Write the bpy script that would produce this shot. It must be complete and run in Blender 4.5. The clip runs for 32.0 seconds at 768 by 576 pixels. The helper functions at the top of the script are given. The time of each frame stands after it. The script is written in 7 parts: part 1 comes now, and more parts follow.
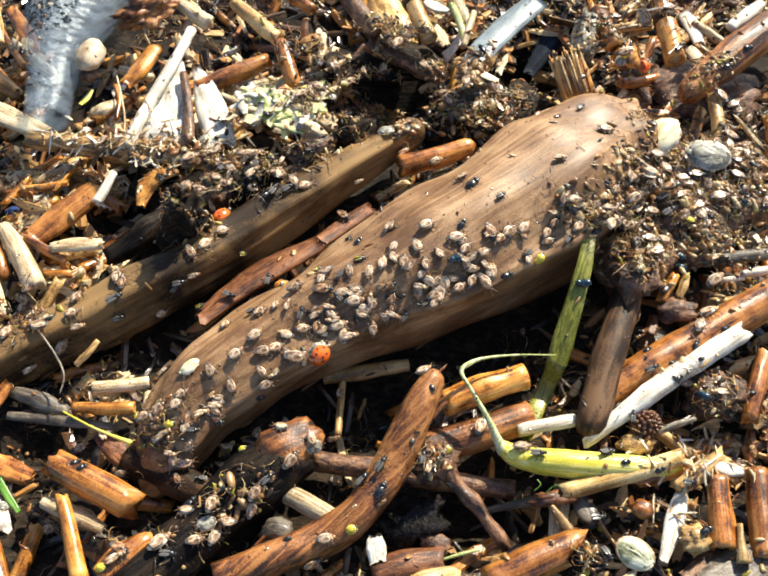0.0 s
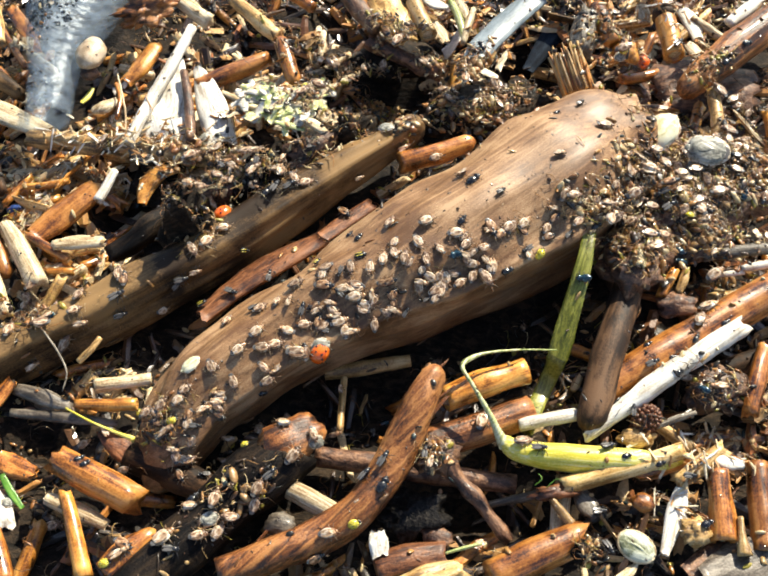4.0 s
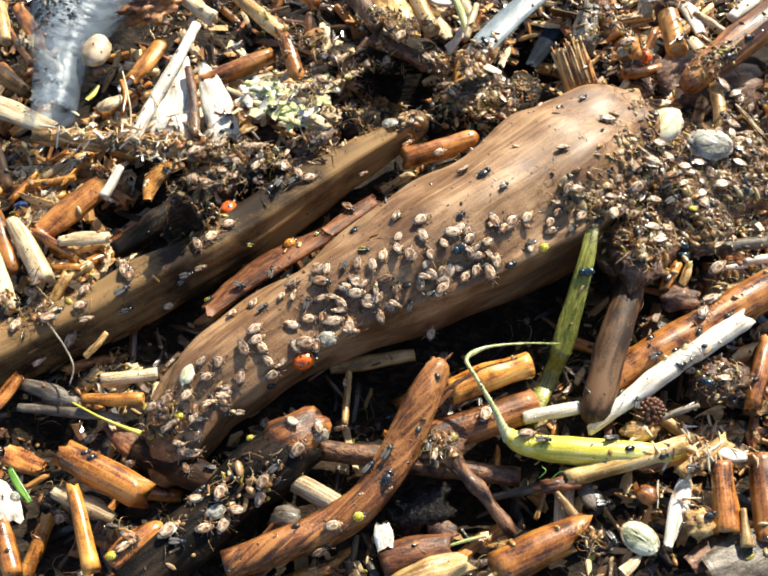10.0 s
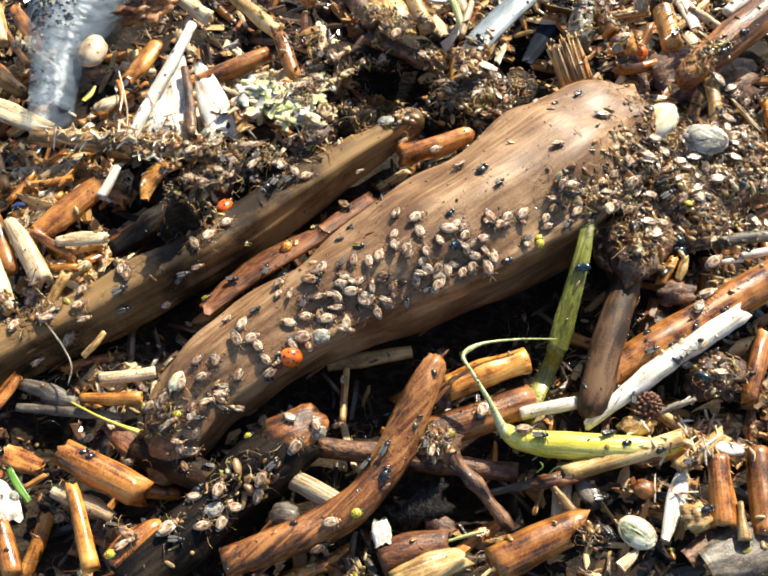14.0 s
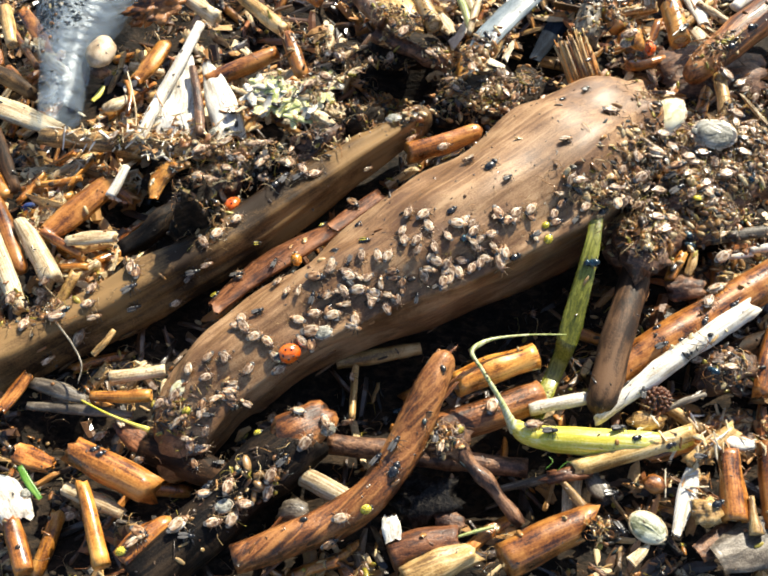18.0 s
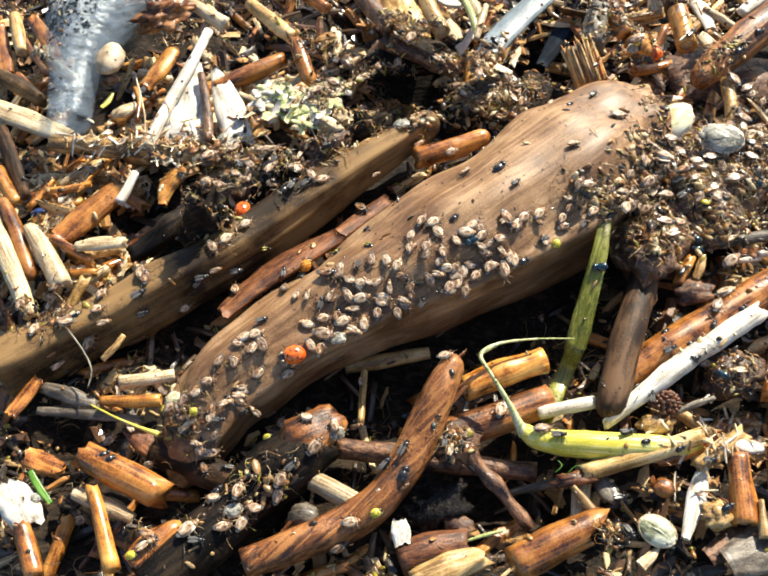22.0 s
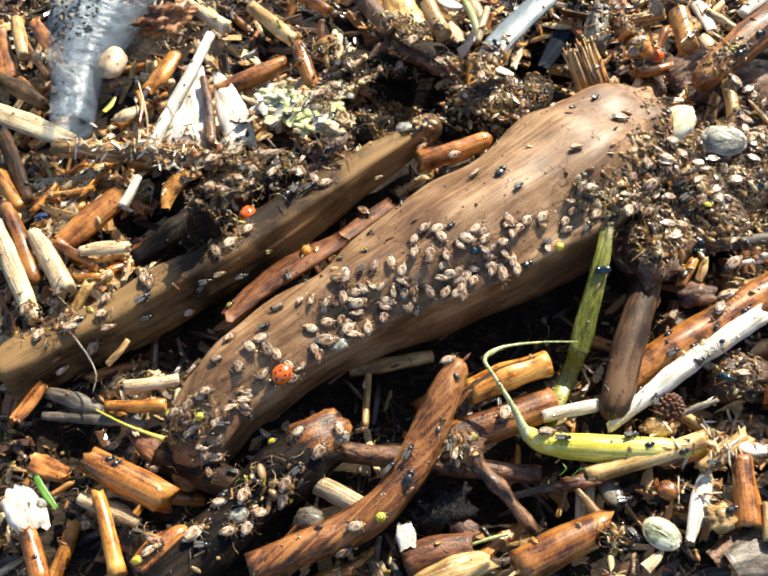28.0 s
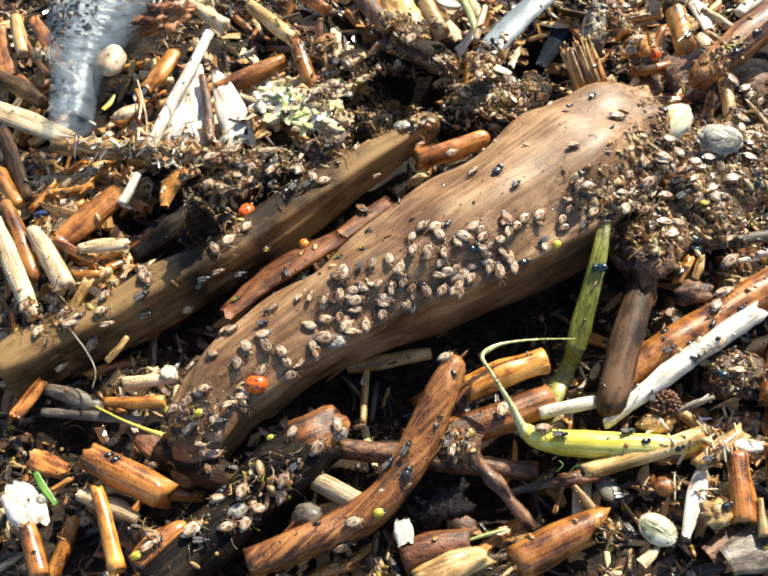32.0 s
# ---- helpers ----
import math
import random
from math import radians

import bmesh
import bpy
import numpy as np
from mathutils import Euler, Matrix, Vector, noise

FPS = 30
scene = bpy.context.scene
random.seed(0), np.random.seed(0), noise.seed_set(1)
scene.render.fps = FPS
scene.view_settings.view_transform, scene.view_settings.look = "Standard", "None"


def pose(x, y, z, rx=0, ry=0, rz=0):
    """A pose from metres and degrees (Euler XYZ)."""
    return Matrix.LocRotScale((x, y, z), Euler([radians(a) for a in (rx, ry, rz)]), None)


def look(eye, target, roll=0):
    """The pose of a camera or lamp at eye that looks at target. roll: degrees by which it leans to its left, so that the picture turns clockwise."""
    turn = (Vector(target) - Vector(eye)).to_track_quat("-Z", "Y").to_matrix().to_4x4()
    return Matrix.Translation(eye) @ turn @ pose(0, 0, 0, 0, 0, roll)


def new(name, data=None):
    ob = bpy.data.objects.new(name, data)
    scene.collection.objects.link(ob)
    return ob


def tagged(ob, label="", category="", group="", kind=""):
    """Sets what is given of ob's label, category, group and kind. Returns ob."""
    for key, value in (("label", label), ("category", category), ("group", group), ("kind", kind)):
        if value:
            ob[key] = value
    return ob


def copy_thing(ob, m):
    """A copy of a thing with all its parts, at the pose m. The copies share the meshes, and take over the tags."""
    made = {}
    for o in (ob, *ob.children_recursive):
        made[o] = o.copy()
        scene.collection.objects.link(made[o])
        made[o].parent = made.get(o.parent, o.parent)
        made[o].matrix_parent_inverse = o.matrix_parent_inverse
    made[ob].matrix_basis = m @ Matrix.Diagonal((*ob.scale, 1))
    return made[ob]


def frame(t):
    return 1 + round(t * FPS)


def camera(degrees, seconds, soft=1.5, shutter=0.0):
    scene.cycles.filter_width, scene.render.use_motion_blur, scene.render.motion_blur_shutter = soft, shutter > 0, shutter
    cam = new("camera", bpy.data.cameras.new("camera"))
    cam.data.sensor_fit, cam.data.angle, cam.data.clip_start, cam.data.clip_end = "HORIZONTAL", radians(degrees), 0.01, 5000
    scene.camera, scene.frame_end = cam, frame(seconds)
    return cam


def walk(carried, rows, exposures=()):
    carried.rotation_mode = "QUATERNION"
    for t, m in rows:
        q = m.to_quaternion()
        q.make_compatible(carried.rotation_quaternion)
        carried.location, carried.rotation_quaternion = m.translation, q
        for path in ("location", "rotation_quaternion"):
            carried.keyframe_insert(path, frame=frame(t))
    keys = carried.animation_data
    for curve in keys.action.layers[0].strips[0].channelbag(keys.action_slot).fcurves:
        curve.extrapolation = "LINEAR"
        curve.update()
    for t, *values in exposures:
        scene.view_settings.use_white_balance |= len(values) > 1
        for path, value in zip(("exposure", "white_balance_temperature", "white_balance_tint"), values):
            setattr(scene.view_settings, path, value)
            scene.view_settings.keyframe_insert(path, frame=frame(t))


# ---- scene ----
# A raft of driftwood, reed and litter with insects on it, in bright sun.
from mathutils.bvhtree import BVHTree

MM = 0.001
cam = camera(40, 32.0, soft=2.0)
PATH = [
    (0.0, -2e-05, -0.20134, 0.29844, 34.005, -0.003, -0.0),
    (1.0, -0.0003, -0.20163, 0.29831, 34.032, -0.049, -0.004),
    (2.0, -0.00013, -0.20267, 0.29824, 34.057, 0.096, -0.129),
    (3.0, 0.00022, -0.20266, 0.29866, 33.966, 0.215, -0.191),
    (3.5, 0.00012, -0.20259, 0.29884, 33.937, 0.202, -0.195),
    (5.5, -0.00069, -0.20431, 0.29909, 34.017, 0.151, -0.242),
    (6.5, -0.0007, -0.20408, 0.30027, 33.855, 0.193, -0.276),
    (7.5, -0.00041, -0.20425, 0.3003, 33.854, 0.249, -0.269),
    (8.5, -0.00011, -0.20438, 0.30038, 33.843, 0.305, -0.248),
    (9.5, 0.00021, -0.20465, 0.3, 33.824, 0.49, -0.211),
    (10.5, -0.00012, -0.20488, 0.30004, 33.807, 0.51, -0.243),
    (11.5, 0.00032, -0.20494, 0.30015, 33.789, 0.586, -0.254),
    (12.5, 0.00142, -0.20514, 0.30055, 33.743, 0.759, -0.301),
    (13.5, 0.00222, -0.2058, 0.30044, 33.76, 0.924, -0.509),
    (14.5, 0.00226, -0.20565, 0.30038, 33.736, 0.931, -0.55),
    (16.5, 0.00174, -0.20705, 0.30072, 33.795, 1.335, -0.501),
    (17.5, 0.00323, -0.2077, 0.29944, 33.93, 1.668, -0.509),
    (18.5, 0.00279, -0.20772, 0.29914, 33.971, 1.597, -0.505),
    (19.5, 0.0029, -0.20812, 0.29877, 34.066, 1.606, -0.479),
    (20.25, 0.00109, -0.2079, 0.2985, 34.137, 1.328, -0.45),
    (21.0, 0.00144, -0.20872, 0.29914, 34.316, 1.729, -0.442),
    (22.0, 0.00211, -0.20906, 0.29929, 34.383, 1.969, -0.44),
    (23.0, 0.00234, -0.20886, 0.29935, 34.355, 2.018, -0.444),
    (24.0, 0.002, -0.20854, 0.29964, 34.294, 2.076, -0.513),
    (25.0, 0.00107, -0.20835, 0.29898, 34.299, 2.294, -0.789),
    (25.5, 0.0013, -0.20857, 0.29854, 34.353, 2.369, -0.799),
    (27.5, -0.00011, -0.20658, 0.30096, 34.046, 1.983, -0.74),
    (28.5, 0.00121, -0.20904, 0.30136, 34.466, 2.104, -0.635),
    (29.5, 0.00141, -0.20955, 0.301, 34.595, 2.145, -0.639),
    (30.5, 0.0015, -0.20948, 0.30102, 34.587, 2.157, -0.625),
    (31.25, 0.00175, -0.20908, 0.30147, 34.451, 2.184, -0.627),
    (32.0, 0.00043, -0.20896, 0.30244, 34.14, 1.894, -0.696),
]
walk(cam, [(t, pose(x, y, z, rx, ry, rz)) for t, x, y, z, rx, ry, rz in PATH],
     exposures=[(0.0, 1.04), (32.0, 1.04)])

# ---- light: one high sun from beyond the branch, clear sky ----
SUN_AZ, SUN_EL = 33.0, 41.0      # degrees from +y towards +x, and above the horizon
world = bpy.data.worlds.new("world")
scene.world = world
world.use_nodes = True
wn = world.node_tree.nodes
sky = wn.new("ShaderNodeTexSky")
sky.sky_type, sky.sun_disc = "NISHITA", False
sky.sun_elevation, sky.sun_rotation = radians(SUN_EL), radians(SUN_AZ)
wn["Background"].inputs["Strength"].default_value = 0.088
world.node_tree.links.new(sky.outputs[0], wn["Background"].inputs["Color"])
sun = new("sun", bpy.data.lights.new("sun", "SUN"))
sun.data.energy, sun.data.angle, sun.data.color = 4.75, radians(0.5), (1.0, 0.915, 0.73)
to_sun = Vector((math.sin(radians(SUN_AZ)) * math.cos(radians(SUN_EL)),
                 math.cos(radians(SUN_AZ)) * math.cos(radians(SUN_EL)), math.sin(radians(SUN_EL))))
sun.matrix_world = look(to_sun * 3, (0, 0, 0))


# ---- materials ----
def shader(name, rough=0.5, metal=0.0, coat=0.0, spec=0.5):
    m = bpy.data.materials.new(name)
    m.use_nodes = True
    b = m.node_tree.nodes["Principled BSDF"]
    b.inputs["Roughness"].default_value, b.inputs["Metallic"].default_value = rough, metal
    b.inputs["Coat Weight"].default_value, b.inputs["Coat Roughness"].default_value = coat, 0.15
    b.inputs["Specular IOR Level"].default_value = spec
    return m, m.node_tree.nodes, m.node_tree.links, b


def grain(name, dark, mid, light, along=90, across=1300, stain=140, rough=0.45, coat=0.0, bump=0.35, vary=0.5,
          island=False, spec=0.5, sub=0.0, blotch=0.6, metal=0.0, speck=1800, fibre=1.0, speckle=0.45, crack=0.0, coat_rough=0.15):
    """Fibrous surface: stretched fibre noise, stains at a larger size, a shift from piece to piece."""
    m, n, l, b = shader(name, rough, metal, coat, spec)
    b.inputs["Coat Roughness"].default_value = coat_rough
    tc = n.new("ShaderNodeTexCoord")
    mp = n.new("ShaderNodeMapping")
    mp.inputs["Scale"].default_value = (along, across, across)
    l.new(tc.outputs["Object"], mp.inputs["Vector"])
    fib = n.new("ShaderNodeTexNoise")
    fib.inputs["Scale"].default_value, fib.inputs["Detail"].default_value = 1.0, 5
    fib.inputs["Distortion"].default_value = 0.6
    l.new(mp.outputs[0], fib.inputs["Vector"])
    big = n.new("ShaderNodeTexNoise")
    big.inputs["Scale"].default_value, big.inputs["Detail"].default_value = stain, 4
    l.new(tc.outputs["Object"], big.inputs["Vector"])
    add = n.new("ShaderNodeMath")
    add.operation = "MULTIPLY_ADD"
    l.new(big.outputs[0], add.inputs[0])
    add.inputs[1].default_value = blotch
    soft = n.new("ShaderNodeMapRange")
    soft.clamp = False
    soft.inputs["To Min"].default_value, soft.inputs["To Max"].default_value = 0.5 - fibre * 0.5, 0.5 + fibre * 0.5
    l.new(fib.outputs[0], soft.inputs["Value"])
    l.new(soft.outputs[0], add.inputs[2])
    sub2 = n.new("ShaderNodeMath")
    sub2.operation = "SUBTRACT"
    l.new(add.outputs[0], sub2.inputs[0])
    sub2.inputs[1].default_value = blotch * 0.5
    fine = n.new("ShaderNodeTexNoise")
    fine.inputs["Scale"].default_value, fine.inputs["Detail"].default_value = speck, 3
    l.new(tc.outputs["Object"], fine.inputs["Vector"])
    sum3 = n.new("ShaderNodeMath")
    sum3.operation = "MULTIPLY_ADD"
    l.new(fine.outputs[0], sum3.inputs[0])
    sum3.inputs[1].default_value = speckle
    l.new(sub2.outputs[0], sum3.inputs[2])
    sub2 = n.new("ShaderNodeMath")
    sub2.operation = "SUBTRACT"
    l.new(sum3.outputs[0], sub2.inputs[0])
    sub2.inputs[1].default_value = speckle * 0.5
    ramp = n.new("ShaderNodeValToRGB")
    e = ramp.color_ramp.elements
    e[0].position, e[0].color = 0.33, (*dark, 1)
    e[1].position, e[1].color = 0.68, (*light, 1)
    k = e.new(0.5)
    k.color = (*mid, 1)
    l.new(sub2.outputs[0], ramp.inputs[0])
    hsv = n.new("ShaderNodeHueSaturation")
    who = n.new("ShaderNodeNewGeometry" if island else "ShaderNodeObjectInfo")
    rng = n.new("ShaderNodeMapRange")
    rng.inputs["To Min"].default_value, rng.inputs["To Max"].default_value = 1 - vary, 1 + vary
    l.new(who.outputs["Random Per Island" if island else "Random"], rng.inputs["Value"])
    l.new(rng.outputs[0], hsv.inputs["Value"])
    l.new(ramp.outputs[0], hsv.inputs["Color"])
    l.new(hsv.outputs[0], b.inputs["Base Color"])
    if crack:
        mp2, lines, cut, mul = n.new("ShaderNodeMapping"), n.new("ShaderNodeTexNoise"), n.new("ShaderNodeMapRange"), n.new("ShaderNodeMix")
        mp2.inputs["Scale"].default_value = (14, 420, 420)
        lines.inputs["Scale"].default_value, lines.inputs["Detail"].default_value, lines.inputs["Distortion"].default_value = 1.0, 3, 0.4
        cut.inputs["From Min"].default_value, cut.inputs["From Max"].default_value = 0.60, 0.68
        cut.inputs["To Max"].default_value = crack
        mul.data_type = "RGBA"
        mul.inputs["B"].default_value = (*[c * 0.35 for c in dark], 1)
        l.new(tc.outputs["Object"], mp2.inputs["Vector"])
        l.new(mp2.outputs[0], lines.inputs["Vector"])
        l.new(lines.outputs[0], cut.inputs["Value"])
        l.new(cut.outputs[0], mul.inputs["Factor"])
        l.new(hsv.outputs[0], mul.inputs["A"])
        l.new(mul.outputs["Result"], b.inputs["Base Color"])
    bp = n.new("ShaderNodeBump")
    bp.inputs["Strength"].default_value, bp.inputs["Distance"].default_value = bump, 0.0006
    l.new(sub2.outputs[0], bp.inputs["Height"])
    l.new(bp.outputs[0], b.inputs["Normal"])
    rr = n.new("ShaderNodeMapRange")
    rr.inputs["To Min"].default_value, rr.inputs["To Max"].default_value = max(rough - 0.15, 0.05), min(rough + 0.2, 1)
    l.new(big.outputs[0], rr.inputs["Value"])
    l.new(rr.outputs[0], b.inputs["Roughness"])
    if sub:
        b.inputs["Subsurface Weight"].default_value = sub
        b.inputs["Subsurface Radius"].default_value = (0.002, 0.0015, 0.0008)
    return m


def many(name, stops, rough=0.5, coat=0.0, island=True):
    """Small mixed pieces: each one takes one of the colours by chance."""
    m, n, l, b = shader(name, rough, 0, coat)
    who = n.new("ShaderNodeNewGeometry" if island else "ShaderNodeObjectInfo")
    ramp = n.new("ShaderNodeValToRGB")
    ramp.color_ramp.interpolation = "CONSTANT"
    e = ramp.color_ramp.elements
    e[0].position, e[0].color = 0.0, (*stops[0], 1)
    e[1].position, e[1].color = 1.0 / len(stops), (*stops[1], 1)
    for i, c in enumerate(stops[2:], 2):
        e.new(i / len(stops)).color = (*c, 1)
    l.new(who.outputs["Random Per Island" if island else "Random"], ramp.inputs[0])
    tc = n.new("ShaderNodeTexCoord")
    tex = n.new("ShaderNodeTexNoise")
    tex.inputs["Scale"].default_value, tex.inputs["Detail"].default_value = 900, 4
    l.new(tc.outputs["Object"], tex.inputs["Vector"])
    rng = n.new("ShaderNodeMapRange")
    rng.inputs["To Min"].default_value, rng.inputs["To Max"].default_value = 0.45, 1.5
    l.new(tex.outputs[0], rng.inputs["Value"])
    hsv = n.new("ShaderNodeHueSaturation")
    l.new(rng.outputs[0], hsv.inputs["Value"])
    l.new(ramp.outputs[0], hsv.inputs["Color"])
    l.new(hsv.outputs[0], b.inputs["Base Color"])
    bp = n.new("ShaderNodeBump")
    bp.inputs["Strength"].default_value, bp.inputs["Distance"].default_value = 0.5, 0.0004
    l.new(tex.outputs[0], bp.inputs["Height"])
    l.new(bp.outputs[0], b.inputs["Normal"])
    return m


LOG = grain("weathered_wood", (0.115, 0.052, 0.019), (0.245, 0.130, 0.056), (0.41, 0.255, 0.132), 42, 620, 48, 0.5, 0.1, 0.3, 0.05, blotch=0.95, speck=2600, speckle=0.5, crack=0.28, fibre=0.65, coat_rough=0.42)
# BARK: wet wood whose large dark blotches also stand in for cast shadows
BARK = grain("dark_wet_bark", (0.026, 0.014, 0.006), (0.140, 0.079, 0.031), (0.26, 0.155, 0.063), 40, 620, 38, 0.6, 0.0, 0.35, 0.12, spec=0.25, blotch=1.9, speckle=0.35, crack=0.25, fibre=0.45)
# BLACKWOOD: wet rot, taken down further so the shadow is in the colour
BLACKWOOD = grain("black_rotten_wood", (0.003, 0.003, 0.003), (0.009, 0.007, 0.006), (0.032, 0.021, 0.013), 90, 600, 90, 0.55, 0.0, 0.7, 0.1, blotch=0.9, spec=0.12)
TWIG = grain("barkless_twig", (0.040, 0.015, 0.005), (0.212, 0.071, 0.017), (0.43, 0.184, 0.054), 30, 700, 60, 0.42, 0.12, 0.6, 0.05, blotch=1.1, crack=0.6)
OCHRE = grain("ochre_rotten_wood", (0.06, 0.030, 0.010), (0.30, 0.165, 0.052), (0.56, 0.36, 0.15), 70, 700, 120, 0.5, 0.15, 0.6, 0.1, blotch=1.3)
WETBLACK = grain("shiny_wet_mud", (0.003, 0.003, 0.003), (0.009, 0.008, 0.008), (0.028, 0.024, 0.020), 900, 900, 500, 0.65, 0.15, 1.0, 0.1, spec=0.08, coat_rough=0.06)
RUST = grain("rusty_reed", (0.10, 0.028, 0.005), (0.40, 0.145, 0.024), (0.58, 0.26, 0.060), 40, 1000, 110, 0.35, 0.3, 0.35, 0.1, fibre=0.65, blotch=1.0)
SHOOT = grain("pale_green_shoot", (0.16, 0.22, 0.04), (0.42, 0.45, 0.18), (0.66, 0.66, 0.42), 40, 1200, 80, 0.4, 0.2, 0.2, 0.1)
DULLRED = grain("dull_red_bark", (0.05, 0.016, 0.007), (0.16, 0.055, 0.018), (0.30, 0.12, 0.045), 160, 700, 110, 0.5, 0.1, 0.6, 0.2)
BLUEBIT = grain("blue_plastic_bit", (0.006, 0.02, 0.08), (0.012, 0.04, 0.17), (0.03, 0.08, 0.24), 300, 300, 150, 0.4, 0.2, 0.2, 0.1)
RED = grain("red_brown_reed", (0.05, 0.015, 0.004), (0.31, 0.105, 0.019), (0.53, 0.23, 0.052), 40, 1100, 150, 0.3, 0.45, 0.3, 0.3, fibre=0.65, blotch=1.0)
ORANGE = grain("orange_reed", (0.14, 0.042, 0.005), (0.47, 0.185, 0.028), (0.68, 0.34, 0.075), 40, 1200, 150, 0.3, 0.4, 0.3, 0.2, fibre=0.65, blotch=0.9)
TAN = grain("tan_reed", (0.17, 0.09, 0.028), (0.48, 0.29, 0.10), (0.70, 0.50, 0.24), 40, 1200, 150, 0.4, 0.2, 0.3, 0.25, fibre=0.7, blotch=0.65)
GOLDEN = grain("golden_bark", (0.26, 0.13, 0.03), (0.62, 0.38, 0.12), (0.78, 0.58, 0.28), 60, 700, 120, 0.4, 0.2, 0.4, 0.1, blotch=0.8)
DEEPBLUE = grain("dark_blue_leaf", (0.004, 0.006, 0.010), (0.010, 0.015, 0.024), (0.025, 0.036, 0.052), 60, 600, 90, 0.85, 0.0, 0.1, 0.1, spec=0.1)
PALE = grain("bleached_straw", (0.25, 0.16, 0.075), (0.52, 0.40, 0.235), (0.70, 0.60, 0.42), 60, 1600, 110, 0.5, 0.05, 0.3, 0.15)
WHITE = grain("white_straw", (0.38, 0.32, 0.24), (0.63, 0.59, 0.51), (0.74, 0.72, 0.66), 50, 1200, 110, 0.5, 0.05, 0.35, 0.08)
GREY = grain("grey_wood", (0.05, 0.040, 0.028), (0.13, 0.108, 0.080), (0.27, 0.235, 0.18), 70, 1300, 120, 0.55, 0.05, 0.4, 0.25)
MUDDY = grain("muddy_brown_wood", (0.012, 0.007, 0.004), (0.040, 0.020, 0.009), (0.095, 0.046, 0.020), 110, 600, 70, 0.65, 0.02, 0.4, 0.1, blotch=1.3, spec=0.2)
MUDREED = grain("muddy_brown_reed", (0.017, 0.009, 0.005), (0.058, 0.029, 0.013), (0.125, 0.066, 0.032), 60, 400, 60, 0.62, 0.0, 0.35, 0.1, blotch=1.3, spec=0.3)
BLADE = grain("green_blade", (0.07, 0.078, 0.007), (0.165, 0.168, 0.017), (0.27, 0.265, 0.050), 40, 1500, 60, 0.35, 0.2, 0.2, 0.1, sub=0.15, blotch=0.9)
STALK = grain("yellow_green_stalk", (0.58, 0.51, 0.04), (0.78, 0.68, 0.10), (0.85, 0.79, 0.36), 40, 1200, 80, 0.35, 0.2, 0.2, 0.1, sub=0.1)
GREEN = grain("fresh_green", (0.05, 0.16, 0.01), (0.12, 0.30, 0.03), (0.25, 0.42, 0.08), 60, 1200, 120, 0.4, 0.1, 0.2, 0.2)
MOSS = grain("pale_moss", (0.46, 0.47, 0.12), (0.70, 0.68, 0.34), (0.82, 0.80, 0.58), 90, 900, 200, 0.6, 0, 0.3, 0.3)
MAROON = grain("maroon_rot", (0.022, 0.010, 0.006), (0.085, 0.038, 0.020), (0.22, 0.115, 0.06), 250, 500, 150, 0.5, 0.1, 0.9, 0.3)
STRIP = grain("pale_blue_plastic", (0.10, 0.13, 0.145), (0.21, 0.25, 0.27), (0.30, 0.35, 0.37), 60, 300, 90, 0.4, 0.2, 0.15, 0.05)
CREAM = grain("cream_shell", (0.50, 0.46, 0.24), (0.72, 0.68, 0.44), (0.80, 0.77, 0.58), 300, 500, 250, 0.35, 0.3, 0.06, 0.08)
PODSKIN = grain("pale_pod_skin", (0.20, 0.21, 0.11), (0.42, 0.43, 0.29), (0.64, 0.65, 0.50), 300, 900, 330, 0.4, 0.15, 0.5, 0.1, blotch=1.3)
PEBBLE = grain("tan_pebble", (0.38, 0.27, 0.16), (0.56, 0.42, 0.27), (0.68, 0.54, 0.38), 300, 300, 160, 0.4, 0.2, 0.2, 0.2)
LEAFGREY = grain("grey_dry_leaf", (0.032, 0.025, 0.018), (0.095, 0.075, 0.055), (0.20, 0.17, 0.13), 150, 600, 120, 0.45, 0.15, 0.4, 0.2)
HUMUS = grain("wet_humus", (0.005, 0.004, 0.003), (0.015, 0.011, 0.008), (0.045, 0.030, 0.018), 260, 500, 90, 0.75, 0.0, 1.0, 0.0, spec=0.15)
MIXCHIP = many("mixed_wood_chips", [(0.44, 0.20, 0.05), (0.14, 0.055, 0.02), (0.05, 0.03, 0.02), (0.46, 0.28, 0.11), (0.28, 0.10, 0.028), (0.03, 0.022, 0.016), (0.60, 0.45, 0.25), (0.34, 0.18, 0.06), (0.09, 0.045, 0.02)], 0.45, 0.18)
PALECHIP = many("pale_wood_chips", [(0.72, 0.62, 0.44), (0.55, 0.40, 0.22), (0.80, 0.75, 0.66), (0.50, 0.26, 0.08), (0.66, 0.52, 0.30), (0.36, 0.17, 0.05)], 0.5, 0.06)
BODIES = many("bug_bodies", [(0.252, 0.135, 0.046), (0.148, 0.064, 0.018), (0.385, 0.256, 0.112), (0.044, 0.022, 0.009), (0.311, 0.178, 0.066), (0.459, 0.356, 0.194), (0.208, 0.085, 0.026), (0.023, 0.018, 0.013), (0.341, 0.156, 0.035)], 0.35, 0.4)
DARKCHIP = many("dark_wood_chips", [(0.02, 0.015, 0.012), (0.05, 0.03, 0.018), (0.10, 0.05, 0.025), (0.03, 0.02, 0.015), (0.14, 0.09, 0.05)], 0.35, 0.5)
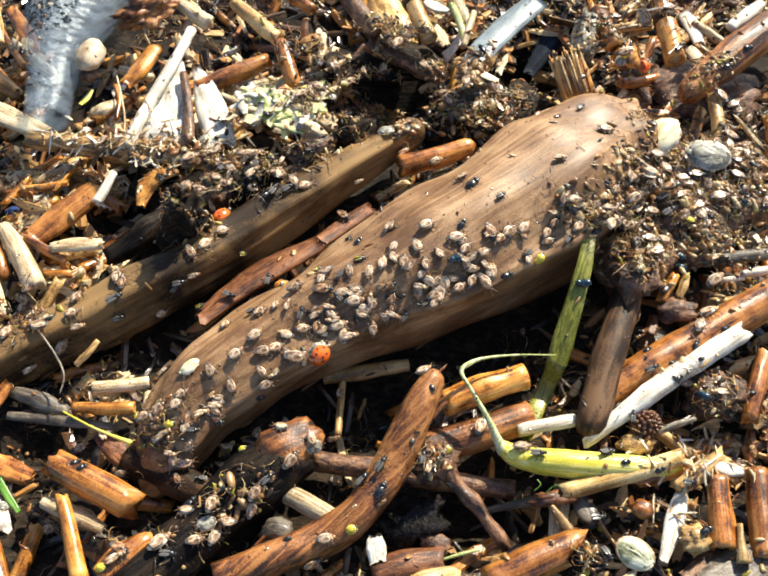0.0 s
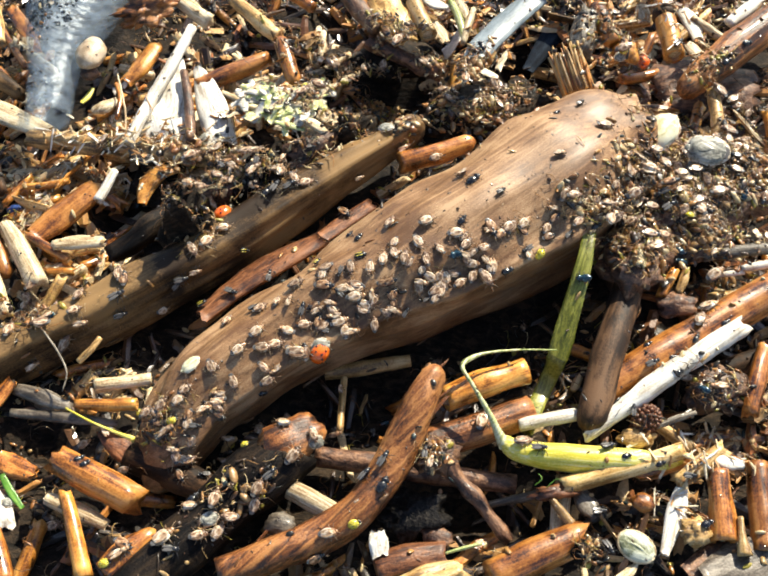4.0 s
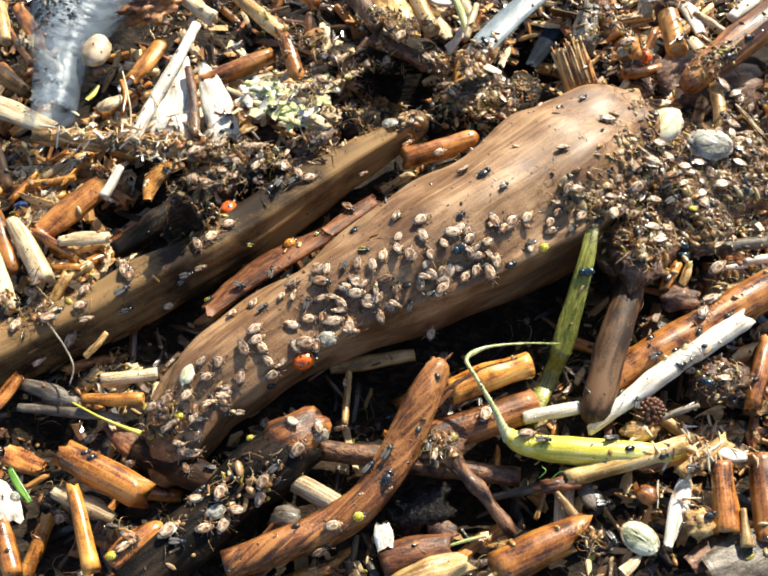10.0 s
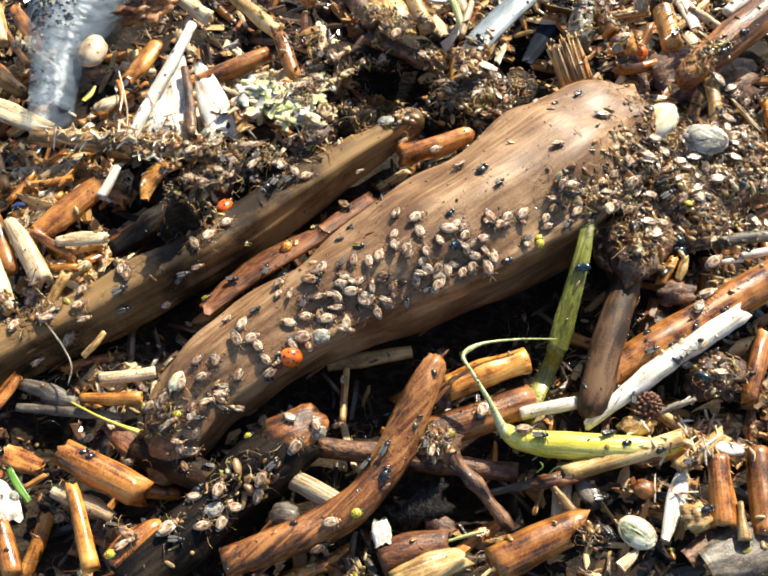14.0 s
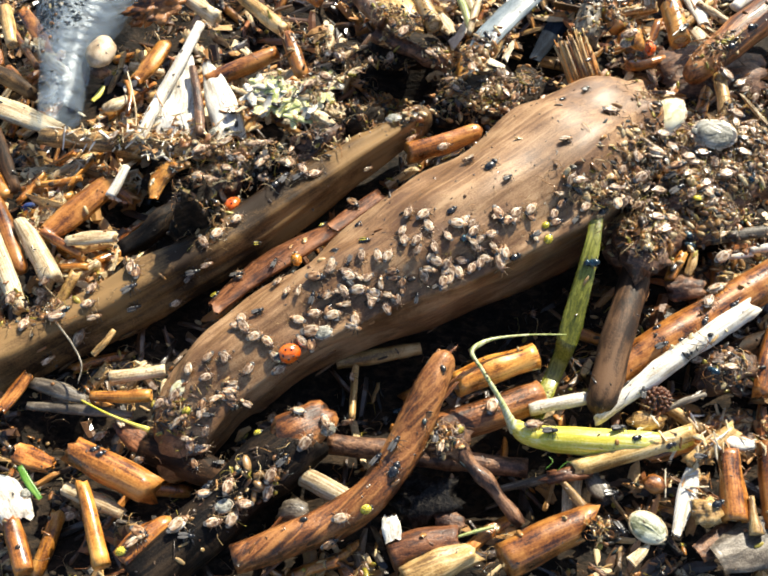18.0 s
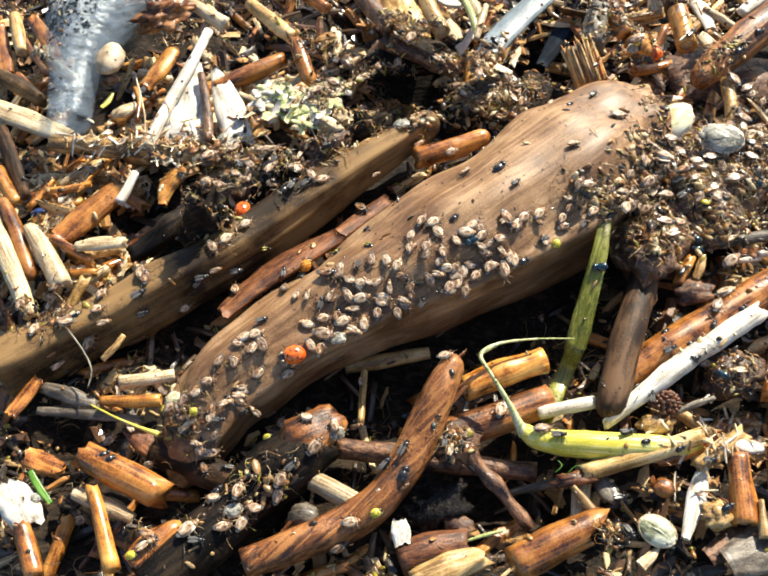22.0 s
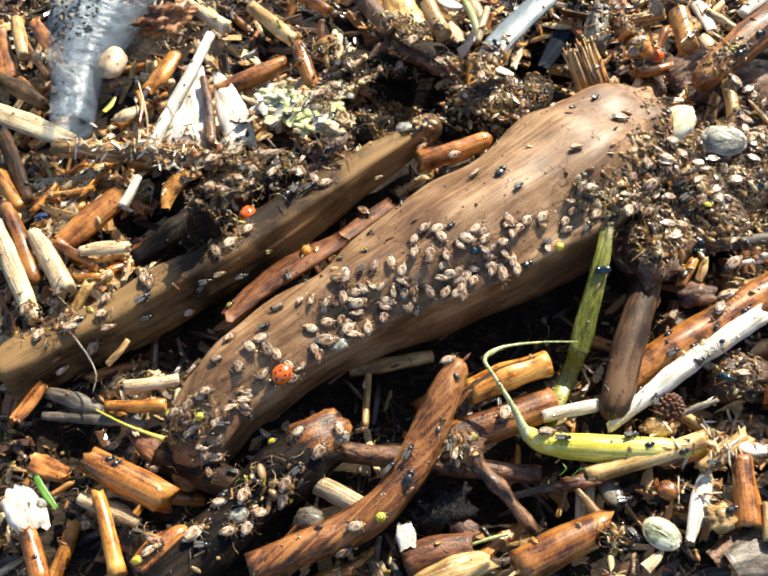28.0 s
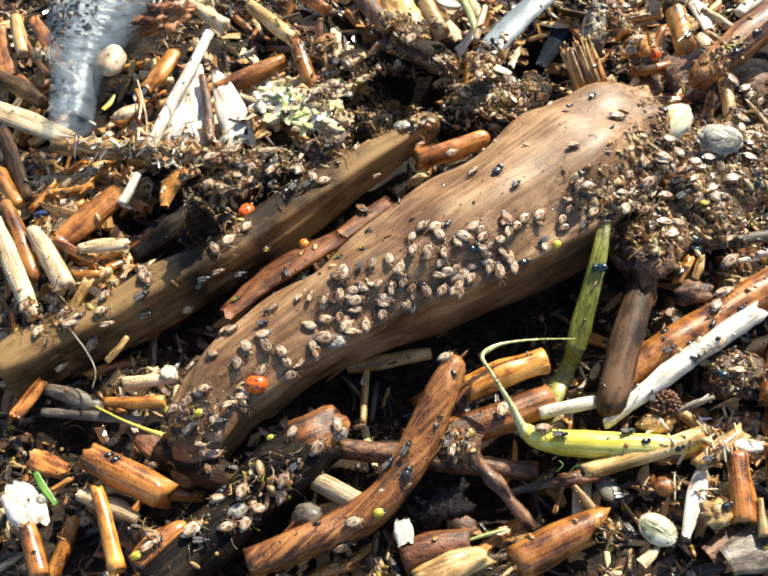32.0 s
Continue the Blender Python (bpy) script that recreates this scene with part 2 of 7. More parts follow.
HUSK = many("insect_husks", [(0.350, 0.178, 0.054), (0.044, 0.025, 0.011), (0.237, 0.098, 0.026), (0.018, 0.015, 0.011), (0.472, 0.315, 0.140), (0.167, 0.064, 0.014), (0.025, 0.020, 0.012), (0.332, 0.136, 0.026), (0.385, 0.246, 0.096), (0.297, 0.238, 0.026), (0.018, 0.030, 0.028), (0.122, 0.060, 0.022), (0.525, 0.408, 0.216), (0.044, 0.025, 0.012)], 0.36, 0.45)
BUGTAN = grain("tan_bug_shell", (0.13, 0.060, 0.024), (0.37, 0.205, 0.098), (0.60, 0.43, 0.27), 600, 900, 500, 0.32, 0.4, 0.3, 0.45, blotch=1.0, sub=0.1)
BUGPALE = grain("pale_bug_wing", (0.36, 0.23, 0.13), (0.66, 0.53, 0.39), (0.82, 0.76, 0.66), 350, 1000, 520, 0.3, 0.4, 0.3, 0.2, blotch=1.0, speckle=0.5, sub=0.15)
BUGWING = grain("tan_bug_wing", (0.20, 0.110, 0.055), (0.55, 0.405, 0.275), (0.78, 0.68, 0.56), 350, 1000, 520, 0.3, 0.4, 0.35, 0.45, blotch=1.15, speckle=0.5, sub=0.15)
BUGLEG = grain("brown_bug_leg", (0.06, 0.035, 0.02), (0.13, 0.08, 0.045), (0.24, 0.16, 0.09), 900, 900, 500, 0.4, 0.2, 0.1, 0.2)
BLACK = grain("black_chitin", (0.004, 0.004, 0.005), (0.010, 0.010, 0.012), (0.03, 0.03, 0.032), 900, 900, 500, 0.25, 0.5, 0.2, 0.2)
BLUE = grain("blue_chitin", (0.004, 0.014, 0.022), (0.010, 0.035, 0.055), (0.03, 0.09, 0.12), 700, 700, 400, 0.2, 0.6, 0.2, 0.3, metal=0.4)
LADY = grain("orange_red_wing_case", (0.68, 0.085, 0.006), (0.80, 0.15, 0.010), (0.84, 0.21, 0.02), 300, 300, 250, 0.25, 0.6, 0.05, 0.08)
AMBER = grain("amber_wing_case", (0.50, 0.17, 0.01), (0.66, 0.26, 0.02), (0.74, 0.36, 0.05), 300, 300, 250, 0.25, 0.6, 0.05, 0.08)
YELLOW = grain("yellow_wing_case", (0.52, 0.42, 0.02), (0.70, 0.58, 0.05), (0.78, 0.70, 0.16), 300, 300, 250, 0.28, 0.5, 0.05, 0.1)
def plastic_film(name):
    """Thin clear plastic: mostly see-through, with streaky wet reflections."""
    m, n, l, b = shader(name)
    clear, gloss, mix = n.new("ShaderNodeBsdfTransparent"), n.new("ShaderNodeBsdfGlossy"), n.new("ShaderNodeMixShader")
    clear.inputs["Color"].default_value = (0.93, 0.95, 0.97, 1)
    gloss.inputs["Color"].default_value, gloss.inputs["Roughness"].default_value = (0.70, 0.76, 0.82, 1), 0.3
    tc, mp, tex = n.new("ShaderNodeTexCoord"), n.new("ShaderNodeMapping"), n.new("ShaderNodeTexNoise")
    mp.inputs["Scale"].default_value = (150, 260, 60)
    tex.inputs["Scale"].default_value, tex.inputs["Detail"].default_value = 1.0, 6
    bump, rng = n.new("ShaderNodeBump"), n.new("ShaderNodeMapRange")
    bump.inputs["Strength"].default_value, bump.inputs["Distance"].default_value = 0.8, 0.002
    rng.inputs["From Min"].default_value, rng.inputs["From Max"].default_value = 0.35, 0.7
    rng.inputs["To Min"].default_value, rng.inputs["To Max"].default_value = 0.03, 0.24
    l.new(tc.outputs["Object"], mp.inputs["Vector"])
    l.new(mp.outputs[0], tex.inputs["Vector"])
    l.new(tex.outputs[0], bump.inputs["Height"])
    l.new(tex.outputs[0], rng.inputs["Value"])
    l.new(bump.outputs[0], gloss.inputs["Normal"])
    haze, veil = n.new("ShaderNodeBsdfDiffuse"), n.new("ShaderNodeMixShader")
    haze.inputs["Color"].default_value = (0.30, 0.36, 0.42, 1)
    l.new(rng.outputs[0], veil.inputs["Fac"])
    l.new(clear.outputs[0], veil.inputs[1])
    l.new(haze.outputs[0], veil.inputs[2])
    mix.inputs["Fac"].default_value = 0.025
    l.new(veil.outputs[0], mix.inputs[1])
    l.new(gloss.outputs[0], mix.inputs[2])
    l.new(mix.outputs[0], n["Material Output"].inputs["Surface"])
    return m


PLASTIC = plastic_film("clear_plastic")
DROP, n_, l_, b_ = shader("water_drop", 0.03)
b_.inputs["Base Color"].default_value = (0.10, 0.125, 0.15, 1)
b_.inputs["Transmission Weight"].default_value, b_.inputs["IOR"].default_value = 0.75, 1.33
GLASSY, n_, l_, b_ = shader("insect_wing_film", 0.2)
b_.inputs["Base Color"].default_value, b_.inputs["Transmission Weight"].default_value = (0.16, 0.15, 0.14, 1), 0.3


# ---- mesh builders ----
def mesh_of(name, verts, faces, mat, smooth=True):
    me = bpy.data.meshes.new(name)
    me.from_pydata([tuple(v) for v in verts], [], faces)
    me.materials.append(mat)
    if smooth:
        me.polygons.foreach_set("use_smooth", [True] * len(me.polygons))
    me.update()
    return me


def part(name, me, parent, label="", at=None):
    ob = new(name, me)
    ob.parent = parent
    if at is not None:
        ob.matrix_basis = at
    if label:
        ob["label"] = label
    return ob


def spline(pts, per=6):
    """Points (x, y, z, r) filled in smoothly."""
    p = np.array(pts, float)
    if len(p) == 2:
        s = np.linspace(0, 1, per + 1)[:, None]
        return p[0] * (1 - s) + p[1] * s
    q = np.vstack([2 * p[0] - p[1], p, 2 * p[-1] - p[-2]])
    out = []
    for i in range(1, len(q) - 2):
        for k in range(per):
            u = k / per
            a, b, c, d = q[i - 1:i + 3]
            out.append(0.5 * (2 * b + (c - a) * u + (2 * a - 5 * b + 4 * c - d) * u * u + (3 * b - a - 3 * c + d) * u ** 3))
    out.append(p[-1])
    return np.array(out)


def tube(pts, around=12, per=6, rough=0.08, ridge=0.0, ends=("cut", "cut"), flat=1.0, jag=0.5, seed=0, hollow=0.0, face=(), lean=0.0):
    """A stem along (x, y, z, r): uneven round section with optional flat faces, ridges, cut, round or broken ends. Returns verts and faces."""
    c = spline(pts, per)
    P, R = c[:, :3], np.maximum(c[:, 3], 1e-5)
    T = np.gradient(P, axis=0)
    T /= np.linalg.norm(T, axis=1)[:, None]
    verts, faces, rings = [], [], []
    off = Vector((seed * 7.31, seed * 3.17, seed * 1.71))
    rows = [(P[i], T[i], R[i], 1.0, 0.0) for i in range(len(P))]
    if ends[0] == "round":
        rows = [(P[0] - T[0] * R[0] * 0.85, T[0], R[0], 0.3, 0), (P[0] - T[0] * R[0] * 0.5, T[0], R[0], 0.75, 0)] + rows
    if ends[1] == "round":
        rows += [(P[-1] + T[-1] * R[-1] * 0.5, T[-1], R[-1], 0.75, 0), (P[-1] + T[-1] * R[-1] * 0.85, T[-1], R[-1], 0.3, 0)]
    n = len(rows)
    for i, (p, t, r, k, _) in enumerate(rows):
        side = np.cross(t, (0, 0, 1.0))
        side = side / max(np.linalg.norm(side), 1e-6)
        up = np.cross(side, t)
        ring = []
        for j in range(around):
            a = 2 * math.pi * j / around
            d = side * math.cos(a) + up * math.sin(a) * flat
            q = p + d * r
            w = noise.noise(Vector(q * (0.9 / max(R.mean(), 1e-4))) * 0.5 + off)
            g = noise.noise(Vector((math.cos(a) * 2.2, math.sin(a) * 2.2, i * 0.12)) + off)
            f = (1 + rough * 2 * w + ridge * 2 * g) * k
            for lo, hi in face:
                lo, hi = lo + lean * (1 - i / n), hi + lean * (1 - i / n)
                if lo < a < hi:
                    f *= math.cos((hi - lo) / 2) / math.cos(a - (hi + lo) / 2)
            q = p + d * r * f
            if (i == 0 and ends[0] == "broken") or (i == n - 1 and ends[1] == "broken"):
                q = q + t * (1 if i else -1) * r * jag * 2.2 * noise.noise(Vector((math.cos(a) * 1.7, math.sin(a) * 1.7, i)) + off)
            ring.append(len(verts))
            verts.append(q)
        rings.append(ring)
    for a, b in zip(rings, rings[1:]):
        for j in range(around):
            faces.append((a[j], a[(j + 1) % around], b[(j + 1) % around], b[j]))
    for ring, (p, t, r, k, _), s in ((rings[0], rows[0], -1), (rings[-1], rows[-1], 1)):
        last = ring
        if hollow:
            inner = []
            for v in ring:
                inner.append(len(verts))
                verts.append(p + (verts[v] - p) * hollow)
            deep = []
            for v in inner:
                deep.append(len(verts))
                verts.append(verts[v] - t * s * r * 0.9)
            for lo, hi in ((ring, inner), (inner, deep)):
                for j in range(around):
                    q = (lo[j], lo[(j + 1) % around], hi[(j + 1) % around], hi[j])
                    faces.append(q if s > 0 else q[::-1])
            last = deep
        mid = len(verts)
        verts.append(np.mean([verts[v] for v in last], axis=0))
        for j in range(around):
            q = (last[j], last[(j + 1) % around], mid)
            faces.append(q if s > 0 else q[::-1])
    return np.array(verts), faces


def along_axis(pts):
    """A frame whose x runs from the first to the last point."""
    a, b = Vector(pts[0][:3]), Vector(pts[-1][:3])
    x = (b - a).normalized()
    y = Vector((0, 0, 1)).cross(x).normalized()
    z = x.cross(y)
    m = Matrix((x, y, z)).transposed().to_4x4()
    m.translation = (a + b) / 2
    return m


COUNT = [0]


def stem(name, label, mat, pts, category="stick", around=12, per=6, group="", nodes=(), **shape):
    """A stick, reed or straw along points (x, y, z, radius) in millimetres."""
    COUNT[0] += 1
    pts = np.array(pts, float) * MM
    v, f = tube(pts, around, per, seed=COUNT[0], **shape)
    m = along_axis(pts)
    inv = np.array(m.inverted())
    v = v @ inv[:3, :3].T + inv[:3, 3]
    ob = new(name, mesh_of(name, v, f, mat))
    ob.matrix_basis = m
    if shape.get("hollow"):
        ends = np.array([pts[0][:3], pts[-1][:3]]) @ inv[:3, :3].T + inv[:3, 3]
        for k, e in enumerate(ends):
            r = pts[-k][3] * shape["hollow"]
            w, g = ball(8, 5)
            w = w * np.array([0.35, 1, 1]) * r + e * np.array([1 - 0.55 * r / max(abs(e[0]), 1e-6), 1, 1])
            part("pith", mesh_of("pith", w, g, PALE), ob, "pale pith in the cut end")
    way = spline(pts, per)
    for u in nodes:
        i = int(u * (len(way) - 2))
        a, b = way[i][:3] @ inv[:3, :3].T + inv[:3, 3], way[i + 1][:3] @ inv[:3, :3].T + inv[:3, 3]
        r, d = way[i][3], (b - a) / np.linalg.norm(b - a)
        ring = [(*(a + d * r * q), r * k) for q, k in ((-0.55, 0.98), (-0.15, 1.10), (0.15, 1.13), (0.5, 0.98))]
        w, g = tube(ring, around, 2, rough=0.04, seed=COUNT[0])
        part("node", mesh_of("node", w, g, MUDDY), ob, "dark swollen stem joint")
    return tagged(ob, label, category, group)


def strip(name, label, mat, pts, category="leaf", thick=0.5, cup=0.15, crumple=0.10, twist=0.0, fray=0.0, across=6, per=7, tilt=0.0):
    """A blade or flake along points (x, y, z, half width) in millimetres, with thickness and a cupped section."""
    COUNT[0] += 1
    pts = np.array(pts, float) * MM
    c = spline(pts, per)
    P, W = c[:, :3], c[:, 3]
    T = np.gradient(P, axis=0)
    T /= np.linalg.norm(T, axis=1)[:, None]
    top, low = [], []
    n = len(P)
    for i in range(n):
        side = np.cross(T[i], (0, 0, 1.0))
        side /= max(np.linalg.norm(side), 1e-6)
        up = np.cross(side, T[i])
        a = tilt + twist * (i / (n - 1) - 0.5)
        s2, u2 = side * math.cos(a) + up * math.sin(a), up * math.cos(a) - side * math.sin(a)
        for j in range(across + 1):
            s = 2 * j / across - 1
            w = noise.noise(Vector((i * 0.35, j * 0.6, COUNT[0] * 3.3)))
            end = fray * W[i] * noise.noise(Vector((j * 1.9, COUNT[0] * 2.2, i))) * (1 if i in (0, n - 1) else 0.08)
            q = P[i] + s2 * s * W[i] * (1 + 0.08 * w) - u2 * W[i] * cup * (s * s) + u2 * W[i] * crumple * w + T[i] * end
            top.append(q)
            low.append(q - u2 * thick * MM)
    k = across + 1
    v = top + low
    o = len(top)
    f = []
    for i in range(n - 1):
        for j in range(across):
            a = i * k + j
            f.append((a, a + 1, a + k + 1, a + k))
            f.append((o + a, o + a + k, o + a + k + 1, o + a + 1))
        for a, s in ((i * k, 1), (i * k + across, -1)):
            q = (a, a + k, o + a + k, o + a)
            f.append(q if s > 0 else q[::-1])
    for a0, s in ((0, -1), ((n - 1) * k, 1)):
        for j in range(across):
            q = (a0 + j, a0 + j + 1, o + a0 + j + 1, o + a0 + j)
            f.append(q[::-1] if s > 0 else q)
    m = along_axis(pts)
    inv = np.array(m.inverted())
    v = np.array(v) @ inv[:3, :3].T + inv[:3, 3]
    ob = new(name, mesh_of(name, v, f, mat))
    ob.matrix_basis = m
    return tagged(ob, label, category)


def ball(nu=10, nv=7):
    """A unit ball of quads with poles on x."""
    v, f = [(1, 0, 0)], []
    for i in range(1, nv):
        a = math.pi * i / nv
        for j in range(nu):
            b = 2 * math.pi * j / nu
            v.append((math.cos(a), math.sin(a) * math.cos(b), math.sin(a) * math.sin(b)))
    v.append((-1, 0, 0))
    for j in range(nu):
        f.append((0, 1 + j, 1 + (j + 1) % nu))
        for i in range(nv - 2):
            a = 1 + i * nu
            f.append((a + j, a + nu + j, a + nu + (j + 1) % nu, a + (j + 1) % nu))
        a = 1 + (nv - 2) * nu
        f.append((a + j, len(v) - 1, a + (j + 1) % nu))
    return np.array(v, float), f


def lump(name, label, mat, x, y, z, a, b, c, turn=0.0, rough=0.25, fine=2.2, category="clod", nu=18, nv=12):
    """A rounded, uneven piece with half sizes a, b, c in millimetres."""
    COUNT[0] += 1
    v, f = ball(nu, nv)
    off = Vector((COUNT[0] * 4.7, 0, 0))
    k = np.array([1 + rough * (noise.noise(Vector(p) * fine * 0.6 + off) + 0.6 * noise.noise(Vector(p) * fine * 1.7 + off)) for p in v])
    v = v * k[:, None] * np.array([a, b, c]) * MM
    ob = new(name, mesh_of(name, v, f, mat))
    ob.matrix_basis = pose(x * MM, y * MM, z * MM, 0, 0, turn)
    return tagged(ob, label, category)


def chip_mesh(name, l, w, t, mat, seed):
    """A splinter of wood: six-sided, tapered, split ends."""
    rnd = random.Random(seed)
    v, f = [], []
    rows = 4
    for i in range(rows):
        u = i / (rows - 1) - 0.5
        k = 1 - abs(u) * rnd.uniform(0.1, 0.9)
        dy, dz = rnd.uniform(-0.12, 0.12) * w, rnd.uniform(-0.2, 0.2) * t
        for j in range(6):
            a = math.pi * j / 3 + 0.3
            e = rnd.uniform(-0.12, 0.12) * l if i in (0, rows - 1) else 0
            v.append((u * l + e, math.cos(a) * w * 0.5 * k * rnd.uniform(0.8, 1.15) + dy, math.sin(a) * t * 0.5 * k * rnd.uniform(0.8, 1.15) + dz))
    for i in range(rows - 1):
        for j in range(6):
            a = i * 6
            f.append((a + j, a + 6 + j, a + 6 + (j + 1) % 6, a + (j + 1) % 6))
    f.append(tuple(range(6)))
    f.append(tuple(range(rows * 6 - 1, rows * 6 - 7, -1)))
    return v, f


# ---- the ground under the litter ----
def pits(x, y):
    """Deep gaps between the branches, in metres below the mean."""
    d = 0.0
    for px, py, r, deep in PITS:
        d += deep * math.exp(-((x - px) ** 2 + (y - py) ** 2) / (r * r))
    return d


PITS = [(-0.1130, -0.0580, 0.0120, 0.0110),
        (0.0560, 0.1020, 0.0130, 0.0120),
        (-0.0420, 0.1180, 0.0110, 0.0100),
        (0.0170, 0.0900, 0.0120, 0.0080),
        (-0.0810, -0.0821, 0.0060, 0.0070),
        (-0.1059, -0.0844, 0.0044, 0.0050),
        (-0.0330, -0.0875, 0.0066, 0.0060),
        (-0.0693, 0.1438, 0.0083, 0.0090),
        (-0.0194, 0.1408, 0.0103, 0.0090),
        (-0.0578, 0.1290, 0.0061, 0.0070),
        (-0.0204, 0.0982, 0.0088, 0.0070),
        (0.0413, -0.0797, 0.0105, 0.0120),
        (0.0267, -0.0718, 0.0076, 0.0080),
        (0.0129, 0.0982, 0.0117, 0.0080),
        (0.0642, 0.1275, 0.0122, 0.0060),
        (0.0221, 0.0798, 0.0105, 0.0080),
        (0.0420, 0.0928, 0.0117, 0.0090),
        (-0.0008, 0.0968, 0.0156, 0.0050),
        (0.0615, 0.1189, 0.0141, 0.0120),
        (-0.0922, 0.0353, 0.0126, 0.0100),
        (-0.0817, 0.0375, 0.0108, 0.0080),
        (0.0026, -0.0339, 0.0178, 0.0140),
        (0.0359, -0.0151, 0.0183, 0.0140),
        (-0.0230, -0.0412, 0.0144, 0.0100),
        (0.0313, -0.0412, 0.0112, 0.0060),
        (-0.0046, 0.0889, 0.0155, 0.0100),
        (-0.0378, -0.0052, 0.0101, 0.0060),
        (-0.0722, -0.0151, 0.0133, 0.0080),
        (0.0501, -0.0636, 0.0092, 0.0050),
        (0.0144, -0.0766, 0.0135, 0.0080),
        (-0.1138, -0.0500, 0.0094, 0.0060),
        (0.0593, 0.1161, 0.0120, 0.0080),
        (-0.0690, -0.0701, 0.0106, 0.0060),
        (0.0626, 0.0029, 0.0103, 0.0080),
        (0.0860, -0.0701, 0.0091, 0.0040),
        (0.0237, -0.0701, 0.0122, 0.0080)]


def ground_z(x, y):
    if abs(x) > 0.4 or abs(y) > 0.4:
        return -0.010 + 0.004 * noise.noise(Vector((x * 3, y * 3, 0)))
    n1 = noise.noise(Vector((x * 45, y * 45, 3))) * 0.0035 + noise.noise(Vector((x * 160, y * 160, 7))) * 0.0018
    return -0.0105 + n1 - pits(x, y)


def build_ground():
    inner = np.linspace(-0.26, 0.26, 120)
    far = 0.26 * np.geomspace(1.12, 400, 22)
    ax = np.concatenate([-far[::-1], inner, far])
    v = [(x, y, ground_z(x, y)) for y in ax for x in ax]
    n = len(ax)
    f = [(j * n + i, j * n + i + 1, (j + 1) * n + i + 1, (j + 1) * n + i) for j in range(n - 1) for i in range(n - 1)]
    tagged(new("ground", mesh_of("ground", v, f, HUMUS)), "dark wet humus and mud under the drift litter", "ground", kind="structure")


build_ground()


# ---- dropping things on what lies there ----
class Bed:
    """The surface of all that is built so far, seen from above."""

    def __init__(self):
        v, f, o = [], [], 0
        self.names = []
        for ob in scene.objects:
            if ob.type != "MESH":
                continue
            me = ob.data
            co = np.empty(len(me.vertices) * 3)
            me.vertices.foreach_get("co", co)
            m = ob.matrix_basis
            q = ob.parent
            while q:
                m = q.matrix_basis @ m
                q = q.parent
            m = np.array(m)
            v.extend((co.reshape(-1, 3) @ m[:3, :3].T + m[:3, 3]).tolist())
            f.extend([tuple(i + o for i in p.vertices) for p in me.polygons])
            o += len(me.vertices)
        self.tree = BVHTree.FromPolygons(v, f)

    def at(self, x, y, soft=0.0):
        p, nrm, _, _ = self.tree.ray_cast(Vector((x, y, 0.3)), Vector((0, 0, -1)))
        if p is None:
            return Vector((x, y, -0.01)), Vector((0, 0, 1))
        if nrm.z < 0:
            nrm = -nrm
        if soft:
            for dx, dy in ((soft, 0), (-soft, 0), (0, soft), (0, -soft)):
                q, m2, _, _ = self.tree.ray_cast(Vector((x + dx, y + dy, 0.3)), Vector((0, 0, -1)))
                if q is not None and abs(q.z - p.z) < 0.004:
                    nrm = nrm + (m2 if m2.z > 0 else -m2)
            nrm = nrm.normalized()
        return p, nrm


def lay(p, nrm, heading, lift=0.0):
    """A pose on a surface: z along its normal, x along a heading in degrees."""
    x = Vector((math.cos(radians(heading)), math.sin(radians(heading)), 0))
    x = (x - nrm * x.dot(nrm)).normalized()
    m = Matrix((x, nrm.cross(x), nrm)).transposed().to_4x4()
    m.translation = p + nrm * lift
    return m


def adopt(ob, parent, name):
    """Makes a finished piece a part of another thing, where it lies."""
    ob.matrix_basis = parent.matrix_basis.inverted() @ ob.matrix_basis
    ob.parent, ob.name = parent, name
    for key in ("category", "group"):
        if key in ob:
            del ob[key]
    return ob


def grass_plant():
    plant = stem("grass_plant", "yellow-green grass stalk with a wet blade and bent shoot", STALK, [(36.2, -62.0, 5.0, 2.3), (40.7, -64.8, 5.0, 3.5), (54.2, -67.3, 5.0, 4.25), (70.4, -68.2, 5.0, 3.9), (83.2, -68.2, 4.0, 2.9), (91.6, -67.6, 3.0, 0.74)],
                 "grass", around=16, ends=("round", "round"))
    adopt(strip("blade", "broad wet green blade, translucent and creased", BLADE, [(69.4, 14.9, 21.0, 1.63), (65.1, -3.6, 19.0, 2.54), (59.8, -19.2, 11.0, 3.32), (56.4, -29.3, 5.5, 3.46), (54.9, -32.6, 3.0, 3.2), (53.2, -35.2, -4.0, 2.7), (49.6, -42.0, -4.5, 2.7), (46.4, -49.5, -1.5, 2.8), (43.4, -56.0, -1.0, 2.60)], thick=0.35, cup=0.12), plant, "blade")
    adopt(stem("shoot", "thin pale green bent shoot", SHOOT, [(54.6, -31.8, 9.0, 0.25), (42.1, -34.6, 14.0, 0.30), (31.0, -37.5, 17.0, 0.50), (25.2, -40.6, 18.0, 0.85), (23.6, -43.4, 18.0, 0.70), (26.4, -48.6, 17.0, 0.62), (31.4, -55.8, 12.0, 0.95), (34.6, -60.6, 7.0, 1.6), (36.6, -62.6, 5.0, 2.5)], around=8), plant, "shoot")


